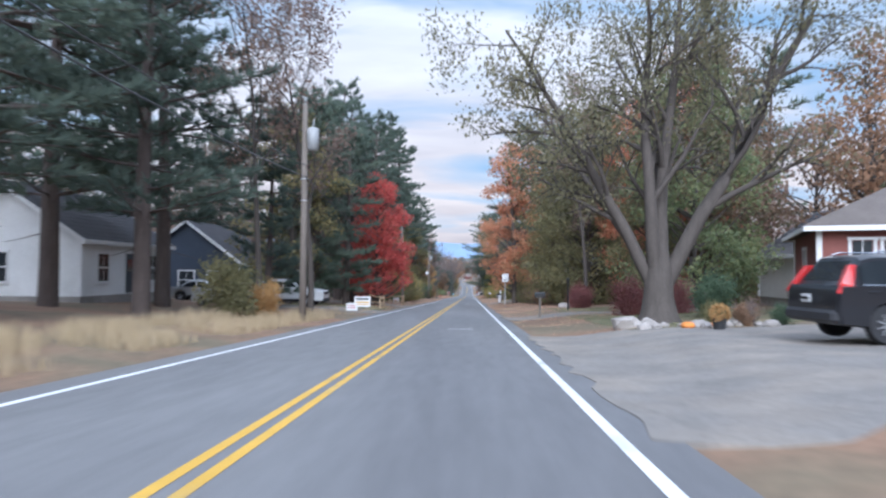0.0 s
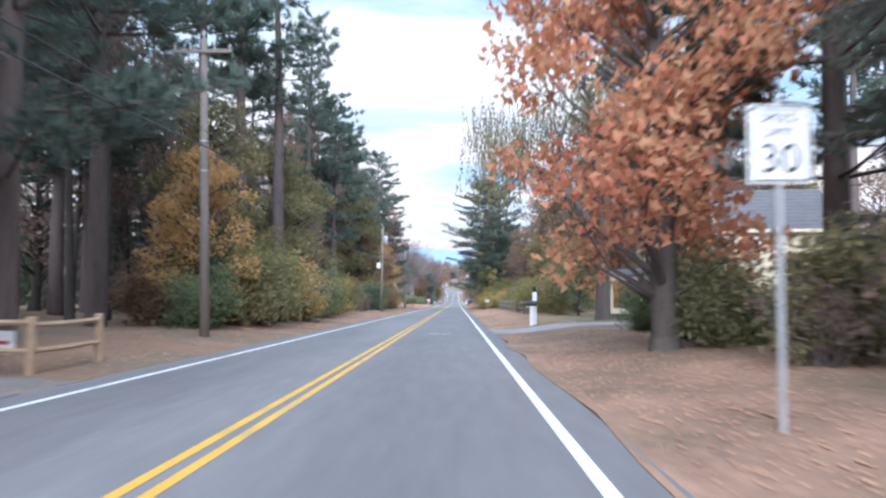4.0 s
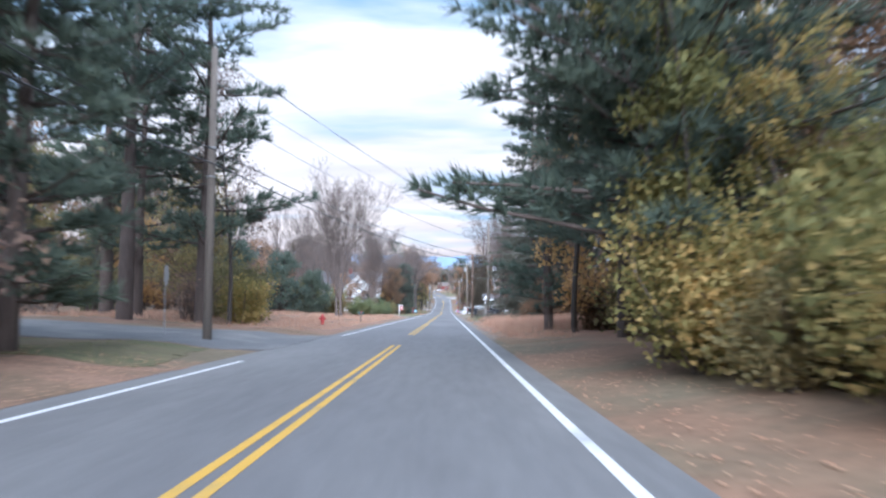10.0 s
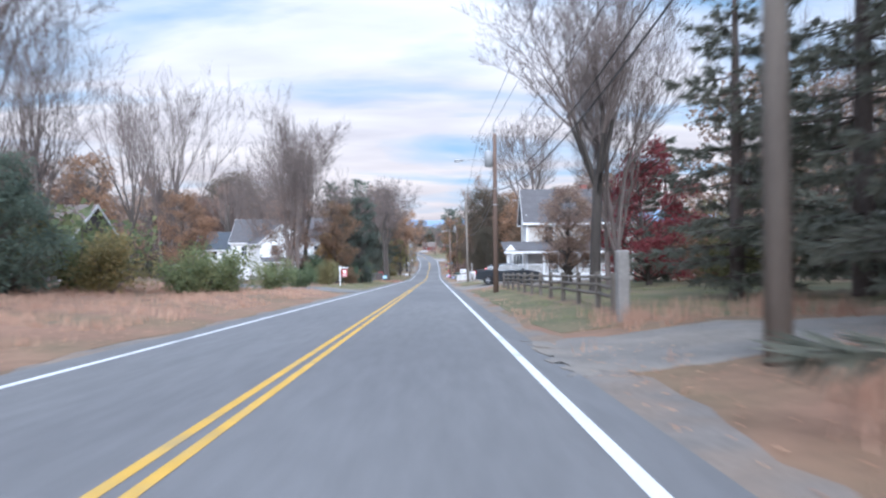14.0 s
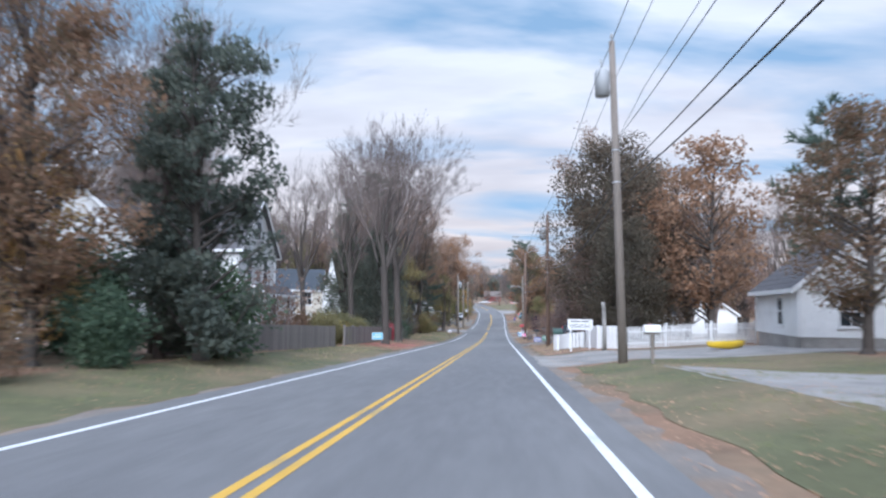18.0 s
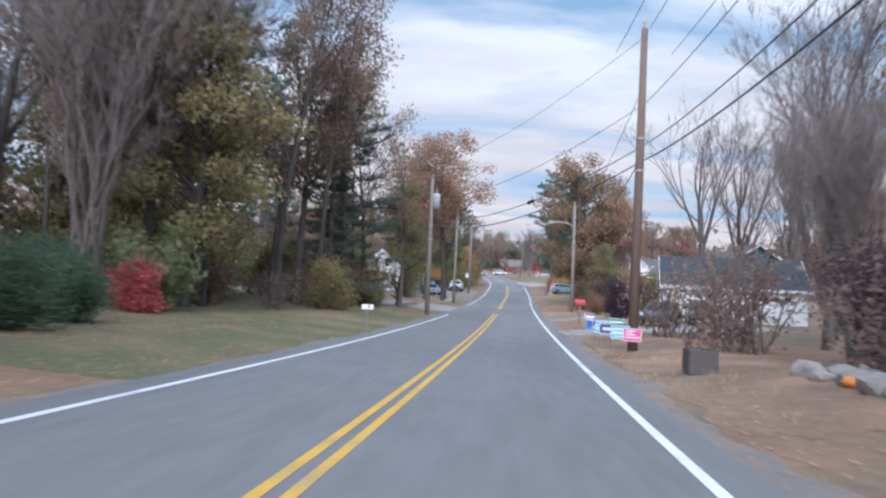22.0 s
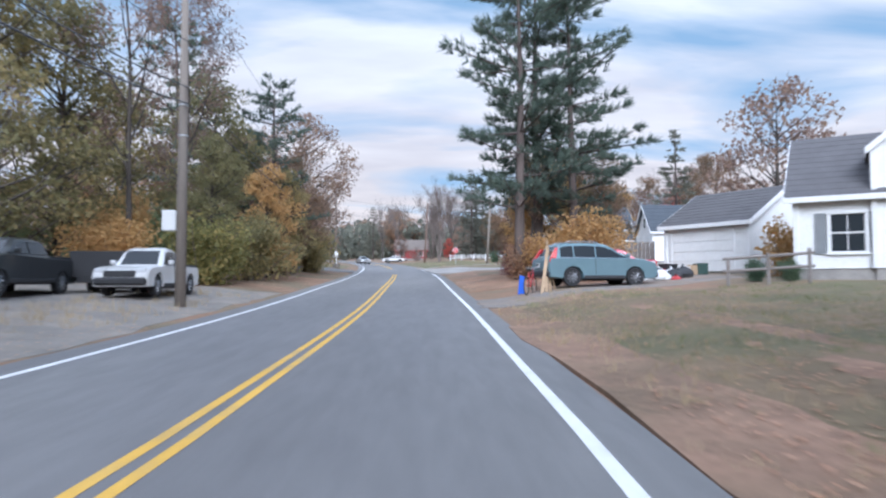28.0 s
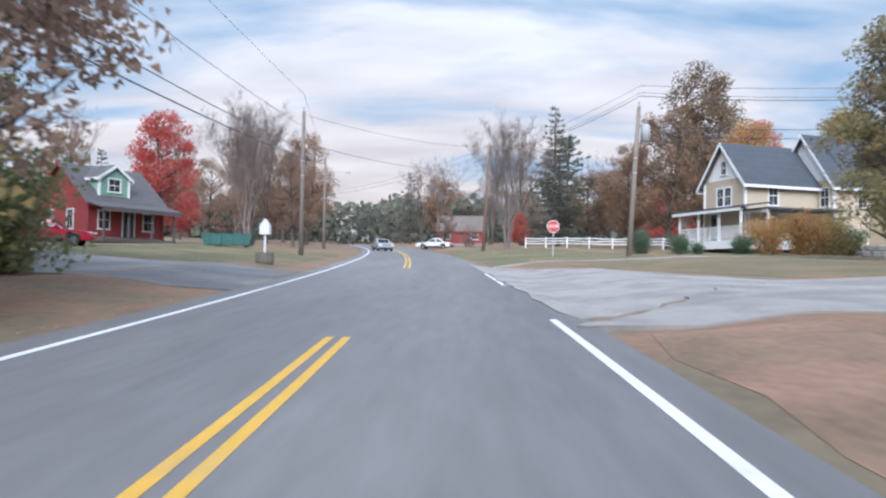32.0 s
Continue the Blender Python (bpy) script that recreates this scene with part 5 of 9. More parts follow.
# right village stretch
for x, y, k, s in ((8.9, 331.5, "oak_dark", 0.92), (14.5, 327.5, "oak_rust", 0.9), (11.0, 337, "oak_dark", 0.85), (8.4, 337.6, "oak_high", 0.62), (14.5, 333, "oak_brown", 1.0), (8.6, 325.6, "oak_dark", 0.5), (7.4, 351.4, "oak_brown", 0.5), (9.5, 341.5, "tree_thin", 1.0), (7.4, 332, "oak_brown", 0.55), (7.0, 334, "bush_twig", 1.6), (13.5, 341, "oak_rust", 1.0), (6.6, 356.5, "bush_twig", 1.1), (8.0, 361.4, "bare_b", 0.45), (7.6, 358.8, "bush_purple", 0.7), (10, 360, "bush_red", 0.8), (8.2, 373, "bush_twig", 1.6), (6.4, 364.5, "bush_twig", 1.5), (9.6, 366.5, "bare_b", 0.55), (12, 372, "bare_a", 0.8), (15, 378, "bare_a", 0.9), (20, 374, "bare_a", 0.9), (5.8, 372, "bush_twig", 1.2), (8.4, 352.2, "spruce_b", 0.38),
                   (6.2, 388.6, "bush_purple", 0.72), (26, 490, "spruce_a", 0.95), (15.2, 448.6, "bush_gold", 0.9), (11.9, 444.8, "bush_hedge", 0.34), (12.8, 444.2, "bush_hedge", 0.32), (5.7, 415.6, "oak_rust", 1.0), (6.8, 418.5, "tree_olive", 1.0), (9.5, 421, "oak_rust", 0.9), (15, 402.5, "bare_a", 1.0), (18.5, 404, "bare_a", 0.95), (21, 400, "bare_b", 1.1), (7.2, 405, "tree_olive", 0.42), (6.4, 409, "bush_rust", 1.2), (8.2, 407.5, "bush_rust", 1.5), (8.8, 411, "bush_olive", 1.4), (6.2, 400.5, "bush_rust", 0.7), (8.0, 424, "bush_rust", 0.9)):
    put(k, x, y, None, s)
fill(16, 44, 356, 400, 18, "bare_a bare_b oak_brown oak_rust bare_a", 0.85, 1.1, 18)
fill(22, 50, 400, 465, 18, "oak_brown oak_rust tree_gold spruce_a bare_a", 0.8, 1.1, 19)
# last stretch
for x, y, k, s in ((-9.8, 452.5, "bush_yellow", 1.4), (-10.2, 455, "tree_olive", 0.5), (-9.2, 459, "bush_olive", 1.5), (-9.4, 463, "tree_gold", 0.7), (-9.4, 468, "tree_olive", 0.5), (-9.6, 472, "oak_rust", 0.55), (-8.9, 477, "bush_olive", 1.4), (-9.9, 479.5, "oak_brown", 1.0), (-10.6, 469.4, "pine_b", 0.66), (-13.5, 453, "tree_thin", 0.95), (-13, 459, "tree_thin", 0.9), (-14, 466, "tree_olive", 0.9), (-14.5, 474, "oak_brown", 0.8), (-15, 481, "oak_rust", 0.75), (-20, 486, "oak_brown", 0.75),
                   (8.4, 458.4, "pine_b", 0.8), (6.8, 460.6, "pine_b", 0.95), (5.9, 458.4, "bush_burg", 0.6), (5.6, 457.2, "bush_rust", 0.9), (6.2, 459.8, "tree_thin", 0.5), (6.8, 455.0, "bush_gold", 1.0), (8.6, 456, "bush_gold", 1.3), (7.2, 462, "tree_gold", 0.75), (17.4, 499, "tree_olive", 0.72), (10.5, 462, "oak_rust", 0.5), (6.0, 463, "bush_burg", 0.6), (7.8, 464.5, "bush_rust", 1.2),
                   (19.5, 499, "oak_brown", 0.85), (36, 505, "oak_rust", 0.85), (17, 532, "oak_rust", 0.8), (22, 536, "oak_rust", 0.95), (26, 534, "maple_orange", 0.7), (31, 528, "tree_gold", 1.2), (15, 538, "oak_rust", 0.65), (23.5, 530, "tree_gold", 1.15), (43, 528, "oak_brown", 1.1), (11.2, 508.5, "bush_hedge", 0.5), (17.2, 511.0, "bush_gold", 0.9), (19.2, 511.0, "bush_gold", 1.0), (21.0, 511.4, "bush_olive", 0.95), (22.4, 512, "bush_hedge", 0.8), (15.6, 511, "bush_hedge", 0.5), (9.6, 511, "bush_hedge", 0.6), (12.0, 508, "bush_hedge", 0.3),
                   (9.8, 558, "spruce_a", 1.25), (11, 563, "spruce_a", 1.1), (3.0, 541, "bare_b", 0.9), (5.2, 556, "maple_red", 0.35), (14, 556, "oak_rust", 0.6), (18, 552, "oak_rust", 0.7), (6, 562, "bare_a", 0.8), (13, 570, "pine_b", 0.8), (-6, 580, "bare_a", 0.8), (-10, 590, "bare_a", 0.8), (2, 575, "bare_b", 0.8),
                   (-29.4, 531, "maple_red", 1.0), (-22, 533, "bare_b", 0.9), (-1.2, 561, "bush_twig", 1.3), (-4.6, 562.5, "oak_brown", 0.4), (-19, 538, "oak_brown", 0.7), (-24, 545, "bare_a", 0.8), (-31, 505, "oak_brown", 1.0), (-36, 497, "oak_rust", 1.0)):
    put(k, x, y, None, s)
put("pine_b", 5.3, 457.6, 40, 0.82, "", 0.95)
fill(-40, -15, 446, 492, 11, "oak_brown tree_olive pine_a tree_thin oak_rust", 0.8, 1.1, 20)
fill(-38, -21, 548, 566, 10, "oak_brown bare_a oak_rust bare_b oak_brown", 0.75, 0.9, 27)
fill(20, 60, 535, 600, 16, "oak_rust spruce_a oak_brown maple_red bare_a", 0.9, 1.2, 21)
fill(-80, -30, 540, 640, 24, "bare_b oak_brown spruce_a bare_a oak_rust", 0.8, 1.1, 22)
fill(-40, 30, 600, 720, 26, "oak_brown bare_a spruce_a oak_rust bare_b", 0.8, 1.1, 23)
fill(-46, -19.5, 409.5, 446, 13, "tree_thin pine_a spruce_a pine_c tree_olive spruce_a tree_thin", 0.8, 1.05, 24)
put("bush_green", -11.9, 415.6, None, 0.6)
fill(-34, -19.5, 409.5, 446, 16, "bush_olive bush_green bush_twig bush_rust", 1.2, 1.8, 25)
for x, y, k, s in ((9.2, 401.5, "bush_rust", 1.5), (10.6, 403.5, "bush_olive", 1.3), (11.5, 400, "bush_olive", 1.6), (9.4, 404.8, "bush_olive", 1.5), (10.8, 407.5, "bush_gold", 1.2), (12.4, 404, "bush_rust", 1.2), (12.6, 408.5, "bush_olive", 1.2), (7.4, 411.6, "bush_gold", 1.0)):
    put(k, x, y, None, s)
for x, y, k, s in ((-14, 190, "pine_b", 1.1), (-17, 187, "pine_a", 1.0), (-20, 195, "pine_b", 1.0), (-21, 208, "tree_olive", 0.9), (-13, 195.5, "bush_olive", 1.6), (-12.2, 192.5, "bush_yellow", 1.3), (-15, 191, "bush_twig", 1.4), (-12.6, 190.5, "tree_thin", 0.8), (-23, 197, "pine_a", 1.0), (-16.5, 199, "bush_olive", 1.5), (-19, 262, "bare_b", 1.0), (-23, 253, "oak_brown", 0.55), (-30, 338, "bare_a", 1.1), (-35, 332, "bare_a", 1.1), (-29, 346, "bare_a", 1.1), (-37, 341, "bare_b", 1.2)):
    put(k, x, y, None, s)
# undergrowth along the wooded stretches
fill(-30, -11, 70, 166, 30, "bush_green bush_rust bush_olive bush_hedge bush_twig bush_gold", 1.1, 1.9, 31)
fill(10, 26, 104, 190, 26, "bush_olive bush_rust bush_green bush_twig bush_gold", 1.1, 1.9, 32)
fill(12, 30, 40, 84, 20, "bush_olive bush_rust bush_green", 1.1, 1.8, 33)
fill(-34, -13, 364, 396, 14, "bush_green bush_hedge bush_olive bush_rust", 1.1, 1.9, 34)
fill(-36, -11.5, 446, 492, 26, "bush_gold bush_olive bush_rust bush_green", 1.2, 2.0, 35)
fill(-40, -20, 190, 262, 12, "bush_olive bush_green bush_rust bush_twig", 1.1, 1.8, 36)
fill(12, 34, 216, 262, 10, "bush_rust bush_olive bush_twig", 1.1, 1.8, 37)

# two weeping trees beside the road
w1 = shade_tree("old_shade_tree", 71, "huge old tree with forked trunk and thinning olive leaves", [((0.85, -0.1, 1.0), 11.5, 0.27), ((0.05, 0.15, 1.0), 11, 0.26), ((-0.12, -0.2, 1.0), 10, 0.24), ((-0.75, 0.1, 1.0), 9, 0.22), ((0.25, 0.6, 0.9), 9, 0.2), ((-0.35, 0.6, 0.8), 8, 0.18)], BARK, L_WILLOW, 23000, 0.105)
w1.matrix_basis = pose(6.4, 23.6, gz(6.4, 23.6), 0, 0, 0)
w2 = willow("weeping_willow", 72, "weeping willow with forked trunk and hanging olive strands",
            [([(-0.1, 0, 4.4), (-1.6, -0.2, 6.2), (-2.6, -0.3, 7.4), (-2.3, -0.3, 8.8), (-1.7, -0.4, 10.6)], 0.27), ([(-2.6, -0.3, 7.3), (-3.4, -0.5, 7.8), (-4.3, -0.6, 8.0), (-5.3, -0.8, 7.3)], 0.13),
             ([(0.1, 0, 4.5), (0.35, 0.1, 6.4), (-0.2, 0.2, 8.0), (-0.6, 0.2, 10.5), (-0.4, 0.3, 12.2)], 0.3), ([(0.35, 0.1, 6.3), (1.2, -0.3, 7.4), (2.4, -0.6, 8.2), (3.2, -0.9, 8.0)], 0.19), ([(0.2, 0.1, 6.0), (0.6, 1.4, 7.8), (1.2, 2.6, 9.6)], 0.18), ([(-1.6, -0.2, 6.2), (-2.2, 1.2, 8.2), (-3.0, 2.2, 9.8)], 0.15)],
            [(-5.4, -0.8, 8.6, 0.75, 110, 2.9), (-4.2, -0.2, 9.8, 0.9, 120, 2.6), (-5.6, 0.6, 10.6, 0.9, 110, 2.6), (-2.2, 0, 11.2, 1.0, 110, 1.8), (0.2, 0.2, 12.2, 1.3, 120, 1.8), (2.6, -0.4, 8.6, 0.7, 120, 3.6), (3.2, -0.9, 7.2, 0.5, 60, 3.2), (1.6, 0.6, 10.8, 1.0, 110, 2.4)], L_WILLOW, BARK)
w2.matrix_basis = pose(7.8, 94.6, gz(7.8, 94.6), 0, 0, 0)


def far_woods(name, seed, rows, leafm, label, size):
    """Distant woods as one mass of clumps along a line."""
    rng = random.Random(seed)
    mb = MB()
    for (x0, y0, x1, y1, h, n, deep) in rows:
        for i in range(n):
            t = rng.random()
            x, y = x0 + (x1 - x0) * t + rng.uniform(-deep, deep), y0 + (y1 - y0) * t + rng.uniform(-deep, deep)
            top = h * (0.75 + 0.35 * noise.noise(Vector((x * 0.08, y * 0.08, seed))))
            z = gz(max(-60, min(60, x)), min(y, 1000)) + top * rng.random() ** 0.95
            p = Vector((x, y, z))
            u, s = rvec(rng), size * rng.uniform(0.5, 1.3)
            w = u.cross(rvec(rng)).normalized()
            mb.add([p - u * s * 0.6, p + w * s * 0.45, p + u * s * 0.6, p - w * s * 0.45], [(0, 1, 2, 3)])
    return tagged(part(name, mb, leafm), label, "woods", kind="stuff")


far_woods("far_woods", 81, [(-66, -40, -66, 300, 14, 17000, 15), (66, -40, 66, 300, 14, 17000, 15), (-82, 300, -72, 560, 15, 14000, 15), (74, 300, 72, 560, 14, 12000, 15)], L_BROWN, "autumn woods behind the yards", 1.15)
far_woods("far_woods", 82, [(-160, 640, 160, 650, 13, 22000, 18), (-220, 760, 220, 770, 16, 16000, 20), (-58, 200, -60, 400, 11, 8000, 6)], L_SPRUCE, "dark distant evergreen woods", 1.6)


def hills(name, y, hgt, wid, material, label, seed, off):
    mb = MB()
    n = 60
    for i in range(n + 1):
        x = -wid + 2 * wid * i / n
        h = hgt * (0.62 + 0.38 * noise.noise(Vector((x / wid * 3.1 + off, seed, 0))) + 0.12 * noise.noise(Vector((x / wid * 11, seed, 3))))
        mb.v += [(x, y, -60), (x, y + 30, h), (x, y + 400, h * 0.9)]
    for i in range(n):
        a = i * 3
        mb.f += [(a, a + 3, a + 4, a + 1), (a + 1, a + 4, a + 5, a + 2)]
    tagged(part(name, mb, material, None, "", True), label, "hills", kind="structure")


hills("backdrop_hills", 3200, 225, 2600, HILL_HAZE_BLUE, "hills on the horizon, distance haze tinted into their blue", 2.0, 0.4)
hills("backdrop_ridge", 1500, 46, 1500, HILLNEAR, "low wooded ridge, grey with distance", 7.0, 1.7)
# ---- builders for houses, vehicles and roadside things ----
def text_part(name, body, size, material, parent, m, label=""):
    cu = bpy.data.curves.new(name, "FONT")
    cu.body, cu.size, cu.align_x, cu.align_y, cu.extrude = body, size, "CENTER", "CENTER", 0.002
    tmp = bpy.data.objects.new(name, cu)
    me = bpy.data.meshes.new_from_object(tmp)
    bpy.data.objects.remove(tmp)
    me.materials.clear()
    me.materials.append(material)
    ob = new(name, me)
    ob.parent, ob.matrix_basis = parent, m
    return tagged(ob, label) if label else ob


class House:
    """A house in its own frame: x along the front, y back from it, the front at y = 0 facing -y."""

    def __init__(self, name, x, y, rz, label, category="house", z=None, raise_=0.0):
        self.ob = thing(name, x, y, (gz(x, y) if z is None else z) + raise_, rz, label, category)

    def wing(self, x0, x1, y0, y1, h, rise, siding, roofm, ridge="x", z0=0.0, over=0.35, board=0.13, trim=None, base=0.45, hip=False, basem=None):
        """A block with a gable or hip roof; ridge: the axis along which its ridge runs."""
        ob, trim = self.ob, trim or WHITE
        part("foundation", MB().box(((x0 + x1) / 2, (y0 + y1) / 2, z0 + base / 2 - 0.4), (x1 - x0 - 0.04, y1 - y0 - 0.04, base + 0.8)), basem or CONCRETE, ob)
        zb, ze = z0 + base, z0 + h
        cx, cy = (x0 + x1) / 2, (y0 + y1) / 2
        for (ax, ay, bx, by, gable) in ((x0, y0, x1, y0, ridge == "y"), (x1, y0, x1, y1, ridge == "x"), (x1, y1, x0, y1, ridge == "y"), (x0, y1, x0, y0, ridge == "x")):
            ln = math.hypot(bx - ax, by - ay)
            ux, uy = (bx - ax) / ln, (by - ay) / ln
            nx_, ny_ = uy, -ux
            w = MB()
            top = ze + (rise if gable and not hip else 0)
            z = zb
            prof = [(0, zb), (ln, zb), (ln, ze)] + ([(ln / 2, ze + rise)] if gable and not hip else []) + [(0, ze)]
            w.add([(ax + ux * u - nx_ * 0.12, ay + uy * u - ny_ * 0.12, v) for u, v in prof] + [(ax + ux * u, ay + uy * u, v) for u, v in prof],
                  [tuple(range(len(prof))), tuple(range(len(prof), 2 * len(prof)))] + [(i, (i + 1) % len(prof), len(prof) + (i + 1) % len(prof), len(prof) + i) for i in range(len(prof))])
            lap = len(w.v)
            while z < top - 0.02:
                zt = min(z + board, top)

                def ext(v):
                    if v <= ze or rise == 0:
                        return 0.0, ln
                    k = (v - ze) / rise * ln / 2
                    return k, ln - k
                (a0, a1), (b0, b1) = ext(z), ext(zt)
                o1, o2 = 0.024, 0.006
                k = len(w.v)
                w.v += [(ax + ux * a0 + nx_ * o1, ay + uy * a0 + ny_ * o1, z), (ax + ux * a1 + nx_ * o1, ay + uy * a1 + ny_ * o1, z), (ax + ux * b1 + nx_ * o2, ay + uy * b1 + ny_ * o2, zt), (ax + ux * b0 + nx_ * o2, ay + uy * b0 + ny_ * o2, zt)]
                w.f += [(k, k + 1, k + 2, k + 3)] + ([(len(prof), len(prof) + 1, k + 1, k)] if k == lap else [(k - 1, k - 2, k + 1, k)])
                z = zt
            part("wall", w, siding, ob)
        for px_, py_ in ((x0, y0), (x1, y0), (x1, y1), (x0, y1)):
            part("corner_board", MB().box((px_, py_, (zb + ze) / 2), (0.17, 0.17, ze - zb), 0, 0.01), trim, ob)
        th = 0.13
        if hip:
            q = min(x1 - x0, y1 - y0) / 2
            e = [(x0 - over, y0 - over, ze), (x1 + over, y0 - over, ze), (x1 + over, y1 + over, ze), (x0 - over, y1 + over, ze)]
            if ridge == "x":
                r = [(x0 + q, cy, ze + rise), (x1 - q, cy, ze + rise)]
                fs = [(e[0], e[1], r[1], r[0]), (e[1], e[2], r[1]), (e[2], e[3], r[0], r[1]), (e[3], e[0], r[0])]
            else:
                r = [(cx, y0 + q, ze + rise), (cx, y1 - q, ze + rise)]
                fs = [(e[0], e[1], r[0]), (e[1], e[2], r[1], r[0]), (e[2], e[3], r[1]), (e[3], e[0], r[0], r[1])]
            for f in fs:
                s = MB()
                n = len(f)
                s.add([(p[0], p[1], p[2] + th) for p in f] + list(f), [tuple(range(n)), tuple(range(n, 2 * n))] + [(i, (i + 1) % n, n + (i + 1) % n, n + i) for i in range(n)])
                part("roof_slope", s, roofm, ob)
            for a, b in zip(e, e[1:] + e[:1]):
                m_ = ((a[0] + b[0]) / 2, (a[1] + b[1]) / 2, ze + 0.02)
                part("eaves_trim", MB().box(m_, (abs(a[0] - b[0]) + 0.04, abs(a[1] - b[1]) + 0.04, 0.17), 0, 0.01), trim, ob)
            return self
        for sgn in (-1, 1):
            s = MB()
            if ridge == "x":
                half = (y1 - y0) / 2
                k = rise / half
                ye = cy + sgn * (half + over)
                a = [(x0 - over, ye, ze - over * k), (x1 + over, ye, ze - over * k), (x1 + over, cy, ze + rise), (x0 - over, cy, ze + rise)]
            else:
                half = (x1 - x0) / 2
                k = rise / half
                xe = cx + sgn * (half + over)
                a = [(xe, y0 - over, ze - over * k), (xe, y1 + over, ze - over * k), (cx, y1 + over, ze + rise), (cx, y0 - over, ze + rise)]
            s.add([(p[0], p[1], p[2] + th) for p in a] + a, [(0, 1, 2, 3), (7, 6, 5, 4), (0, 1, 5, 4), (1, 2, 6, 5), (2, 3, 7, 6), (3, 0, 4, 7)])
            slope = part("roof_slope", s, roofm, ob)
            courses = MB()
            nco = max(4, int(half / 0.3))
            for c in range(nco):
                f0 = c / nco
                p, q = Vector(a[0]).lerp(Vector(a[3]), f0), Vector(a[1]).lerp(Vector(a[2]), f0)
                p2, q2 = Vector(a[0]).lerp(Vector(a[3]), (c + 1) / nco), Vector(a[1]).lerp(Vector(a[2]), (c + 1) / nco)
                lift, lift2 = Vector((0, 0, th + 0.025)), Vector((0, 0, th + 0.006))
                j = len(courses.v)
                courses.v += [tuple(v) for v in (p + lift, q + lift, q2 + lift2, p2 + lift2)]
                courses.f += [(j, j + 1, j + 2, j + 3)] + ([(j - 1, j - 2, j + 1, j)] if j else [])
            part("shingle_layer", courses, roofm, slope)
            eave = MB()
            if ridge == "x":
                eave.box((cx, ye, ze - over * k + 0.03), (x1 - x0 + 2 * over + 0.03, 0.05, 0.2), 0, 0.01)
                for xe in (x0 - over, x1 + over):
                    d = MB()
                    d.add([(xe - 0.025, ye, ze - over * k - 0.1), (xe + 0.025, ye, ze - over * k - 0.1), (xe + 0.025, cy, ze + rise - 0.1), (xe - 0.025, cy, ze + rise - 0.1), (xe - 0.025, ye, ze - over * k + th + 0.01), (xe + 0.025, ye, ze - over * k + th + 0.01), (xe + 0.025, cy, ze + rise + th + 0.01), (xe - 0.025, cy, ze + rise + th + 0.01)],
                          [(0, 1, 2, 3), (4, 5, 6, 7), (0, 1, 5, 4), (1, 2, 6, 5), (2, 3, 7, 6), (3, 0, 4, 7)])
                    part("rake_trim", d, trim, ob)
            else:
                eave.box((xe, cy, ze - over * k + 0.03), (0.05, y1 - y0 + 2 * over + 0.03, 0.2), 0, 0.01)
                for yv in (y0 - over, y1 + over):
                    d = MB()
                    d.add([(xe, yv - 0.025, ze - over * k - 0.1), (xe, yv + 0.025, ze - over * k - 0.1), (cx, yv + 0.025, ze + rise - 0.1), (cx, yv - 0.025, ze + rise - 0.1), (xe, yv - 0.025, ze - over * k + th + 0.01), (xe, yv + 0.025, ze - over * k + th + 0.01), (cx, yv + 0.025, ze + rise + th + 0.01), (cx, yv - 0.025, ze + rise + th + 0.01)],
                          [(0, 1, 2, 3), (4, 5, 6, 7), (0, 1, 5, 4), (1, 2, 6, 5), (2, 3, 7, 6), (3, 0, 4, 7)])
                    part("rake_trim", d, trim, ob)
            part("eaves_trim", eave, trim, ob)
        return self

    def opening(self, side, at, u, z, w, h, kind="window", trim=None, shutters=None, panes=2):
        """A window or door on the plane side = f, b (y = at) or l, r (x = at), centred at u along it, with its foot at z."""
        ob, trim = self.ob, trim or WHITE

        def box(mb, du, dz, sw, sh, out, thick):
            if side in "fb":
                sg = -1 if side == "f" else 1
                return mb.box((u + du, at + sg * out, z + dz), (sw, thick, sh), 0, min(0.008, thick / 3))
            sg = -1 if side == "l" else 1
            return mb.box((at + sg * out, u + du, z + dz), (thick, sw, sh), 0, min(0.008, thick / 3))
        fr = MB()
        t = 0.1
        box(fr, 0, h + t / 2, w + 2 * t + 0.06, t, 0.045, 0.07)
        box(fr, -w / 2 - t / 2, h / 2, t, h, 0.04, 0.06), box(fr, w / 2 + t / 2, h / 2, t, h, 0.04, 0.06)
        if kind == "window":
            win = part("window", fr, trim, ob)
            part("sill", box(MB(), 0, -0.04, w + 2 * t + 0.1, 0.07, 0.06, 0.11), trim, win)
            for k in range(panes):
                hh = h / panes
                part("pane", box(MB(), 0, hh * k + hh / 2, w - 0.06, hh - 0.05, 0.028, 0.008), GLASS, win)
                part("sash", box(MB(), 0, hh * k + 0.02, w, 0.045, 0.036, 0.03), trim, win)
            part("mullion", box(MB(), 0, h / 2, 0.03, h, 0.037, 0.02), trim, win)
            if shutters:
                for sg in (-1, 1):
                    part("shutter", box(MB(), sg * (w / 2 + t + 0.2), h / 2, 0.36, h + 0.1, 0.045, 0.035), shutters, ob)
        else:
            door = part("door", fr, trim, ob)
            part("leaf", box(MB(), 0, h / 2, w, h, 0.03, 0.04), kind if not isinstance(kind, str) else SHUTTER, door)
            part("panel", box(MB(), 0, h * 0.7, w * 0.6, h * 0.3, 0.055, 0.012), GLASS, door)
            part("handle", box(MB(), w * 0.38, h * 0.48, 0.05, 0.12, 0.07, 0.05), CHROME, door)
        return self

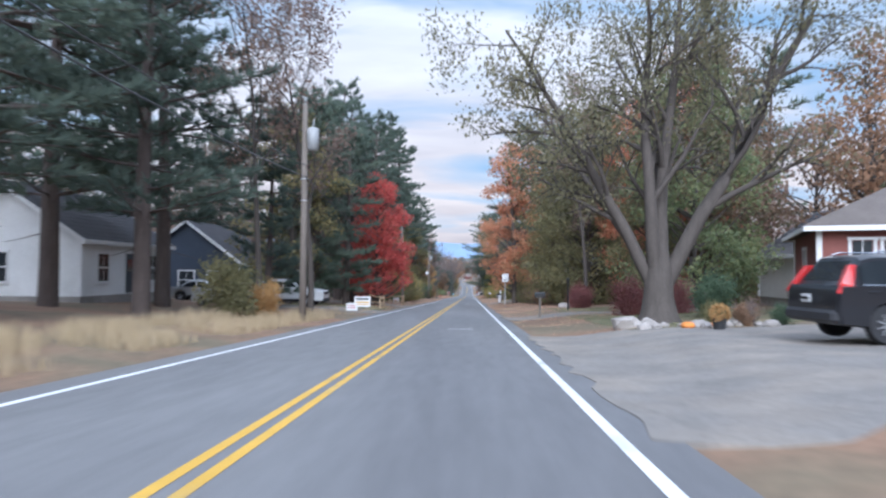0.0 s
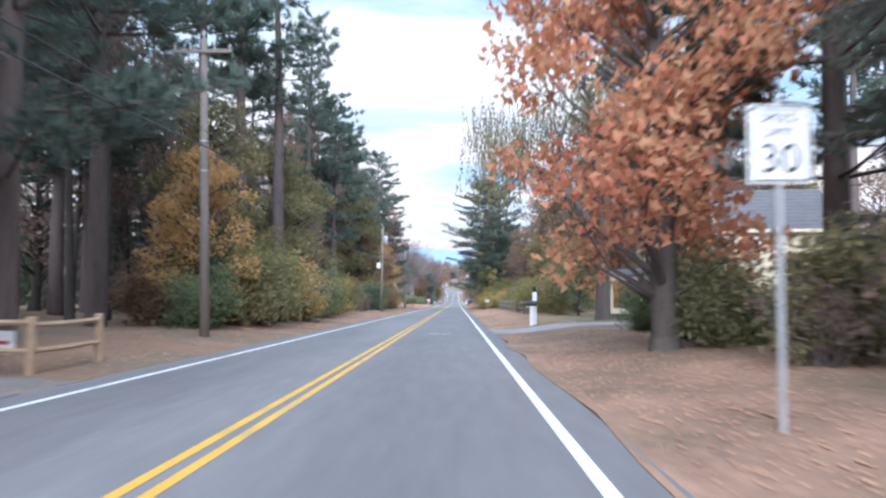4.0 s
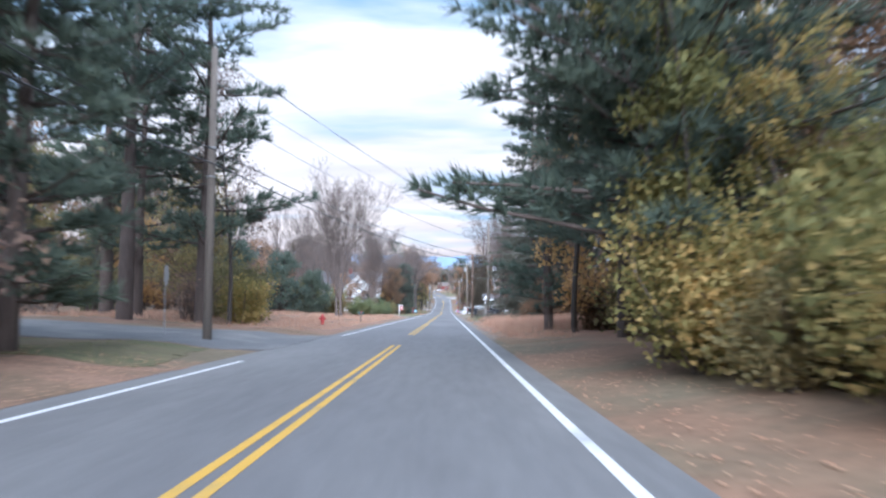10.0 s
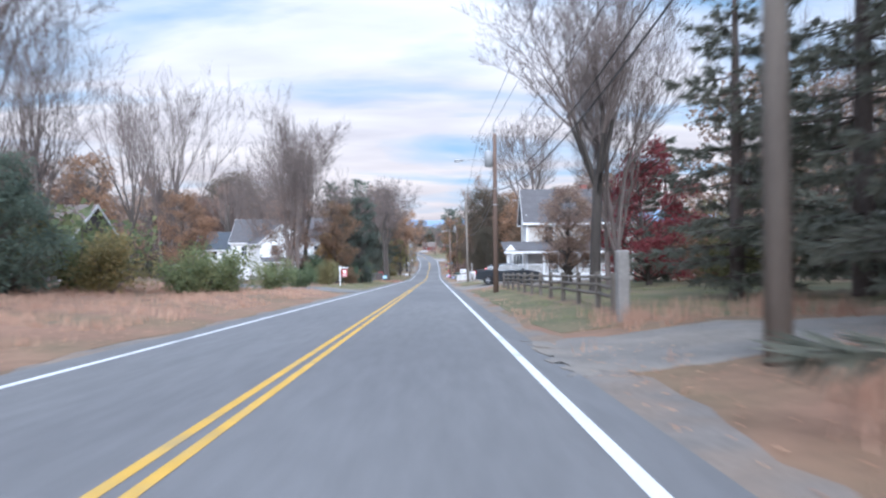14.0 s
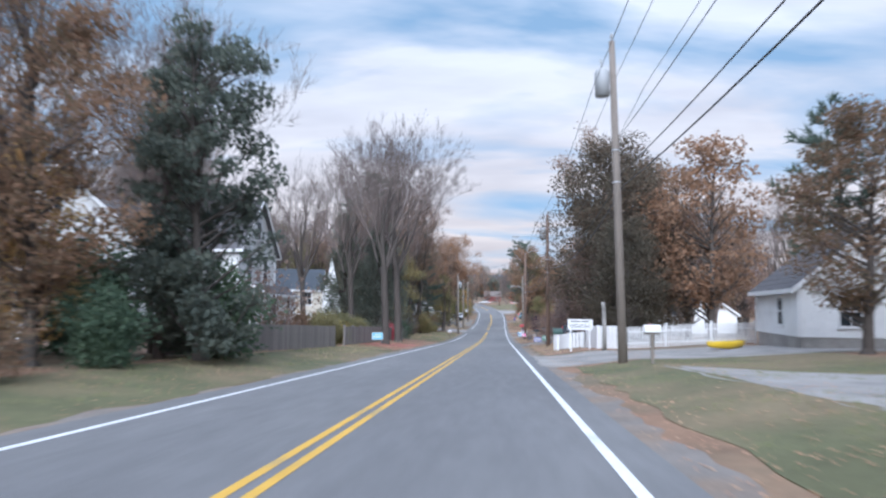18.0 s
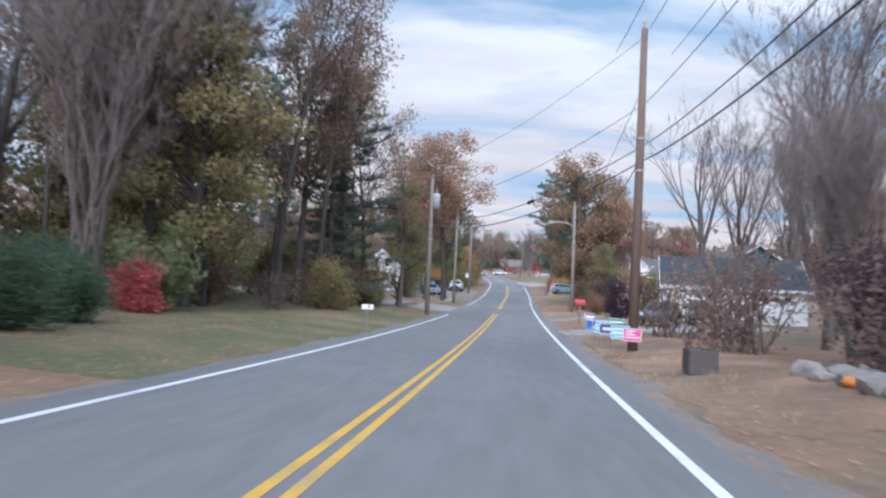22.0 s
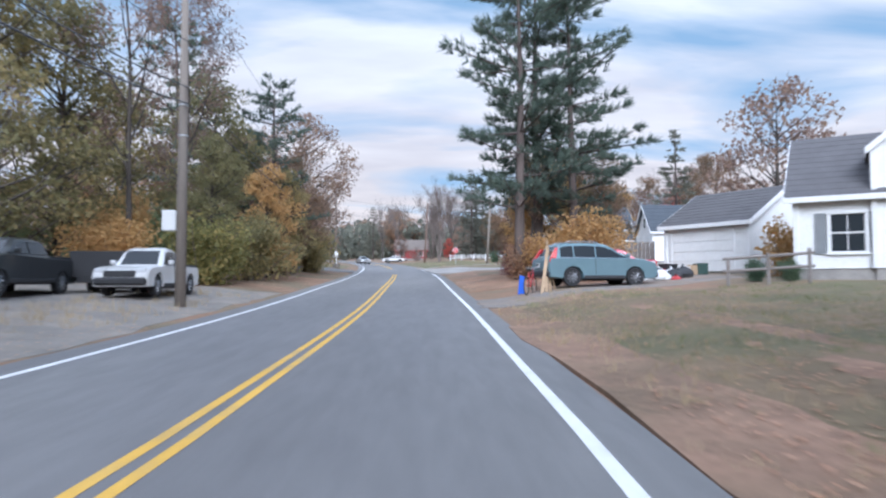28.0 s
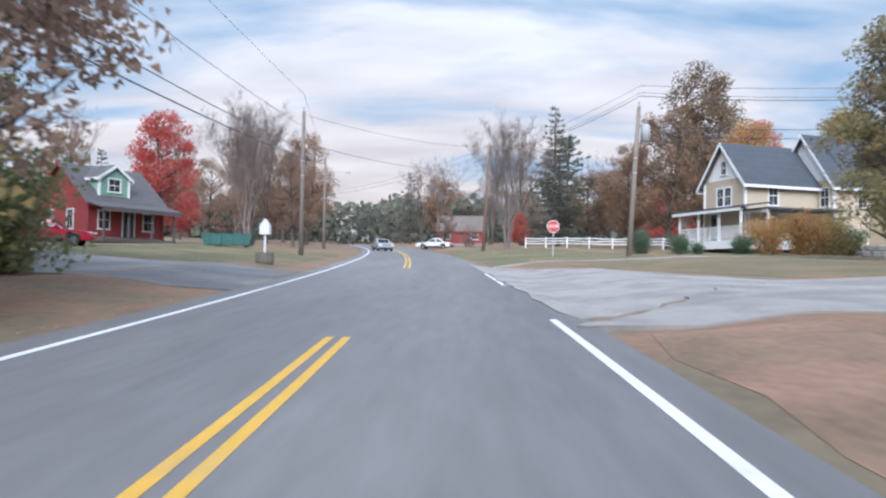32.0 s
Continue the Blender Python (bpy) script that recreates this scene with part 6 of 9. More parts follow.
    def garage_door(self, at, u, z, w, h, lights=0):
        fr = MB()
        for du, dz, sw, sh in ((0, h + 0.07, w + 0.28, 0.14), (-w / 2 - 0.07, h / 2, 0.14, h), (w / 2 + 0.07, h / 2, 0.14, h)):
            fr.box((u + du, at - 0.04, z + dz), (sw, 0.06, sh), 0, 0.01)
        door = part("garage_door", fr, WHITE, self.ob)
        for k in range(4):
            part("panel", MB().box((u, at - 0.032, z + h * (k + 0.5) / 4), (w, 0.03, h / 4 - 0.02), 0, 0.008), WHITE_SIDING, door)
        for k in range(lights):
            part("pane", MB().box((u - w / 2 + w * (k + 0.5) / lights, at - 0.052, z + h * 0.84), (w / lights * 0.6, 0.012, h * 0.13)), GLASS, door)
        return self

    def porch(self, x0, x1, y0, y1, z0, h, posts, roofm, rail=True, trim=None, deckz=0.5, slope=0.5):
        """A porch between x0..x1, y0 (outer edge) .. y1 (wall)."""
        ob, trim = self.ob, trim or WHITE
        part("porch_deck", MB().box(((x0 + x1) / 2, (y0 + y1) / 2, z0 + deckz / 2), (x1 - x0, y1 - y0, deckz), 0, 0.02), trim, ob)
        for k in range(posts):
            px_ = x0 + 0.15 + (x1 - x0 - 0.3) * k / max(1, posts - 1)
            p = part("porch_post", MB().box((px_, y0 + 0.15, z0 + (deckz + h) / 2), (0.15, 0.15, h - deckz), 0, 0.02), trim, ob)
            part("capital", MB().box((px_, y0 + 0.15, z0 + h - 0.1), (0.24, 0.24, 0.12), 0, 0.02), trim, p)
        r = MB()
        a, b = z0 + h, z0 + h + slope
        r.add([(x0 - 0.3, y0 - 0.3, a), (x1 + 0.3, y0 - 0.3, a), (x1 + 0.3, y1 + 0.02, b), (x0 - 0.3, y1 + 0.02, b), (x0 - 0.3, y0 - 0.3, a + 0.12), (x1 + 0.3, y0 - 0.3, a + 0.12), (x1 + 0.3, y1 + 0.02, b + 0.12), (x0 - 0.3, y1 + 0.02, b + 0.12)],
              [(0, 1, 2, 3), (4, 5, 6, 7), (0, 1, 5, 4), (1, 2, 6, 5), (2, 3, 7, 6), (3, 0, 4, 7)])
        part("porch_roof", r, roofm, ob)
        part("porch_fascia", MB().box(((x0 + x1) / 2, y0 - 0.25, a - 0.08), (x1 - x0 + 0.5, 0.06, 0.26), 0, 0.01), trim, ob)
        if rail:
            rl = part("porch_rail", MB().box(((x0 + x1) / 2, y0 + 0.15, z0 + deckz + 0.92), (x1 - x0 - 0.3, 0.07, 0.06), 0, 0.01), trim, ob)
            part("bottom_rail", MB().box(((x0 + x1) / 2, y0 + 0.15, z0 + deckz + 0.12), (x1 - x0 - 0.3, 0.05, 0.05)), trim, rl)
            n = int((x1 - x0) / 0.16)
            me = MB().box((0, 0, 0), (0.04, 0.04, 0.78)).mesh("baluster", trim)
            for k in range(1, n):
                bl = part("baluster", me, trim, rl)
                bl.location = (x0 + (x1 - x0) * k / n, y0 + 0.15, z0 + deckz + 0.5)
        return self

    def chimney(self, x, y, z0, z1, w=0.7, material=None):
        c = part("chimney", MB().box((x, y, (z0 + z1) / 2), (w, w, z1 - z0), 0, 0.02), material or BRICK, self.ob)
        part("cap", MB().box((x, y, z1 + 0.05), (w + 0.15, w + 0.15, 0.1), 0, 0.02), CONCRETE, c)
        return self


# ---- vehicles ----
def arch(cx, r, z0, n=7):
    """Points of a wheel arch, front to back, above z0."""
    a0 = math.asin(min(1, max(-1, (z0 - 0.36) / r)))
    return [(cx + r * math.cos(t), 0.36 + r * math.sin(t)) for t in [a0 + (math.pi - 2 * a0) * k / (n - 1) for k in range(n)]]


KINDS = {
    "suv": dict(L=4.53, W=1.84, wb=1.31, r=0.36, hood=1.08, belt=1.08, nose=0.92, cab=(-2.18, 1.28), roof=(-1.72, 0.22), H=1.68, tail=1.08, wins=((0.12, 0.27), (0.285, 0.53), (0.545, 0.9))),
    "van": dict(L=4.6, W=1.85, wb=1.45, r=0.34, hood=1.0, belt=1.05, nose=0.8, cab=(-2.2, 1.4), roof=(-1.9, 0.35), H=1.68, tail=1.05, wins=((0.05, 0.3), (0.34, 0.62), (0.66, 0.9))),
    "sedan": dict(L=4.5, W=1.75, wb=1.32, r=0.32, hood=0.86, belt=0.90, nose=0.70, cab=(-1.55, 0.95), roof=(-0.85, 0.2), H=1.42, tail=0.92, wins=((0.08, 0.46), (0.51, 0.9))),
    "pickup": dict(L=5.8, W=2.0, wb=1.84, r=0.41, hood=1.26, belt=1.28, nose=1.04, cab=(-1.0, 1.5), roof=(-0.82, 0.75), H=1.82, tail=1.22, wins=((0.06, 0.46), (0.49, 0.93))),
    "small_pickup": dict(L=4.8, W=1.72, wb=1.5, r=0.35, hood=0.98, belt=1.0, nose=0.82, cab=(-0.55, 1.05), roof=(-0.4, 0.5), H=1.62, tail=1.0, wins=((0.08, 0.4), (0.46, 0.92))),
}


def soften(ob, angle=34):
    """Rounds the shading of gentle edges and keeps the sharp ones."""
    me = ob.data
    me.polygons.foreach_set("use_smooth", [True] * len(me.polygons))
    me.set_sharp_from_angle(angle=radians(angle))


def car(name, x, y, rz, kind, pnt, label, z=None, cap=False, open_bed=False, category="car"):
    """A vehicle, its nose along +x in its own frame, standing on its wheels."""
    k = KINDS[kind]
    L, W, wb, r = k["L"] / 2, k["W"] / 2, k["wb"], k["r"]
    bz = 0.30 if kind not in ("pickup",) else 0.42
    ob = thing(name, x, y, z, rz, label, category)
    side = [(-L + 0.06, bz + 0.05), (-L, 0.62), (-L + 0.02, k["tail"] - 0.12), (-L + 0.08, k["tail"])]
    side += [(k["cab"][0], k["tail"]), (k["cab"][1] - 0.1, k["belt"]), (k["cab"][1] + 0.15, k["hood"]), (L - 0.45, k["nose"] + 0.1), (L - 0.1, k["nose"]), (L, k["nose"] - 0.16), (L, 0.5), (L - 0.08, bz)]
    side += arch(wb, r + 0.07, bz) + arch(-wb, r + 0.07, bz)
    n = len(side)
    mx, mz = 0, 0.7
    ins = [(mx + (px_ - mx) * 0.975, mz + (pz - mz) * 0.93) for px_, pz in side]
    b = MB()
    b.add([(p[0], -W, p[1]) for p in ins] + [(p[0], -W + 0.07, p[1]) for p in side] + [(p[0], W - 0.07, p[1]) for p in side] + [(p[0], W, p[1]) for p in ins],
          [tuple(range(n)), tuple(range(3 * n, 4 * n))] + [(j * n + i, j * n + (i + 1) % n, (j + 1) * n + (i + 1) % n, (j + 1) * n + i) for j in range(3) for i in range(n)])
    body = part("body", b, pnt, ob)
    if kind.endswith("pickup") and not cap:
        part("bed_floor", MB().box(((-L + k["cab"][0]) / 2, 0, k["tail"] + 0.004), (k["cab"][0] + L - 0.24, k["W"] - 0.34, 0.02), 0, 0.004), BLACKP, body)
        for s in (-1, 1):
            part("bed_rail", MB().box(((-L + k["cab"][0]) / 2, s * (W - 0.12), k["tail"] + 0.03), (k["cab"][0] + L - 0.1, 0.1, 0.07), 0, 0.02), BLACKP, body)
    soften(body)
    zb, zr = k["belt"], k["H"]
    a0, a1 = k["cab"]
    r0, r1 = k["roof"]
    tops = [(a0, zb - 0.06), ((a0 + r0) / 2, (zb + zr) / 2 - 0.065), (r0, zr - 0.07), (r0 + 0.22, zr - 0.02), ((r0 + r1) / 2, zr), (r1 - 0.3, zr - 0.02), (r1, zr - 0.08), ((a1 + r1) / 2, (zb + zr) / 2 - 0.07), (a1, zb - 0.06)]

    def top(x):
        for (xa, za), (xb, zb_) in zip(tops, tops[1:]):
            if xa <= x <= xb:
                return za + (zb_ - za) * (x - xa) / max(1e-6, xb - xa)
        return zb - 0.06

    def half(z):
        return W - 0.06 - 0.17 * max(0.0, (z - zb) / (zr - zb))
    cab = MB()
    for xs, zt in tops:
        w_, zs = half(zt), max(zb - 0.06, zt - 0.07)
        cab.v += [(xs, -half(zb), zb - 0.06), (xs, -w_, zs), (xs, -w_ + 0.15, zt), (xs, w_ - 0.15, zt), (xs, w_, zs), (xs, half(zb), zb - 0.06)]
    for i in range(len(tops) - 1):
        for j in range(5):
            cab.f.append((i * 6 + j, i * 6 + j + 1, i * 6 + 7 + j, i * 6 + 6 + j))
    cabin = part("cabin", cab, pnt, ob)
    soften(cabin)
    lo = [(a0, -W + 0.05), (a1, -W + 0.09), (a1, W - 0.09), (a0, W - 0.05)]
    hi = [(r0, -W + 0.2), (r1, -W + 0.22), (r1, W - 0.22), (r0, W - 0.2)]
    L3 = [Vector((p[0], p[1], zb - 0.06)) for p in lo]
    H3 = [Vector((p[0], p[1], zr - 0.07)) for p in hi]

    def pane(nm, A, B, C, D, s0, s1, t0, t1):
        pts = []
        for s, t in ((s0, t0), (s1, t0), (s1, t1), (s0, t1)):
            pts.append(A.lerp(B, s).lerp(D.lerp(C, s), t))
        nn = (pts[1] - pts[0]).cross(pts[3] - pts[0]).normalized()
        cc = sum(pts, Vector()) / 4
        if nn.dot(cc - Vector((0, 0, 1.2))) < 0:
            nn = -nn
        q = [p + nn * 0.008 for p in pts]
        part(nm, MB().add(q + [p - nn * 0.01 for p in pts], [(0, 1, 2, 3), (0, 1, 5, 4), (1, 2, 6, 5), (2, 3, 7, 6), (3, 0, 4, 7)]), CARGLASS, cabin)
    for s0, s1 in k["wins"]:
        for sd in (-1, 1):
            g_ = MB()
            xs = [a0 + (a1 - a0) * (s0 + (s1 - s0) * q / 6) for q in range(7)]
            ups = [max(zb + 0.05, top(v) - 0.13) for v in xs]
            ring = [(v, zb + 0.03) for v in xs] + [(v, u_) for v, u_ in reversed(list(zip(xs, ups)))]
            n_ = len(ring)
            g_.add([(v, sd * (half(z_) + 0.012), z_) for v, z_ in ring] + [(v, sd * (half(z_) - 0.01), z_) for v, z_ in ring], [tuple(range(n_))] + [(i, (i + 1) % n_, n_ + (i + 1) % n_, n_ + i) for i in range(n_)])
            part("side_window", g_, CARGLASS, cabin)
    if kind in ("suv", "van"):
        for sd in (-1, 1):
            part("window_trim", MB().tube([(a0 + (a1 - a0) * q / 8, sd * (half(zb) + 0.006), zb + 0.005) for q in range(1, 8)], 0.012, 5), CHROME, cabin)
            part("roof_rail", MB().tube([(r0 + 0.25, sd * (half(zr) - 0.08), zr - 0.01), (r0 + 0.4, sd * (half(zr) - 0.08), zr + 0.04), (r1 - 0.5, sd * (half(zr) - 0.08), zr + 0.04), (r1 - 0.35, sd * (half(zr) - 0.08), zr - 0.01)], 0.015, 5), CHROME, cabin)
    pane("windshield", L3[1], L3[2], H3[2], H3[1], 0.1, 0.9, 0.14, 0.9)
    pane("rear_window", L3[0], L3[3], H3[3], H3[0], 0.13, 0.87, 0.25, 0.88)
    if cap:
        cp = MB()
        zc = k["H"] - 0.14
        a, c = -L + 0.06, k["cab"][0] - 0.03
        cp.add([(a, -W + 0.06, k["tail"] - 0.02), (c, -W + 0.06, k["tail"] - 0.02), (c, W - 0.06, k["tail"] - 0.02), (a, W - 0.06, k["tail"] - 0.02), (a + 0.08, -W + 0.2, zc), (c, -W + 0.2, zc), (c, W - 0.2, zc), (a + 0.08, W - 0.2, zc)],
               [(4, 5, 6, 7), (0, 1, 5, 4), (1, 2, 6, 5), (2, 3, 7, 6), (3, 0, 4, 7)])
        shell = part("bed_cap", cp, pnt, ob)
        for s in (-1, 1):
            part("cap_window", MB().box(((a + c) / 2, s * (W - 0.115), (k["tail"] + zc) / 2 + 0.04), ((c - a) * 0.8, 0.03, (zc - k["tail"]) * 0.5), 0, 0.01), CARGLASS, shell)
    for sx in (-wb, wb):
        for sy in (-1, 1):
            yw = sy * (W - 0.13)
            ty = MB().lathe([(r * 0.62, -0.1), (r * 0.93, -0.11), (r, -0.08), (r, 0.08), (r * 0.93, 0.11), (r * 0.62, 0.1)], 18, (sx, yw, r), "y")
            wheel = part("wheel", ty, TYRE, ob, smoothed=False)
            rm = MB().lathe([(r * 0.64, -0.09), (r * 0.64, 0.09)], 16, (sx, yw, r), "y")
            part("rim", MB().lathe([(0.05, -0.1), (r * 0.2, -0.105), (r * 0.25, -0.07), (r * 0.56, -0.075), (r * 0.63, -0.1), (r * 0.63, 0.1), (r * 0.56, 0.075), (r * 0.25, 0.07), (r * 0.2, 0.105), (0.05, 0.1)], 16, (sx, yw, r), "y"), RIM, wheel)
            sp = MB()
            for q in range(9):
                t = 2 * math.pi * q / 9
                sp.tube([(sx + 0.06 * math.cos(t), yw + sy * 0.09, r + 0.06 * math.sin(t)), (sx + r * 0.6 * math.cos(t), yw + sy * 0.095, r + r * 0.6 * math.sin(t))], 0.02, 5)
            part("spoke_ring", sp, RIM, wheel)
    for s in (-1, 1):
        if kind in ("suv", "van"):
            out = [(-L + 0.0, 0.94), (-L + 0.34, 0.9), (-L + 0.3, 1.08), (-L + 0.42, 1.46), (-L + 0.31, 1.46), (-L + 0.1, 1.12)]
            tl = [(px_, s * (half(pz) + 0.02 if pz > zb else W - 0.005), pz) for px_, pz in out]
            part("tail_light", MB().add(tl + [(p[0] + 0.03, p[1] - s * 0.14, p[2]) for p in tl], [tuple(range(6)), tuple(range(6, 12))] + [(i, (i + 1) % 6, 6 + (i + 1) % 6, 6 + i) for i in range(6)]), LIGHTRED, ob)
        else:
            part("tail_light", MB().box((-L + 0.03, s * (W - 0.12), k["tail"] - 0.2), (0.08, 0.16, 0.3), 0, 0.02), LIGHTRED, ob)
        part("headlight", MB().box((L - 0.14, s * (W - 0.24), k["nose"] - 0.02), (0.2, 0.34, 0.15), 0, 0.03), LIGHTCLR, ob)
        part("mirror", MB().box((k["cab"][1] - 0.35, s * (W + 0.09), zb + 0.1), (0.12, 0.18, 0.15), 0, 0.03), pnt, ob)
        for s0, _ in k["wins"][:2]:
            xh = a0 + (a1 - a0) * (s0 + 0.05)
            part("door_handle", MB().box((xh, s * (W + 0.012), zb - 0.12), (0.18, 0.03, 0.035), 0, 0.008), pnt, ob)
        part("door_seam", MB().box((a0 + (a1 - a0) * (k["wins"][-1][0] - 0.02), s * (W + 0.001), 0.74), (0.015, 0.008, 0.6)), BLACKP, ob)
        part("sill_trim", MB().box((0, s * (W - 0.015), bz + 0.06), (2 * wb - 2 * r - 0.2, 0.05, 0.13), 0, 0.015), BLACKP, ob)
    part("front_bumper", MB().box((L - 0.05, 0, 0.47), (0.22, 2 * W - 0.1, 0.24), 0, 0.06), BLACKP if kind != "sedan" else pnt, ob)
    part("rear_bumper", MB().box((-L + 0.04, 0, 0.5), (0.22, 2 * W - 0.1, 0.24), 0, 0.06), CHROME if kind == "pickup" else BLACKP, ob)
    part("grille", MB().box((L - 0.01, 0, k["nose"] - 0.12), (0.06, 2 * W - 0.75, 0.2), 0, 0.02), BLACKP, ob)
    pl = part("plate", MB().box((-L - 0.08, 0, 0.62 if kind != "suv" else 0.82), (0.02, 0.32, 0.16), 0, 0.005), PLATE, ob)
    part("plate_bar", MB().box((-L - 0.094, 0, 0.62 if kind != "suv" else 0.82), (0.006, 0.24, 0.06)), BLACK, pl)
    part("underside", MB().box((0, 0, bz + 0.02), (2 * wb - 0.5, 2 * W - 0.4, 0.16), 0, 0.03), BLACKP, ob)
    return ob


# ---- roadside things ----
def utility_pole(x, y, h=10.2, lean=0.0, material=None, arm=None, can=False, lamp=0, low=3.0, label="weathered wooden utility pole", rz=0.0, box=0.0):
    """A pole; arm: crossarm length; can: transformer; box: height of a service box; lamp: reach of a street light toward +x or -x."""
    z = gz(x, y)
    ob = thing("utility_pole", x, y, z, rz, label, "utility pole", "utility poles along the road")
    tx = lean * h
    part("shaft", MB().tube([(0, 0, -0.3), (tx * 0.5, 0, h * 0.5), (tx, 0, h)], [0.165, 0.14, 0.105], 12), material or POLEWOOD, ob, smoothed=True)
    part("top_pin", MB().lathe([(0.03, 0), (0.03, 0.12), (0.06, 0.14), (0.06, 0.26), (0.03, 0.3)], 8, (tx, 0, h)), TRANSF, ob)
    if arm:
        a = part("crossarm", MB().box((tx, -0.12, h - 0.45), (arm, 0.1, 0.12), 0, 0.01), POLEWOOD, ob)
        for s in (-0.46, -0.2, 0.2, 0.46):
            part("insulator", MB().lathe([(0.03, 0), (0.05, 0.05), (0.03, 0.09), (0.05, 0.13), (0.02, 0.18)], 8, (tx + s * arm, -0.12, h - 0.39)), TRANSF, a)
    if can:
        part("transformer", MB().lathe([(0.05, -0.52), (0.25, -0.5), (0.26, 0.38), (0.2, 0.46), (0.05, 0.5)], 14, (tx + 0.36 * (1 if can > 0 else -1), 0, h - 1.5)), TRANSF, ob, smoothed=True)
        part("bushing", MB().tube([(tx + 0.36 * (1 if can > 0 else -1), 0, h - 1.0), (tx + 0.4 * (1 if can > 0 else -1), 0, h - 0.65)], 0.03, 6), TRANSF, ob)
    if box:
        bx_ = part("service_box", MB().box((-0.32, -0.1, box), (0.42, 0.24, 0.62), 0, 0.03), SIGNWHITE, ob, "pale service box")
        part("bracket", MB().box((-0.14, -0.05, box), (0.1, 0.06, 0.3), 0, 0.01), GALV, bx_)
    if lamp:
        zl = h * 0.80
        pts = [(tx * 0.8, 0, zl), (lamp * 0.4, 0, zl + 0.3), (lamp * 0.85, 0, zl + 0.38), (lamp, 0, zl + 0.34)]
        la = part("lamp_arm", MB().tube(pts, 0.035, 7), GALV, ob)
        part("lamp_head", MB().box((lamp * 1.13, 0, zl + 0.32), (0.6, 0.24, 0.13), 0, 0.05), TRANSF, la)
        part("lens", MB().box((lamp * 1.16, 0, zl + 0.245), (0.4, 0.18, 0.04), 0, 0.015), LIGHTCLR, la)
    for k in range(2):
        part("band", MB().lathe([(0.155, 0), (0.155, 0.05)], 12, (tx * (0.55 + 0.1 * k), 0, h * (0.55 + 0.1 * k))), GALV, ob)
    return ob


def wires(a, b, specs, label="sagging power lines between poles"):
    """Spans from pole a to pole b (x, y); specs: (height at a, height at b, side offset a, side offset b, sag, radius)."""
    za, zb = gz(*a), gz(*b)
    ob = thing("power_line", (a[0] + b[0]) / 2, (a[1] + b[1]) / 2, 0, 0, label, "power line", "overhead lines")
    ox, oy = (a[0] + b[0]) / 2, (a[1] + b[1]) / 2
    for ha, hb, sa, sb, sag, r in specs:
        pts = []
        for i in range(15):
            t = i / 14
            pts.append((a[0] + sa + (b[0] + sb - a[0] - sa) * t - ox, a[1] + (b[1] - a[1]) * t - oy, za + ha + (zb + hb - za - ha) * t - sag * 4 * t * (1 - t)))
        part("cable" if r > 0.017 else "wire", MB().tube(pts, r, 4, cap=False), WIRE, ob)
    return ob


STD = [(10.3, 10.3, 0, 0, 0.6, 0.011), (9.75, 9.75, -0.9, -0.9, 0.7, 0.011), (9.75, 9.75, 0.9, 0.9, 0.7, 0.011), (8.1, 8.1, 0.12, 0.12, 0.8, 0.014), (6.7, 6.7, 0.12, 0.12, 0.9, 0.02), (6.2, 6.2, 0.12, 0.12, 0.95, 0.026)]


def mailbox(x, y, rz, label, boxm=None, postm=None, h=1.05, arm=True, post=0.1, size=(0.2, 0.5, 0.24)):
    ob = thing("mailbox", x, y, None, rz, label, "mailbox")
    part("post", MB().box((0, 0, h / 2 - 0.15), (post, post, h + 0.3), 0, 0.012), postm or RAILWOOD, ob)
    w, l, t = size
    prof = [(-w / 2, 0), (w / 2, 0), (w / 2, t * 0.55)] + [(w / 2 * math.cos(a), t * 0.55 + t * 0.45 * math.sin(a)) for a in [math.pi * k / 7 for k in range(1, 7)]] + [(-w / 2, t * 0.55)]
    b = MB().prism([(p[0], p[1] + h) for p in prof], -l / 2, l / 2, "y")
    box = part("box", b, boxm or BLACK, ob)
    part("door", MB().prism([(p[0] * 0.96, p[1] * 0.97 + h + 0.004) for p in prof], -l / 2 - 0.015, -l / 2 - 0.002, "y"), boxm or BLACK, box)
    part("flag", MB().box((w / 2 + 0.015, 0.05, h + t * 0.75), (0.012, 0.05, 0.2)), SIGNRED, box)
    if arm:
        part("arm", MB().box((0, 0, h - 0.035), (0.09, l, 0.06), 0, 0.01), postm or RAILWOOD, ob)
    return ob


def yard_sign(x, y, rz, w, h, ground, material, label, bars=(), legs=0.45, edge=None, z=None):
    """A sheet sign on a wire frame; bars: (du, dz, width, height, material) for writing that cannot be read."""
    ob = thing("yard_sign", x, y, z, rz, label, "sign", "roadside yard signs")
    for s in (-1, 1):
        part("leg", MB().tube([(s * w * 0.32, 0, -0.15), (s * w * 0.32, 0, legs + 0.1)], 0.006, 5), GALV, ob)
    panel = part("panel", MB().box((0, -0.01, legs + h / 2), (w, 0.014, h), 0, 0.003), material, ob)
    if edge:
        for du, dz, sw, sh in ((0, h / 2 - 0.015, w - 0.01, 0.02), (0, -h / 2 + 0.015, w - 0.01, 0.02), (-w / 2 + 0.015, 0, 0.02, h - 0.01), (w / 2 - 0.015, 0, 0.02, h - 0.01)):
            part("border", MB().box((du, -0.0195, legs + h / 2 + dz), (sw, 0.004, sh)), edge, panel)
    for du, dz, bw, bh, m in bars:
        part("print_bar", MB().box((du * w, -0.0195, legs + h / 2 + dz * h), (bw * w, 0.004, bh * h)), m, panel)
    return ob


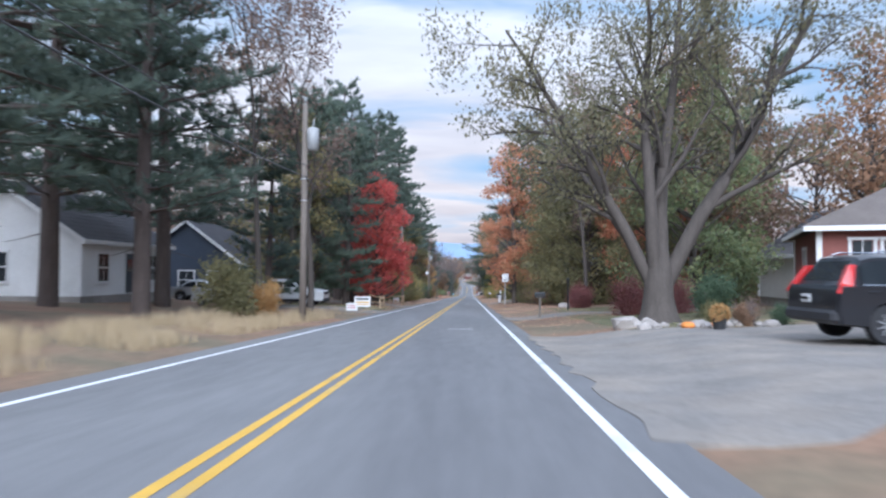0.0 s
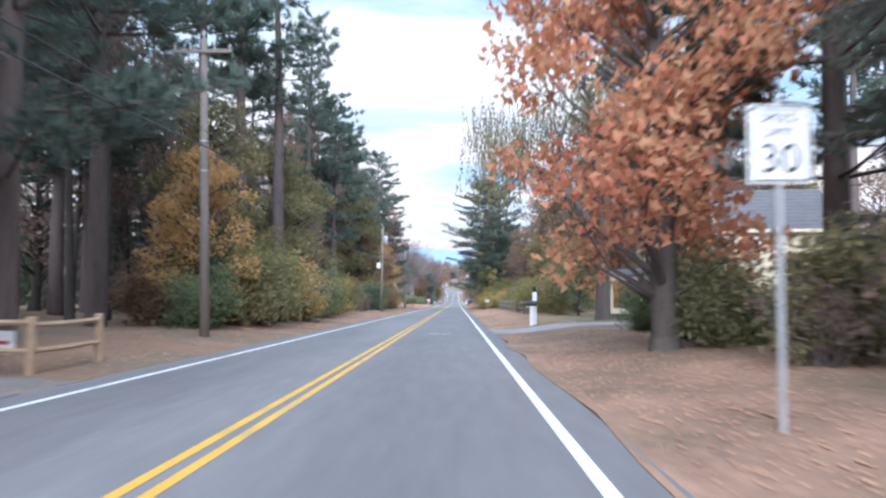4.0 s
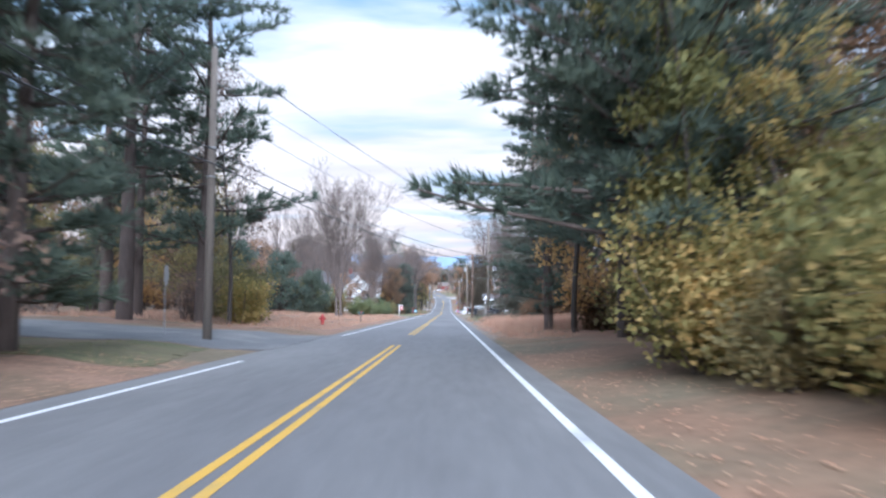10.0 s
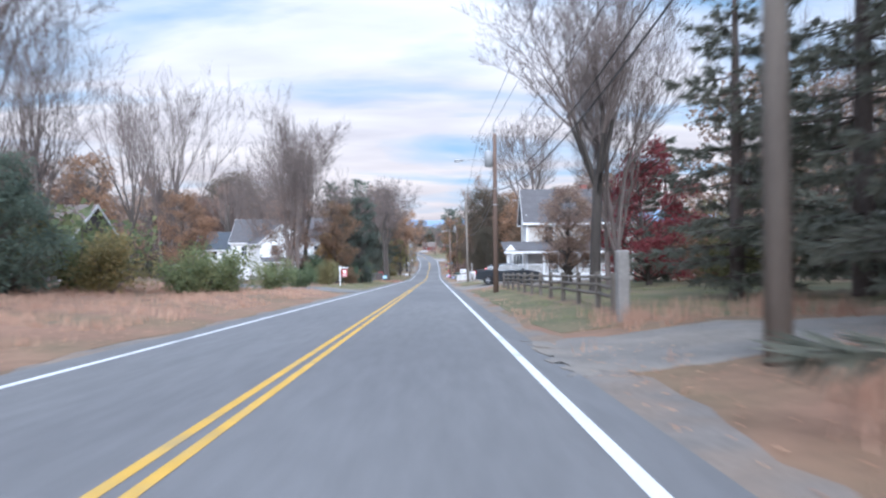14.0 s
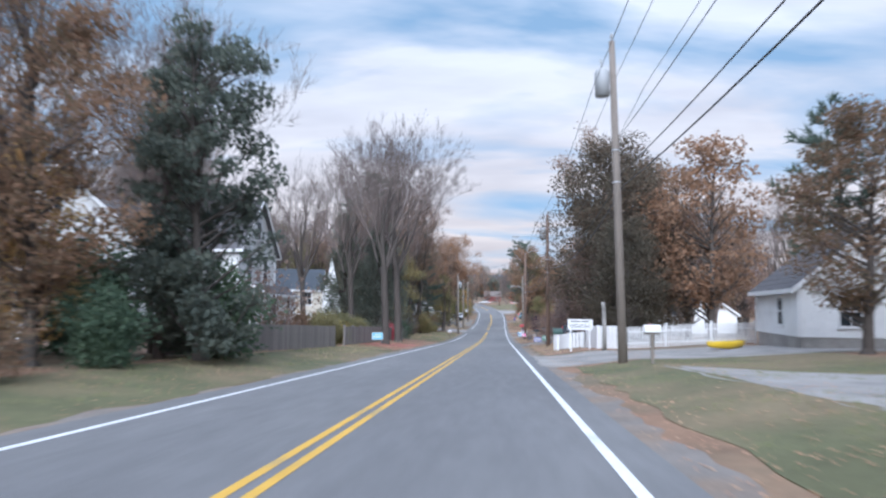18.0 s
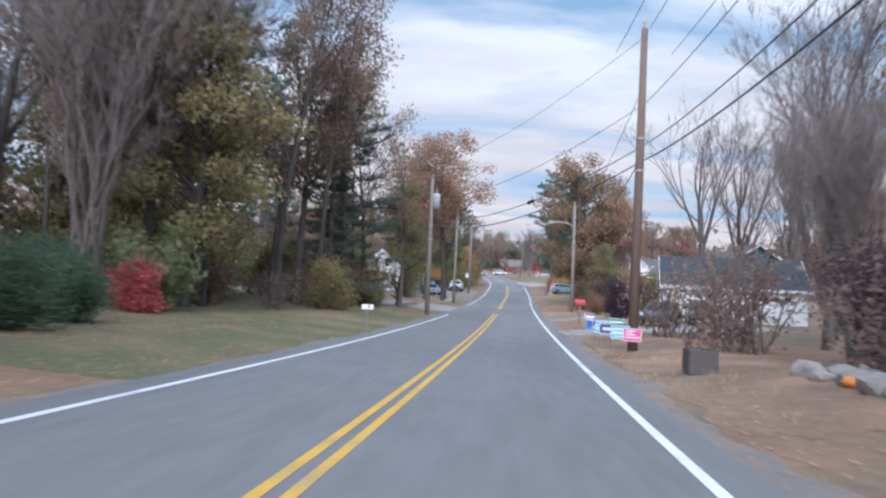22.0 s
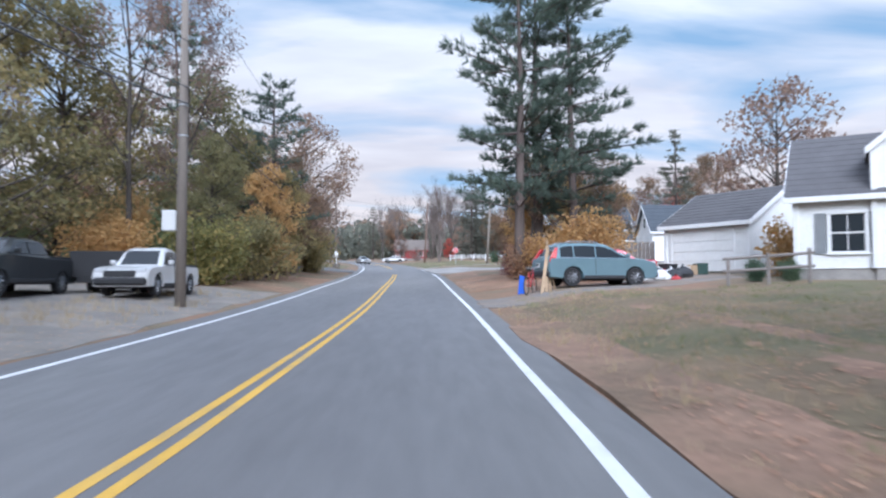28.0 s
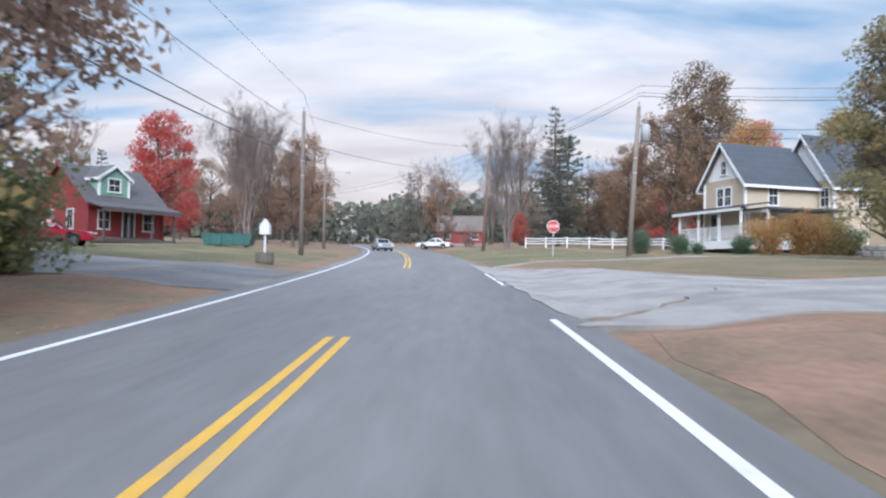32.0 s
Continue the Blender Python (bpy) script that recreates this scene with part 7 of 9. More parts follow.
def rail_fence(pts, label, rails=2, h=1.05, material=None, post=0.14, name="split_rail_fence", rail=0.05, gap=None):
    """Posts with rails between them along plan points."""
    x0, y0 = pts[0]
    ob = thing(name, x0, y0, 0, 0, label, "fence")
    rng = random.Random(int(x0 * 10 + y0))
    mat_ = material or RAILWOOD
    for i, (x, y) in enumerate(pts):
        z = gz(x, y)
        part("post", MB().box((x - x0, y - y0, z + h / 2 - 0.2), (post, post, h + 0.4), rng.uniform(-8, 8), 0.02), mat_, ob)
        if i:
            a, b = pts[i - 1], pts[i]
            za, zb = gz(*a), gz(*b)
            for k in range(rails):
                t = h * (0.42 + 0.45 * k / max(1, rails - 1)) if rails > 1 else h * 0.8
                j = rng.uniform(-0.04, 0.04)
                part("rail", MB().tube([(a[0] - x0, a[1] - y0, za + t + j), ((a[0] + b[0]) / 2 - x0, (a[1] + b[1]) / 2 - y0, (za + zb) / 2 + t - 0.02), (b[0] - x0, b[1] - y0, zb + t - j)], [rail, rail * 1.15, rail * 0.95], 6), mat_, ob)
    return ob


def board_fence(pts, h, material, label, width=0.15, cap=False, name="board_fence", pointed=False, step=None, thick=0.022):
    """Upright boards on two rails with posts; boards share one mesh."""
    x0, y0 = pts[0]
    ob = thing(name, x0, y0, 0, 0, label, "fence")
    step = step or width + 0.006
    prof = [(-width / 2, 0), (width / 2, 0), (width / 2, h - (0.07 if pointed else 0))] + ([(0, h)] if pointed else []) + [(-width / 2, h - (0.07 if pointed else 0))]
    me = MB().prism(prof, -thick / 2, thick / 2, "y").mesh("board", material)
    for a, b in zip(pts, pts[1:]):
        ln = math.hypot(b[0] - a[0], b[1] - a[1])
        ang = math.atan2(b[1] - a[1], b[0] - a[0])
        n = max(1, int(ln / step))
        for k in range(n):
            t = (k + 0.5) / n
            x, y = a[0] + (b[0] - a[0]) * t, a[1] + (b[1] - a[1]) * t
            o = new("board", me)
            o.parent = ob
            o.matrix_basis = pose(x - x0, y - y0, gz(x, y) + 0.04, 0, 0, math.degrees(ang))
        m = max(1, int(ln / 2.4))
        for k in range(m + 1):
            t = k / m
            x, y = a[0] + (b[0] - a[0]) * t, a[1] + (b[1] - a[1]) * t
            nxp, nyp = -math.sin(ang) * 0.06, math.cos(ang) * 0.06
            p = part("post", MB().box((x - x0 + nxp, y - y0 + nyp, gz(x, y) + h / 2), (0.1, 0.1, h + 0.14), math.degrees(ang), 0.01), material, ob)
            if cap:
                part("cap", MB().box((x - x0 + nxp, y - y0 + nyp, gz(x, y) + h + 0.1), (0.15, 0.15, 0.07), math.degrees(ang), 0.02), material, p)
        for t in (0.25, 0.78):
            za, zb = gz(*a) + h * t, gz(*b) + h * t
            off = Vector((-math.sin(ang), math.cos(ang), 0)) * 0.035
            part("rail", MB().tube([Vector((a[0] - x0, a[1] - y0, za)) + off, Vector((b[0] - x0, b[1] - y0, zb)) + off], 0.035, 4), material, ob)
    return ob


def boulder(x, y, s, seed, label="grey field stone at the roadside", z=None, flat=0.7, group="field stones"):
    rng = random.Random(seed)
    bm = bmesh.new()
    bmesh.ops.create_icosphere(bm, subdivisions=2, radius=s)
    o = rng.uniform(0, 50)
    for v in bm.verts:
        v.co *= 1 + 0.45 * noise.noise(v.co * (1.3 / s) + Vector((o, 0, 0))) + 0.12 * noise.noise(v.co * (4 / s))
        v.co.z *= flat
    me = bpy.data.meshes.new("stone")
    bm.to_mesh(me)
    bm.free()
    me.materials.append(ROCK)
    ob = new("stone", me)
    ob.matrix_basis = pose(x, y, (gz(x, y) if z is None else z) + s * flat * 0.35, 0, 0, rng.uniform(0, 360))
    return tagged(ob, label, "stone", group)


def pumpkin(x, y, s, label="orange pumpkin on the ground"):
    ob = thing("pumpkin", x, y, None, 0, label, "pumpkin")
    prof = [(0.05, 0), (0.7, 0.04), (0.98, 0.35), (1.0, 0.6), (0.8, 0.95), (0.35, 1.12), (0.08, 1.05)]
    b = MB()
    vs, n = [], 24
    for r_, h_ in prof:
        for k in range(n):
            t = 2 * math.pi * k / n
            rr = s * r_ * (1 + 0.06 * math.cos(8 * t))
            vs.append((rr * math.cos(t), rr * math.sin(t), h_ * s * 0.85))
    fs = [(i * n + k, i * n + (k + 1) % n, (i + 1) * n + (k + 1) % n, (i + 1) * n + k) for i in range(len(prof) - 1) for k in range(n)]
    b.add(vs, fs + [tuple(range(n)), tuple(range((len(prof) - 1) * n, len(prof) * n))])
    part("flesh", b, PUMPKIN, ob, smoothed=True)
    part("stem", MB().tube([(0, 0, s * 0.86), (0.03 * s, 0, s * 1.05), (0.12 * s, 0, s * 1.15)], [0.09 * s, 0.07 * s, 0.06 * s], 6), RAILWOOD, ob)
    return ob
# ---- lawns, drives, verges ----
patch("lawn_1", [(4.6, 19.5), (16, 23), (18, 33), (4.6, 33)], GRASS, "short green lawn with scattered leaves")
patch("driveway_1", [(1.7, 6), (17, 7), (17, 19.0), (1.7, 20.5)], GRAVEL, "wide tan gravel drive beside the garden")
patch("lawn_2", [(5.0, 38), (18, 38), (18, 47), (5.2, 46)], GRASS, "green lawn with fallen leaves", 0.016)
patch("driveway_2", [(1.75, 33), (14, 34), (14, 37.2), (1.75, 37.5)], GRAVEL, "pale gravel drive off the road")
patch("leafy_verge", [(1.8, 45), (6.8, 47), (6.0, 84), (1.8, 84)], LEAVES_G, "verge covered with fallen leaves", 0.01, 14)
patch("lawn_3", [(-20, 47), (-6.6, 49), (-6.4, 58), (-20, 60)], GRASS, "patchy lawn under the pines", 0.014)
patch("driveway_3", [(-16, 42.5), (-5.7, 42.8), (-5.7, 49), (-16, 49)], GRAVEL, "rutted grey gravel drive")
patch("driveway_4", [(-16, 64), (-5.7, 63), (-5.7, 70), (-16, 70)], GRAVEL, "gravel drive with split rail fence")
patch("leafy_verge", [(-9.4, 86), (-5.7, 86), (-5.7, 166), (-9.0, 166)], LEAVES_G, "verge covered with fallen leaves", 0.008, 20)
patch("lawn_4", [(4.2, 93.4), (16, 95), (16, 104), (4.8, 103)], GRASS, "green lawn strewn with leaves", 0.014)
patch("driveway_5", [(1.75, 87), (16, 88), (16, 91.5), (1.75, 91.0)], CONCRETE, "pale paved drive by the farmhouse")
patch("leafy_verge", [(1.8, 91.5), (4.4, 91.5), (4.8, 146), (1.8, 146)], LEAVES_G, "verge covered with fallen leaves", 0.009, 20)
patch("side_road_1", [(-40, 172), (-5.6, 172.5), (-5.6, 183.5), (-40, 178.5)], ASPHALT_OLD, "grey side road joining the main road")
patch("lawn_5", [(-16, 166), (-6.6, 166), (-7.4, 172), (-16, 171.6)], GRASS, "green verge at the corner", 0.014)
patch("dry_field_1", [(-34, 184), (-6.2, 186), (-6.2, 262), (-34, 262)], DRYGRASS_G, "field of dry tan grass", 0.01, 24)
patch("dry_field_2", [(2.2, 178), (16, 178), (16, 232), (2.2, 230)], DRYGRASS_G, "strip of dry tan grass", 0.01, 20)
patch("driveway_6", [(1.75, 222), (12, 223), (12, 226.5), (1.75, 226.5)], GRAVEL, "pale gravel drive off the road", 0.018)
patch("lawn_6", [(2.6, 228), (22, 229), (22, 264), (2.6, 264)], GRASS, "lawn behind the rail fence", 0.014, 14)
patch("driveway_7", [(1.75, 268), (18, 268.5), (18, 280), (1.75, 280)], GRAVEL, "worn gravel drive with patches")
patch("driveway_8", [(-24, 264), (-5.7, 264), (-5.7, 271), (-24, 272)], ASPHALT_OLD, "grey asphalt drive off the road")
patch("lawn_7", [(-10, 272.5), (-6.0, 272.5), (-6.0, 345), (-9.2, 345)], GRASS, "rough grass verge with leaves", 0.01, 16)
patch("sidewalk_1", [(5.2, 281.5), (16, 283), (16, 284.4), (5.0, 300.5)], CONCRETE, "pale concrete path across the lawn", 0.02)
patch("lawn_8", [(2.8, 282), (11, 286), (12, 306), (2.8, 304)], GRASS, "thin lawn with bare patches", 0.012)
patch("driveway_9", [(1.75, 305), (18, 306), (18, 316), (1.75, 315)], CONCRETE, "wide pale worn drive", 0.018)
patch("verge_1", [(2.6, 316.5), (6, 317), (5.6, 345), (2.8, 345)], LEAVES_G, "verge covered with fallen leaves", 0.01)
patch("driveway_10", [(1.75, 340), (10, 341), (10, 348.5), (1.75, 348)], ASPHALT_OLD, "dark asphalt drive")
patch("lawn_9", [(-30, 352), (-6.0, 353), (-6.0, 391), (-16, 391)], GRASS, "wide green lawn with fallen leaves", 0.014, 16)
patch("leafy_verge", [(-9.6, 326), (-6.0, 327), (-6.0, 350), (-9.8, 350)], LEAVES_G, "red-brown fallen leaves on the verge", 0.02)
patch("verge_2", [(2.4, 352), (6.4, 352), (6.4, 376), (2.4, 376)], LEAVES_G, "verge covered with fallen leaves", 0.01)
patch("driveway_11", [(1.75, 375.8), (13, 378.5), (13, 388.6), (1.75, 379.4)], CONCRETE, "pale concrete drive off the road", 0.016)
patch("driveway_12", [(1.75, 391), (8, 393), (8, 397), (1.75, 395)], GRAVEL, "rutted grey gravel drive")
patch("side_road_2", [(-40, 398), (-5.6, 397), (-5.6, 408), (-40, 405)], CONCRETE, "pale side road joining the main road", 0.014)
patch("leafy_verge", [(2.0, 398), (9, 399), (9, 440), (2.0, 436)], LEAVES_G, "verge covered with fallen leaves", 0.01, 14)
patch("yard_1", [(-18, 424), (-5.8, 424), (-6.2, 451), (-18, 451)], GRAVEL, "dirt yard with parked trucks", 0.012)
patch("driveway_13", [(1.9, 441.8), (13.5, 448.0), (13, 453.5), (2.0, 445.6)], SAND, "gravel drive beside the garage", 0.028, 16)
patch("lawn_10", [(3.4, 424), (24, 424), (24, 447), (3.0, 441)], ROUGH, "rough tan and green grass with leaves", 0.016)
patch("leafy_yard", [(2.2, 452), (16, 456), (34, 476), (1.9, 479)], LEAVES_G, "yard deep in fallen orange leaves", 0.012, 14)
patch("side_road_3", [(1.2, 479.6), (40, 477), (40, 484.5), (7.0, 486.5)], CONCRETE, "pale side road joining at an angle", 0.06, 24, 0.045)
patch("side_road_mouth", [(1.2, 480.5), (7.4, 486.2), (0.6, 501.5), (-0.7, 504)], CONCRETE, "pale worn mouth of the side road", 0.036, 24, 0.03)
patch("verge_3", [(8.2, 487.5), (40, 485.5), (40, 503), (1.2, 503)], ROUGH, "brown-green grass at the corner of the side road", 0.014)
patch("lawn_11", [(0.6, 504), (40, 504), (40, 540), (-4, 540)], GRASS, "brown-green lawn in front of the tan house", 0.012, 14)
patch("sidewalk_2", [(0.5, 502.5), (36, 506.5), (36, 507.7), (0.5, 503.7)], CONCRETE, "pale concrete path across the lawn", 0.03, 14)
patch("lawn_12", [(-40, 500), (-9, 497), (-10.5, 520), (-40, 530)], GRASS, "green lawn by the red house", 0.014, 14)
patch("driveway_14", [(-40, 488), (-6.5, 486), (-7.4, 496), (-40, 499)], ASPHALT_OLD, "grey side lane off the road", 0.014)

# ---- houses ----
h = House("house", -18, 35.5, 90, "white clapboard house behind tall pines")
h.wing(-4.5, 4.5, 0, 8, 3.2, 2.6, WHITE_SIDING, ROOF, "x")
h.opening("f", 0, -2.6, 1.1, 1.0, 1.4), h.opening("f", 0, 2.6, 1.1, 1.0, 1.4), h.opening("f", 0, 0, 0.5, 0.95, 2.05, "door"), h.opening("l", -4.5, 4, 1.1, 1.0, 1.4)
h = House("house", -17, 55, 90, "dark blue house with grey roof and white-trimmed porch")
h.wing(-5, 5, 0, 8, 3.0, 3.0, BLUE_SIDING, ROOF, "x")
h.porch(-1.0, 5, -2.2, 0, 0, 2.5, 4, ROOF, False, None, 0.3, 0.4)
h.opening("f", 0, 2.6, 1.0, 1.1, 1.3), h.opening("f", 0, -3.2, 1.0, 1.1, 1.3), h.opening("f", 0, 0.4, 0.45, 0.95, 2.05, "door"), h.opening("l", -5, 4, 1.0, 1.1, 1.3), h.opening("l", -5, 2, 1.0, 0.8, 1.3)
h = House("house", 16.1, 21.6, -20, "low red brick house with hip roof and white windows")
h.wing(-4.8, 5.5, 0, 8, 2.75, 2.3, BRICK, ROOF_BROWN, "x", board=0.075, hip=True, over=0.5, base=0.35)
for u in (-3.55, -2.65, -1.75, 0.4, 1.6, 2.8):
    h.opening("f", 0, u, 0.8, 0.62, 1.6)
h.opening("l", -4.8, 4, 0.9, 0.9, 1.3)
h = House("house", 17, 37, -90, "white house glimpsed behind shrubs")
h.wing(-4, 4, 0, 7, 2.9, 2.4, WHITE_SIDING, ROOF, "x")
h.opening("r", 4, 3.5, 1.0, 1.0, 1.3), h.opening("f", 0, 1.5, 1.0, 1.0, 1.3)
h = House("house", 14.4, 98.2, -10, "cream clapboard farmhouse with small front porch")
h.wing(-2.7, 1.0, 0, 9, 4.3, 3.0, CREAM_SIDING, ROOF, "y", trim=CREAM_SIDING, over=0.3)
h.wing(1.0, 7.5, 2.2, 9, 5.0, 2.5, CREAM_SIDING, ROOF, "x", trim=CREAM_SIDING)
h.porch(-5.4, -1.95, -1.5, 0.0, 0, 2.05, 3, ROOF, False, CREAM_SIDING, 0.25, 0.35)
h.wing(-1.9, 1.4, -1.2, 0.1, 4.6, 0.35, CREAM_SIDING, ROOF, "x", trim=CREAM_SIDING, over=0.25)
h.opening("f", 0, -2.2, 2.9, 0.42, 1.05), h.opening("f", 0, -0.85, 5.35, 0.55, 0.7)
for u in (-1.15, 0.55):
    h.opening("f", -1.2, u, 3.0, 0.75, 1.2), h.opening("f", -1.2, u, 0.85, 0.75, 1.25)
h.opening("f", 0.0, -2.2, 0.3, 0.9, 1.75, "door"), h.opening("f", 2.2, 3.0, 3.0, 0.8, 1.3), h.opening("f", 2.2, 5.4, 0.9, 0.8, 1.3)
h = House("house", 19, 238, -90, "low house with pale grey roof among trees")
h.wing(-5, 5, 0, 8, 2.9, 2.6, DARK_SIDING, CONCRETE, "x")
h.opening("r", 5, 3, 1.0, 1.0, 1.2)
h = House("house", -25, 264, 90, "dark brown house with steep roof")
h.wing(-4.5, 4.5, 0, 8, 2.8, 3.0, DARK_SIDING, ROOF_BROWN, "y")
h.opening("f", 0, -1.8, 1.0, 1.0, 1.3), h.opening("f", 0, 1.8, 1.0, 1.0, 1.3), h.opening("l", -4.5, 3, 1.0, 1.0, 1.3)
h = House("house", -21.0, 310, 24, "white clapboard house, gable end to the road")
h.wing(-3.4, 3.4, 0, 10, 5.2, 3.0, WHITE_SIDING, ROOF, "y")
h.porch(-3.2, 3.2, -2.0, 0, 0, 2.5, 4, ROOF, False, None, 0.35, 0.5)
for u in (-1.5, 1.5):
    h.opening("f", 0, u, 3.4, 0.8, 1.4), h.opening("f", 0, u, 0.9, 0.8, 1.4)
h.opening("f", 0, 0, 6.0, 0.7, 1.1), h.opening("r", 3.4, 3, 3.4, 0.8, 1.4), h.opening("r", 3.4, 6, 3.4, 0.8, 1.4)
h = House("house", 12.6, 279.0, 0, "grey-beige Victorian house with porch and dark gable")
h.wing(-3.7, 6.5, 0, 3.5, 6.0, 2.7, GREY_SIDING, ROOF, "x", over=0.45)
h.wing(-0.6, 6.5, 3.5, 9.5, 5.6, 2.4, GREY_SIDING, ROOF, "x", over=0.4)
h.wing(-4.85, -3.72, 2.6, 7.0, 2.9, 0.45, WHITE_SIDING, ROOF, "y", over=0.3, hip=True)
h.porch(-5.9, 4.4, -2.3, 0, 0, 2.75, 4, ROOF, True, None, 0.6, 0.8)
part("pediment", MB().prism([(-6.05, 2.82), (-5.05, 2.82), (-5.55, 3.38)], -2.62, -2.3, "y"), WHITE, h.ob, "small white porch pediment")
h.opening("l", -3.7, 1.25, 3.3, 0.62, 1.75), h.opening("l", -3.7, 2.1, 3.3, 0.62, 1.75)
h.opening("f", 0, -1.6, 3.5, 0.85, 1.6), h.opening("f", 0, 2.0, 3.5, 0.85, 1.6), h.opening("f", 0, -1.2, 0.62, 0.95, 2.1, "door"), h.opening("f", 0, 1.8, 1.0, 1.0, 1.5)
for u in (-4.6, -4.28, -3.96):
    h.opening("f", 2.6, u, 0.95, 0.24, 1.4, panes=2)
part("gable_panel", MB().add([(-3.76, 0.35, 6.25), (-3.76, 3.15, 6.25), (-3.76, 1.75, 8.35), (-3.72, 0.35, 6.25), (-3.72, 3.15, 6.25), (-3.72, 1.75, 8.35)], [(0, 1, 2), (0, 1, 4, 3), (1, 2, 5, 4), (2, 0, 3, 5)]), SHUTTER, h.ob, "dark shingled gable panel")
part("gable_band", MB().box((-3.74, 1.75, 6.12), (0.08, 3.5, 0.2), 0, 0.01), WHITE, h.ob)
part("diamond_window", MB().add([(-3.79, 1.75, 6.75), (-3.79, 2.1, 7.25), (-3.79, 1.75, 7.75), (-3.79, 1.4, 7.25), (-3.76, 1.75, 6.75), (-3.76, 2.1, 7.25), (-3.76, 1.75, 7.75), (-3.76, 1.4, 7.25)], [(0, 1, 2, 3), (0, 1, 5, 4), (1, 2, 6, 5), (2, 3, 7, 6), (3, 0, 4, 7)]), WHITE, h.ob, "white diamond-shaped window frame")
part("diamond_pane", MB().add([(-3.80, 1.75, 6.92), (-3.80, 1.98, 7.25), (-3.80, 1.75, 7.58), (-3.80, 1.52, 7.25), (-3.79, 1.75, 6.92), (-3.79, 1.98, 7.25), (-3.79, 1.75, 7.58), (-3.79, 1.52, 7.25)], [(0, 1, 2, 3), (0, 1, 5, 4), (1, 2, 6, 5), (2, 3, 7, 6), (3, 0, 4, 7)]), GLASS, h.ob)
h.chimney(3.0, 5.5, 7.4, 9.6, 0.75)
h = House("house", 16.4, 309.5, -8, "small white clapboard house with steep dark roof")
h.wing(-3.4, 3.4, 0, 8, 2.7, 2.8, WHITE_SIDING, ROOF, "y")
h.opening("f", 0, -1.4, 0.9, 0.85, 1.3), h.opening("f", 0, 1.5, 0.9, 0.85, 1.3), h.opening("l", -3.4, 3, 0.9, 0.85, 1.3)
h = House("house", -23.5, 323.6, 0, "large white clapboard house with tall gable end", raise_=0.2)
h.wing(-9, 6.3, 0, 7.4, 5.9, 3.6, WHITE_SIDING, ROOF, "x", over=0.4)
h.wing(6.3, 8.1, 0.6, 6.8, 2.7, 0.5, WHITE_SIDING, ROOF, "y", over=0.3)
h.wing(-15, -9, 1.0, 6.4, 4.8, 2.6, WHITE_SIDING, ROOF_BLUE, "x", over=0.4)
for v in (2.0, 5.2):
    h.opening("r", 6.3, v, 3.5, 0.85, 1.7)
    h.opening("r", 8.1, v, 0.9, 0.85, 1.4)
h.opening("r", 6.3, 3.7, 6.6, 0.75, 1.3)
for u in (-7, -4, -1, 2, 4.6):
    h.opening("f", 0, u, 3.5, 0.85, 1.6), h.opening("f", 0, u, 0.9, 0.85, 1.6)
h.opening("f", 1.0, -12, 3.0, 0.8, 1.4), h.opening("f", 1.0, -12, 0.8, 1.6, 1.3)
h.chimney(-1.5, 3.7, 8.6, 10.6, 0.8)
h = House("house", -25.5, 358, 18, "cream two-storey house with low roof")
h.wing(-5, 5, 0, 7, 5.2, 2.4, CREAM_PALE, ROOF_BLUE, "x")
h.porch(-1.7, 0.1, -1.2, 0, 0, 2.5, 2, ROOF_BLUE, False, None, 0.3, 0.35)
h.chimney(-2.0, 3.5, 7.0, 8.8, 0.7)
for u in (-3.4, 0, 3.2):
    h.opening("f", 0, u, 3.3, 0.85, 1.5)
h.opening("f", 0, 2.2, 0.9, 0.8, 1.3), h.opening("f", 0, 3.2, 0.9, 0.8, 1.3), h.opening("f", 0, -0.8, 0.45, 0.95, 2.05, "door"), h.opening("f", 0, -3.2, 0.9, 0.85, 1.4)
h.opening("r", 5, 3.5, 3.3, 0.85, 1.5)
h = House("church", -19.6, 359, 10, "white building with narrow pointed spire", "church")
h.wing(-0.9, 0.9, 0, 1.8, 4.4, 4.6, WHITE_SIDING, ROOF, "y", over=0.12)
h.opening("f", 0, 0, 3.0, 0.5, 1.0), h.opening("f", 0, 0, 4.9, 0.35, 0.7)
h = House("house", 20, 366, -75, "low white house with slate-blue roof")
h.wing(-5, 5, 0, 7, 2.7, 2.2, WHITE_SIDING, ROOF_BLUE, "x")
h.opening("f", 0, 2.0, 0.9, 1.0, 1.2), h.opening("f", 0, -2.0, 0.9, 1.0, 1.2), h.opening("r", 5, 3.5, 0.9, 1.2, 1.2)
h = House("garage", 13.25, 389.3, -9.5, "white clapboard garage with ribbed grey metal roof", "garage", raise_=-0.3)
h.wing(-4.0, 4.5, 0, 6.5, 2.55, 1.9, WHITE_SIDING, ROOF_METAL, "x", over=0.3, base=0.2)
h.garage_door(0, -0.9, 0.1, 2.7, 2.15, 4), h.garage_door(0, 2.4, 0.1, 2.7, 2.15, 4), h.opening("l", -4.0, 3.0, 0.9, 0.6, 1.3)
h = House("house", -15.3, 418, 12, "white clapboard cottage, gable to the road")
h.wing(-2.3, 2.3, 0, 8, 2.9, 1.9, WHITE_SIDING, ROOF_BLUE, "y")
for u in (-1.5, 1.4):
    h.opening("f", 0, u, 1.2, 0.6, 1.1), h.opening("f", 0, u * 0.45, 3.0, 0.55, 0.9)
h.opening("r", 2.3, 3.0, 1.1, 0.7, 1.1)
h = House("house", 16.5, 410, -90, "dark teal house with white-edged roof behind shrubs")
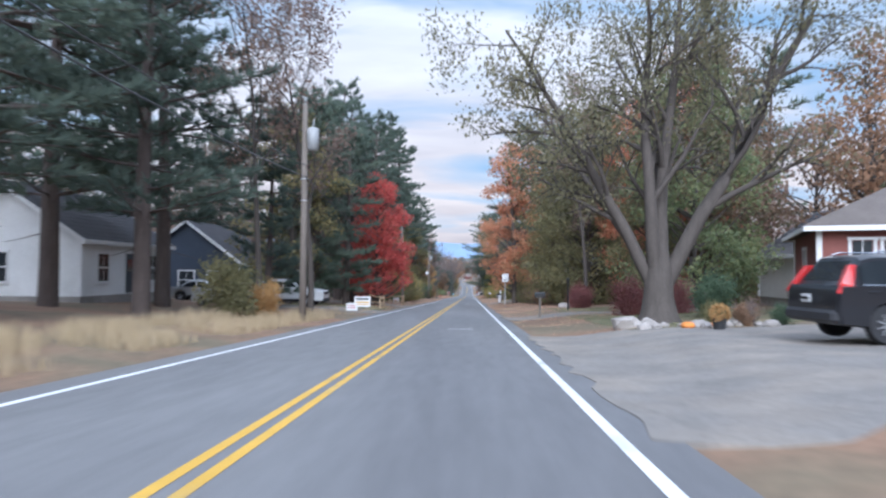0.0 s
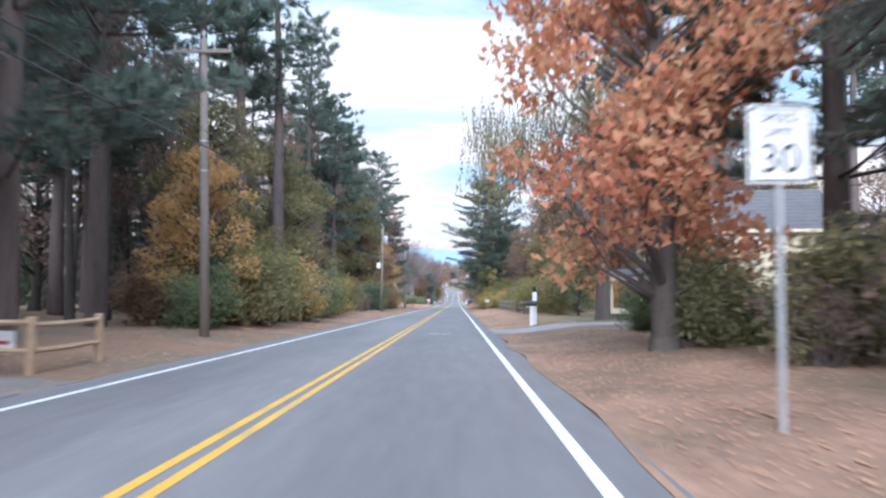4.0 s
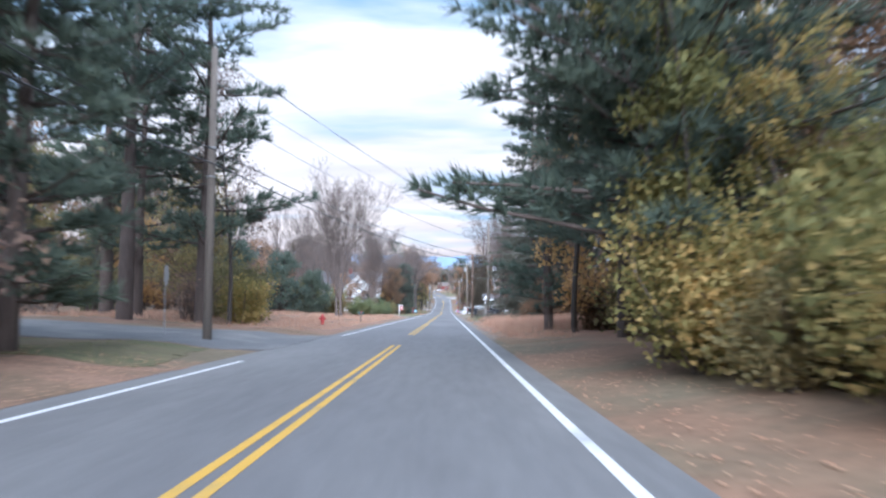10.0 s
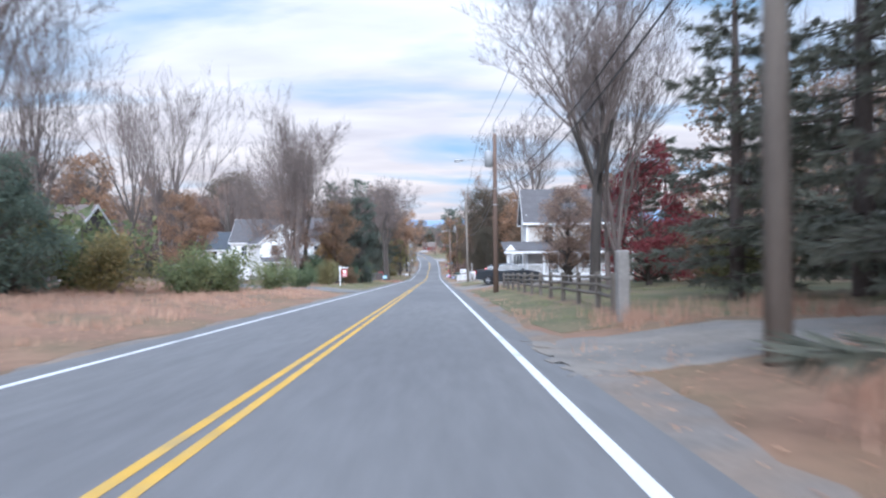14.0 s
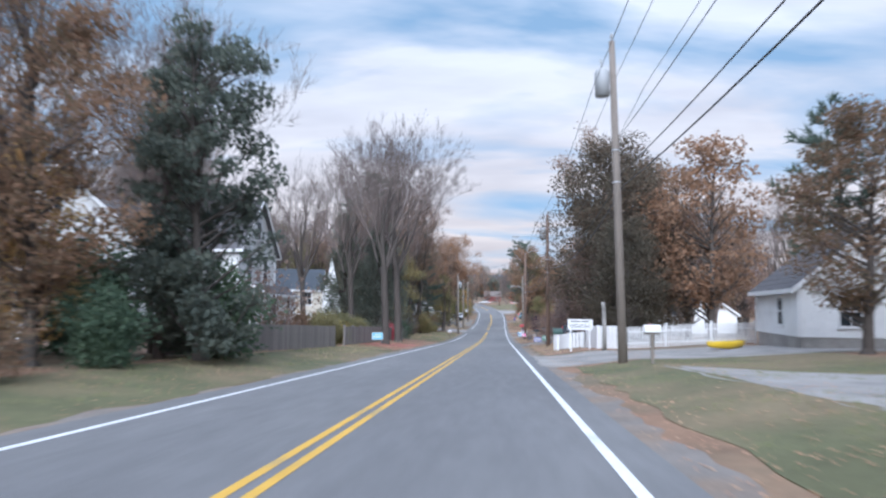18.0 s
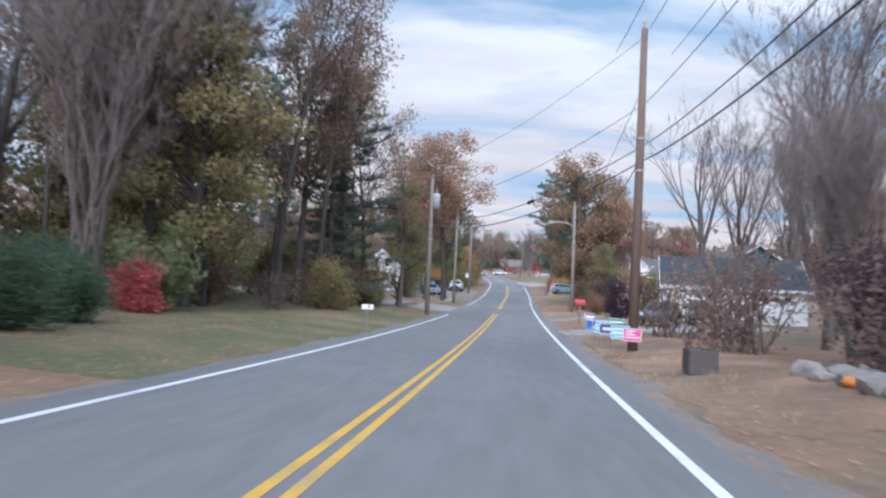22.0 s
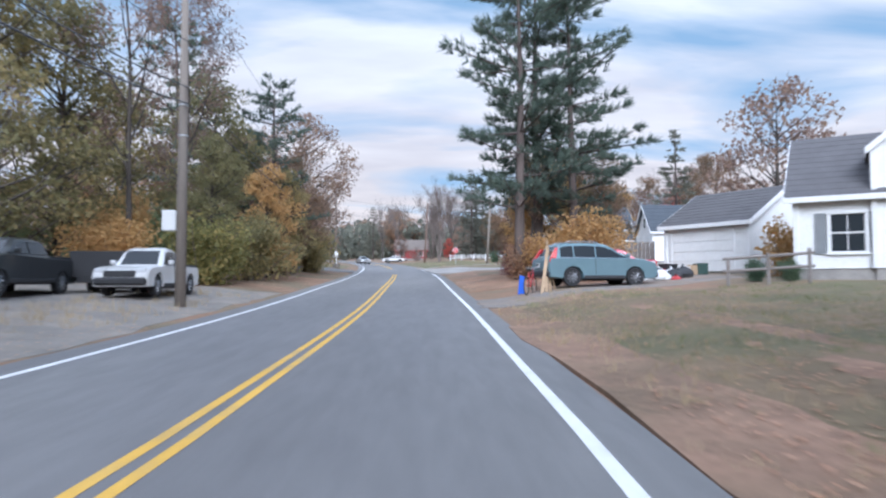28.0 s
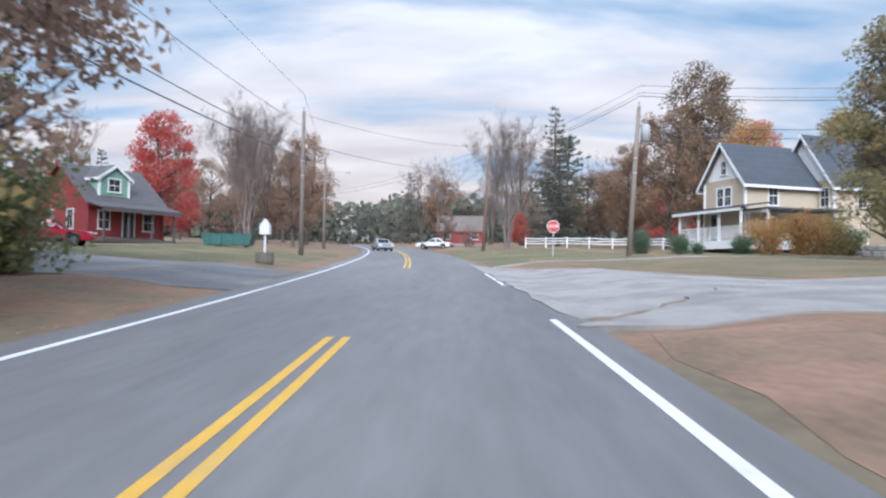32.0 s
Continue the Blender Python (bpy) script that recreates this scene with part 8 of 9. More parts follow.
h.wing(-4.2, 4.2, 0, 8, 3.4, 2.8, TEAL_SIDING, ROOF_BROWN, "x", over=0.4)
h.opening("f", 0, 2.2, 1.1, 0.9, 1.2), h.opening("f", 0, -2.2, 1.1, 0.9, 1.2), h.opening("r", 4.2, 2.5, 1.4, 0.7, 0.9)
h = House("garage", 13.9, 454.1, -58, "white siding garage with grey shingled roof", "garage")
h.wing(-2.25, 2.35, 0, 6, 2.45, 1.7, WHITE_SIDING, ROOF, "x", over=0.3, base=0.15)
h.garage_door(0, -0.15, 0.05, 3.4, 2.0)
h = House("house", 16.75, 442.9, -33, "white house with shuttered window and grey roof")
h.wing(-3.9, 5, 0, 7, 3.1, 2.5, WHITE_SIDING, ROOF, "x", over=0.35)
h.wing(-1.5, 1.2, -0.1, 3.2, 4.6, 1.1, WHITE_SIDING, ROOF, "y", over=0.2, z0=0.0)
h.opening("f", 0, -2.3, 1.0, 1.05, 1.35, shutters=SHUTTER_GREY), h.opening("f", -0.1, -0.2, 3.4, 0.75, 1.0), h.opening("f", 0, 3.2, 1.0, 1.0, 1.3)
h = House("house", 25.0, 484, 0, "white gabled house with dark roof beyond the garage")
h.wing(-3.5, 4.5, 0, 4.5, 3.4, 2.4, WHITE_SIDING, ROOF_BLUE, "x")
h.opening("l", -3.5, 2.25, 3.6, 0.6, 1.0), h.opening("f", 0, -2, 1.0, 0.85, 1.3)
h = House("house", 17.6, 519.5, -70, "tan Victorian house with slate roof, white gables and porch", raise_=0.15)
h.wing(-2.1, 2.1, 0, 7, 5.0, 2.7, TAN_SIDING, ROOF_BLUE, "y", over=0.45)
h.wing(-1.6, 3.5, 6.4, 13, 5.0, 3.6, TAN_SIDING, ROOF_BLUE, "y", over=0.45)
h.wing(3.5, 5.6, 9.5, 15, 2.9, 0.8, TAN_SIDING, ROOF_BLUE, "y", over=0.3)
for gx0, gx1, gy, pk in ((-2.1, 2.1, -0.04, 7.7), (-1.6, 3.5, 6.36, 8.6)):
    part("gable_panel", MB().add([(gx0 + 0.3, gy, 5.12), (gx1 - 0.3, gy, 5.12), ((gx0 + gx1) / 2, gy, pk - 0.22), (gx0 + 0.3, gy + 0.03, 5.12), (gx1 - 0.3, gy + 0.03, 5.12), ((gx0 + gx1) / 2, gy + 0.03, pk - 0.22)], [(0, 1, 2), (0, 1, 4, 3), (1, 2, 5, 4), (2, 0, 3, 5)]), WHITE, h.ob, "white gable panel")
h.porch(-2.5, 4.2, -2.2, 0, 0, 2.7, 4, ROOF_BLUE, True, None, 0.6, 0.35)
h.porch(2.12, 4.2, 0.02, 6.3, 0, 2.68, 2, ROOF_BLUE, False, None, 0.6, 0.06)
h.opening("f", -0.04, 0, 5.5, 0.5, 0.95), h.opening("f", 0, -0.4, 3.2, 0.62, 1.3), h.opening("f", 0, 0.4, 3.2, 0.62, 1.3), h.opening("r", 2.1, 2.4, 3.2, 0.75, 1.35), h.opening("f", 6.4, 2.75, 3.2, 0.7, 1.35)
h.opening("r", 3.5, 9.0, 3.2, 0.75, 1.35), h.opening("r", 5.6, 12, 0.9, 0.75, 1.3), h.opening("f", 0, -0.9, 0.65, 0.95, 2.0, "door"), h.opening("r", 2.1, 2.2, 0.95, 0.85, 1.4), h.opening("r", 2.1, 4.6, 0.95, 0.85, 1.4), h.opening("l", -2.1, 4, 3.2, 0.75, 1.35)
h.chimney(1.0, 9.5, 7.9, 9.2, 0.6)
h = House("house", 34.5, 516, -4, "white house with long porch among trees")
h.wing(-4, 5, 0, 7, 3.2, 2.4, WHITE_SIDING, ROOF, "x")
h.porch(-4, 5, -2, 0, 0, 2.5, 5, ROOF, True, None, 0.5, 0.4)
h.opening("f", 0, -1.5, 1.0, 0.9, 1.3), h.opening("f", 0, 2.5, 1.0, 0.9, 1.3)
h = House("house", -27.0, 519.8, 62, "barn-red house with dark roof and mint-green dormer")
h.wing(-3.0, 3.2, 0, 7, 3.0, 2.9, RED_SIDING, ROOF, "x", over=0.4, trim=RED_SIDING)
h.porch(-3.0, 3.2, -1.8, 0, 0, 2.4, 4, ROOF, False, DARK_SIDING, 0.3, 0.5)
h.wing(-1.9, 0.5, 0.5, 3.6, 4.9, 0.9, GREEN_SIDING, ROOF, "y", over=0.25)
h.opening("f", 0.5, -0.7, 3.85, 0.9, 0.95), h.opening("f", 0, -1.8, 1.0, 0.8, 1.3), h.opening("f", 0, 1.9, 1.0, 0.8, 1.3), h.opening("f", 0, 0.2, 0.45, 0.9, 2.0, "door")
h.opening("l", -3.0, 2.2, 1.0, 0.7, 1.4), h.opening("l", -3.0, 4.8, 1.0, 0.7, 1.4), h.opening("l", -1.9, 2.0, 3.95, 0.6, 0.8)
h = House("barn", -2.5, 568, 0, "low red barn at the far bend", "barn")
h.wing(-3.2, 3.2, 0, 6, 2.3, 2.2, RED_SIDING, ROOF_BROWN, "x", trim=RED_SIDING)
h.opening("f", 0, -2, 1.0, 0.9, 1.2), h.opening("f", 0, 2, 1.0, 0.9, 1.2)
for hx, hy, lb in ((-31, 640, "small white house far down the road"),):
    h = House("house", hx, hy, 10, lb)
    h.wing(-4, 4, 0, 7, 3.0, 2.6, WHITE_SIDING, ROOF, "y")
    h.opening("f", 0, -1.5, 1, 0.8, 1.3), h.opening("f", 0, 1.5, 1, 0.8, 1.3)

# ---- vehicles ----
car("suv", 8.9, 13.8, 3, "suv", P_BLACK, "black SUV parked in the drive, red tail lights")
car("pickup_truck", -12.6, 46.0, 0, "pickup", P_WHITE, "white pickup with a bed cap in the drive", cap=True)
car("car", -17.5, 44.5, 10, "sedan", P_SILVER, "silver sedan parked beside the house")
car("car", -13.5, 38.0, 150, "sedan", P_WHITE, "white car behind the tall grass")
car("pickup_truck", 6.5, 273.4, -3, "pickup", P_DARK, "dark crew-cab pickup parked across the drive")
car("suv", 6.6, 275.8, -3, "suv", P_DARK, "dark SUV with silver roof rail behind the pickup")
car("suv", 7.4, 347.2, 74, "suv", P_BLACK, "black SUV seen from behind in a drive")
car("car", 9.6, 344.2, 70, "sedan", P_DARK, "dark blue sedan beside the black SUV")
car("car", 7.9, 383.9, -112, "sedan", P_GREY, "dark grey car in front of the garage")
car("car", 10.6, 385.6, -100, "sedan", P_DARK, "dark green-black car beside the hatchback")
car("pickup_truck", -13.0, 442.5, -88, "pickup", P_GREY, "dark old pickup with work body, facing the road", category="truck")
car("pickup_truck", -9.2, 444.5, -90, "small_pickup", P_WHITE, "silver-white compact pickup facing the road", category="truck")
car("suv", 6.8, 447.6, 12, "suv", P_TEAL, "teal-grey compact SUV parked on the gravel drive")
car("car", 8.4, 452.2, 170, "sedan", P_RED, "red car half hidden behind the SUV")
car("car", -22.6, 503.5, 20, "sedan", P_RED, "red sedan on the side lane")
car("car", -28.0, 505.4, 15, "suv", P_BLACK, "dark car parked on the side lane")
car("car", -5.6, 556, 170, "sedan", P_WHITE, "white car parked at the far bend")
car("car", -10.8, 545, -70, "sedan", P_SILVER, "oncoming car far down the road")
car("car", -11.0, 428.6, -70, "sedan", P_SILVER, "silver car behind the stone row")

# ---- poles and lines ----
LEFT = [(-7.4, -22), (-7.2, 29.3), (-8.0, 81.4), (-8.3, 137.0), (-8.5, 175.2)]
RIGHT = [(4.1, 221.5), (3.7, 254.6), (4.4, 303.4), (4.0, 334.0), (3.45, 366.2)]
BACK = [(-6.4, 390.3), (-6.9, 415.2), (-7.2, 441.7), (-11.5, 512), (-15.6, 537)]
utility_pole(*LEFT[0], 10.2, 0, None, 1.8)
utility_pole(*LEFT[1], 9.4, 0.0, None, None, 1, label="tan wooden utility pole with transformer in tall grass")
utility_pole(*LEFT[2], 9.9, -0.02, None, 2.0, label="leaning utility pole with a crossarm")
utility_pole(*LEFT[3], 9.6, 0.01, None, None, 1, label="grey utility pole with transformer against the woods", box=5.2)
utility_pole(*LEFT[4], 10.4, 0.0, None, None, label="tall grey utility pole at the side road")
utility_pole(*RIGHT[0], 10.0, 0.0, POLEWOOD, None, label="brown-grey utility pole beside the dry grass")
utility_pole(*RIGHT[1], 9.6, 0.0, POLEBROWN, None, -1, -1.9, label="brown utility pole with transformer and street light")
utility_pole(*RIGHT[2], 11.4, -0.02, POLEWOOD, None, -1, label="weathered utility pole with transformer, leaning slightly")
utility_pole(*RIGHT[3], 10.4, 0.0, POLEBROWN, None, -1, -2.2, label="utility pole with transformer and street light arm")
utility_pole(*RIGHT[4], 10.6, 0.0, POLEBROWN, None, label="brown utility pole behind the yard signs")
utility_pole(4.5, 404.5, 9.4, -0.01, POLEWOOD, None, 0, -1.8, label="grey utility pole with street light among trees")
utility_pole(*BACK[0], 9.4, -0.01, None, None, 1, label="grey utility pole with transformer at the side road")
utility_pole(*BACK[1], 9.4, 0.0, None, None, label="grey utility pole beside the rocks")
utility_pole(*BACK[2], 9.4, 0.0, None, None, label="grey utility pole behind the parked trucks", box=2.6)
utility_pole(*BACK[3], 9.2, 0.0, None, None, label="grey utility pole at the bend")
utility_pole(*BACK[4], 9.2, 0.0, None, None, 0, 2.0, label="grey utility pole with street light at the bend")
utility_pole(0.3, 532, 9.8, 0.05, POLEBROWN, None, label="brown utility pole leaning beside the lawn")
utility_pole(8.2, 508, 8.5, 0.06, POLEWOOD, None, 1, label="grey utility pole with transformer, leaning on the lawn")
utility_pole(33, 505, 9.8, 0.0, POLEWOOD, None)
for a, b in zip(LEFT, LEFT[1:]):
    wires(a, b, STD)
wires(LEFT[4], RIGHT[0], STD, "power lines crossing over the road")
for a, b in zip(RIGHT, RIGHT[1:]):
    wires(a, b, STD)
span = wires(RIGHT[4], BACK[0], STD[:1] + STD[3:], "lines crossing back over the road")
ends = [Vector((RIGHT[4][0] + 0.12, RIGHT[4][1], gz(*RIGHT[4]) + 6.7)), Vector((BACK[0][0] + 0.12, BACK[0][1], gz(*BACK[0]) + 6.7))]
mid = [ends[0].lerp(ends[1], q) - Vector((span.matrix_basis.translation.x, span.matrix_basis.translation.y, 3.6 * q * (1 - q))) for q in (0.335, 0.342, 0.362, 0.369)]
part("splice_case", MB().tube(mid, [0.03, 0.075, 0.075, 0.03], 10), BLACKP, span, "black splice case on the cable", True)
wires(RIGHT[4], (4.5, 404.5), [(8.6, 8.2, 0, 0, 0.6, 0.012), (6.2, 6.0, 0, 0, 0.8, 0.02)])
for a, b in zip(BACK, BACK[1:]):
    wires(a, b, STD[:1] + STD[3:])
wires((8.2, 508), (0.3, 532), [(9.7, 9.6, 0.6, 0.5, 0.5, 0.012), (9.3, 9.2, 0.6, 0.5, 0.6, 0.012), (9.1, 9.1, 0.6, 0.5, 0.6, 0.02)])
wires((8.2, 508), (33, 505), [(9.7, 9.6, 0.6, 0, 0.5, 0.012), (9.3, 9.2, 0.6, 0, 0.6, 0.012), (9.1, 9.1, 0.6, 0, 0.6, 0.02), (7.4, 7.4, 0.5, 0, 0.5, 0.016), (6.9, 6.9, 0.5, 0, 0.5, 0.016)])
wires((0.3, 532), (-11.5, 512), [(9.6, 9.0, 0.4, 0, 0.5, 0.012), (7.4, 7.2, 0.4, 0, 0.6, 0.014)])
wires((0.3, 532), (-30, 590), [(9.6, 9.0, 0.4, 0, 0.9, 0.012), (9.0, 8.6, 0.4, 0, 0.9, 0.016)])

# ---- signs ----
ob = thing("speed_limit_sign", 3.35, 65.6, None, 0, "white speed limit 30 sign on a steel post", "road sign")
part("post", MB().box((0, 0, 1.5), (0.06, 0.04, 3.4), 0, 0.008), GALV, ob)
pn = part("panel", MB().box((0, -0.035, 2.75), (0.61, 0.006, 0.76), 0, 0.002), SIGNWHITE, ob)
for du, dz, sw, sh in ((0, 0.35, 0.56, 0.02), (0, -0.35, 0.56, 0.02), (-0.275, 0, 0.02, 0.7), (0.275, 0, 0.02, 0.7)):
    part("border", MB().box((du, -0.041, 2.75 + dz), (sw, 0.004, sh)), BLACK, pn)
up_front = Matrix.Rotation(radians(90), 4, "X")
text_part("lettering", "SPEED", 0.14, BLACK, pn, Matrix.Translation((0, -0.042, 3.0)) @ up_front)
text_part("lettering", "LIMIT", 0.14, BLACK, pn, Matrix.Translation((0, -0.042, 2.86)) @ up_front)
text_part("lettering", "30", 0.40, BLACK, pn, Matrix.Translation((0, -0.042, 2.60)) @ up_front)
ob = thing("stop_sign", 4.4, 512, gz(4.4, 512) - 0.3, -4, "red octagonal stop sign on a steel post", "road sign")
part("post", MB().box((0, 0, 1.15), (0.06, 0.04, 2.6), 0, 0.008), GALV, ob)
octo = [(0.38 * math.cos(radians(22.5 + 45 * k)), 2.2 + 0.38 * math.sin(radians(22.5 + 45 * k))) for k in range(8)]
oct2 = [(0.41 * math.cos(radians(22.5 + 45 * k)), 2.2 + 0.41 * math.sin(radians(22.5 + 45 * k))) for k in range(8)]
pn = part("panel", MB().prism(oct2, -0.034, -0.028, "y"), SIGNWHITE, ob)
part("red_field", MB().prism(octo, -0.042, -0.035, "y"), SIGNRED, pn)
text_part("lettering", "STOP", 0.27, SIGNWHITE, pn, Matrix.Translation((0, -0.044, 2.2)) @ up_front)
ob = thing("stop_sign", -10.6, 176.6, None, 100, "back of a stop sign at the side road", "road sign")
part("post", MB().box((0, 0, 1.15), (0.06, 0.04, 2.6), 0, 0.008), GALV, ob)
part("panel", MB().prism(oct2, -0.034, -0.028, "y"), GALV, ob)
ob = thing("realty_sign", -8.95, 278.4, None, 6, "white post with hanging red for-sale sign", "sign")
part("post", MB().box((0, 0, 0.85), (0.1, 0.1, 2.1), 0, 0.012), WHITE, ob)
part("arm", MB().box((0.32, 0, 1.72), (0.92, 0.09, 0.09), 0, 0.012), WHITE, ob)
pn = part("panel", MB().box((0.42, 0, 1.22), (0.55, 0.02, 0.72), 0, 0.004), SIGNRED, ob, "red hanging panel")
part("logo_ring", MB().lathe([(0.1, -0.004), (0.16, -0.004), (0.16, 0.0), (0.1, 0.0)], 18, (0.42, -0.0125, 1.36), "y"), SIGNWHITE, pn)
for k, (w_, z_) in enumerate(((0.4, 1.12), (0.34, 1.02), (0.42, 0.93))):
    part("print_bar", MB().box((0.42, -0.013, z_), (w_, 0.004, 0.045)), SIGNWHITE, pn)
ob = thing("dentist_sign", 4.6, 317.6, None, -6, "white dentist sign board with black lettering", "sign")
for s in (-1, 1):
    part("post", MB().box((s * 0.5, 0.04, 0.7), (0.08, 0.06, 1.6), 0, 0.01), WHITE, ob)
pn = part("panel", MB().box((0, 0, 1.42), (1.35, 0.04, 0.58), 0, 0.006), SIGNWHITE, ob)
text_part("lettering", "DENTIST", 0.27, BLACK, pn, Matrix.Translation((0, -0.024, 1.33)) @ up_front)
part("print_bar", MB().box((-0.25, -0.022, 1.59), (0.5, 0.004, 0.06)), BLACK, pn)
part("print_bar", MB().box((0.28, -0.022, 1.59), (0.4, 0.004, 0.06)), BLACK, pn)
W4 = SIGNWHITE
yard_sign(-6.4, 40.6, 12, 0.95, 0.62, 0, SIGNWHITE, "white box-like real estate sign with yellow stripes", ((0, 0.25, 0.8, 0.16, BLACK), (0, -0.05, 0.85, 0.12, YELLOW), (0, -0.25, 0.85, 0.1, YELLOW)), 0.45)
yard_sign(-6.5, 37.6, 8, 0.6, 0.4, 0, SIGNWHITE, "small white yard sign with faded print", ((0, 0.15, 0.7, 0.1, SIGNRED), (0, -0.12, 0.75, 0.1, SIGNRED)), 0.3)
yard_sign(-7.6, 70.6, 6, 0.6, 0.4, 0, SIGNWHITE, "small white sign by the rail fence", ((0, 0, 0.7, 0.15, SIGNRED),), 0.3)
yard_sign(-8.2, 326.2, 8, 0.75, 0.5, 0, SIGNSKY, "pale blue yard sign on the leafy verge", ((0, 0.2, 0.7, 0.1, W4), (0, -0.1, 0.8, 0.18, W4)), 0.45, W4)
yard_sign(3.4, 338.0, -4, 0.62, 0.42, 0, SIGNBLUE, "blue campaign yard sign with white print", ((0, 0.1, 0.8, 0.22, W4), (0, -0.22, 0.7, 0.1, W4)), 0.3, W4)
yard_sign(4.1, 338.4, 2, 0.6, 0.42, 0, SIGNGREEN, "dark green campaign yard sign", ((0, 0.1, 0.8, 0.2, W4), (0, -0.2, 0.6, 0.1, W4)), 0.3, W4)
yard_sign(3.2, 364.8, -6, 0.55, 0.4, 0, SIGNPINK, "bright pink yard sign with white print", ((-0.1, 0.3, 0.5, 0.09, W4), (-0.16, 0.15, 0.36, 0.07, W4), (-0.1, 0.0, 0.55, 0.08, W4), (0, -0.2, 0.75, 0.1, W4)), 0.40, W4)
yard_sign(3.0, 365.9, 4, 0.6, 0.44, 0, SIGNSKY, "sky-blue campaign sign with white print", ((0, 0.22, 0.85, 0.12, W4), (0, -0.05, 0.9, 0.18, W4), (0, -0.3, 0.6, 0.08, W4)), 0.42, W4)
yard_sign(3.25, 367.8, 28, 0.62, 0.44, 0, GREENMETAL, "slate campaign sign with white lower band", ((0, 0.12, 0.6, 0.16, SIGNSKY), (0, -0.36, 0.98, 0.24, W4)), 0.40, W4)
yard_sign(2.95, 368.6, 3, 0.6, 0.42, 0, SIGNNAVY, "navy campaign sign with white name bar", ((0.05, 0.05, 0.7, 0.26, W4), (0, -0.34, 0.9, 0.07, W4)), 0.40, W4)
yard_sign(2.95, 369.8, -4, 0.6, 0.43, 0, SIGNSKY, "pale blue campaign sign", ((0, 0.2, 0.8, 0.14, W4), (0, -0.1, 0.8, 0.2, W4)), 0.42, W4)
yard_sign(3.55, 370.7, 3, 0.6, 0.42, 0, SIGNGREEN, "green campaign sign with white print", ((0, 0.15, 0.8, 0.18, W4), (0, -0.2, 0.8, 0.1, W4)), 0.50, W4)
yard_sign(3.0, 371.3, 8, 0.6, 0.42, 0, SIGNNAVY, "dark campaign sign with white edge", ((0, -0.1, 0.8, 0.3, W4),), 0.42, W4)
yard_sign(3.15, 372.5, 6, 0.6, 0.42, 0, SIGNWHITE, "white campaign sign with red and blue print", ((0, 0.15, 0.6, 0.14, SIGNRED), (0, -0.1, 0.75, 0.14, SIGNNAVY)), 0.40)
yard_sign(2.95, 373.1, -6, 0.6, 0.42, 0, SIGNBLUE, "plain blue campaign sign behind the white one", ((0, -0.3, 0.7, 0.1, SIGNSKY),), 0.38, SIGNSKY)
yard_sign(3.75, 382.3, -4, 0.62, 0.44, 0, SIGNNAVY, "navy campaign sign with white name bar and stripe", ((0, 0.06, 0.76, 0.34, W4), (-0.2, 0.32, 0.3, 0.1, SIGNRED), (0, -0.3, 0.8, 0.12, W4)), 0.35, W4)
yard_sign(-10.4, 446.4, 10, 0.6, 0.9, 0, SIGNWHITE, "white sheet sign between the trucks", (), 0.1)

# ---- mailboxes, posts, lamps ----
mailbox(3.5, 34.6, 90, "pair of dark mailboxes on a wooden post", BLACK)
ob = thing("lamp_post", 5.9, 41.6, None, 0, "black garden lamp post with small lantern", "lamp post")
part("post", MB().tube([(0, 0, -0.2), (0, 0, 1.6)], [0.05, 0.04], 8), BLACK, ob)
part("lantern", MB().lathe([(0.04, 1.6), (0.08, 1.66), (0.1, 1.86), (0.04, 1.94)], 8), BLACK, ob)
mailbox(3.9, 92.4, 90, "black mailbox on a square white post with lantern", BLACK, WHITE, 0.95, True, 0.16)
ob = thing("gate_post", 4.1, 92.9, None, 0, "square white post with small lantern", "post")
part("shaft", MB().box((0, 0, 0.7), (0.2, 0.2, 1.8), 0, 0.02), WHITE, ob)
part("lantern", MB().lathe([(0.05, 1.6), (0.08, 1.65), (0.08, 1.82), (0.03, 1.9)], 8), BLACK, ob)
mailbox(4.3, 149.6, 90, "grey mailbox on a T-shaped post in front of yellow vines", GALV, RAILWOOD, 1.05)
mailbox(3.6, 211.2, 90, "black mailbox on a thin post in dry grass", BLACK, RAILWOOD, 0.95, True, 0.07)
mailbox(-7.6, 211.0, -90, "dark green mailbox in dry grass", GREENMETAL, RAILWOOD, 0.75)
ob = thing("fire_hydrant", -8.6, 198, None, 0, "dark red fire hydrant in dry grass", "hydrant")
part("barrel", MB().lathe([(0.16, -0.1), (0.16, 0.04), (0.11, 0.06), (0.11, 0.5), (0.14, 0.52), (0.14, 0.56), (0.11, 0.6), (0.07, 0.68), (0.03, 0.72)], 12), SIGNRED, ob)
for s in (-1, 1):
    part("nozzle", MB().lathe([(0.06, 0), (0.06, 0.1), (0.07, 0.1), (0.07, 0.14)], 10, (s * 0.1 if s > 0 else -0.24, 0, 0.42), "x"), SIGNRED, ob)
ob = thing("granite_post", 4.2, 228.6, None, 0, "square grey granite post with mailbox", "post")
part("shaft", MB().box((0, 0, 0.7), (0.26, 0.26, 1.8), 4, 0.03), CONCRETE, ob)
mailbox(5.0, 301.6, 90, "white mailbox on a post beside the drive", WHITE, RAILWOOD, 1.0)
mailbox(3.7, 321.4, 80, "dark green mailbox on a pale post", GREENMETAL, WHITE, 1.0, True, 0.14, (0.3, 0.55, 0.36))
ob = thing("stub_post", 5.6, 315.6, None, 0, "weathered pale wooden post beside the fence", "post")
part("shaft", MB().tube([(0, 0, -0.3), (0.02, 0, 1.2), (-0.03, 0, 2.5)], [0.12, 0.11, 0.1], 9), BARK_PALE, ob, smoothed=True)
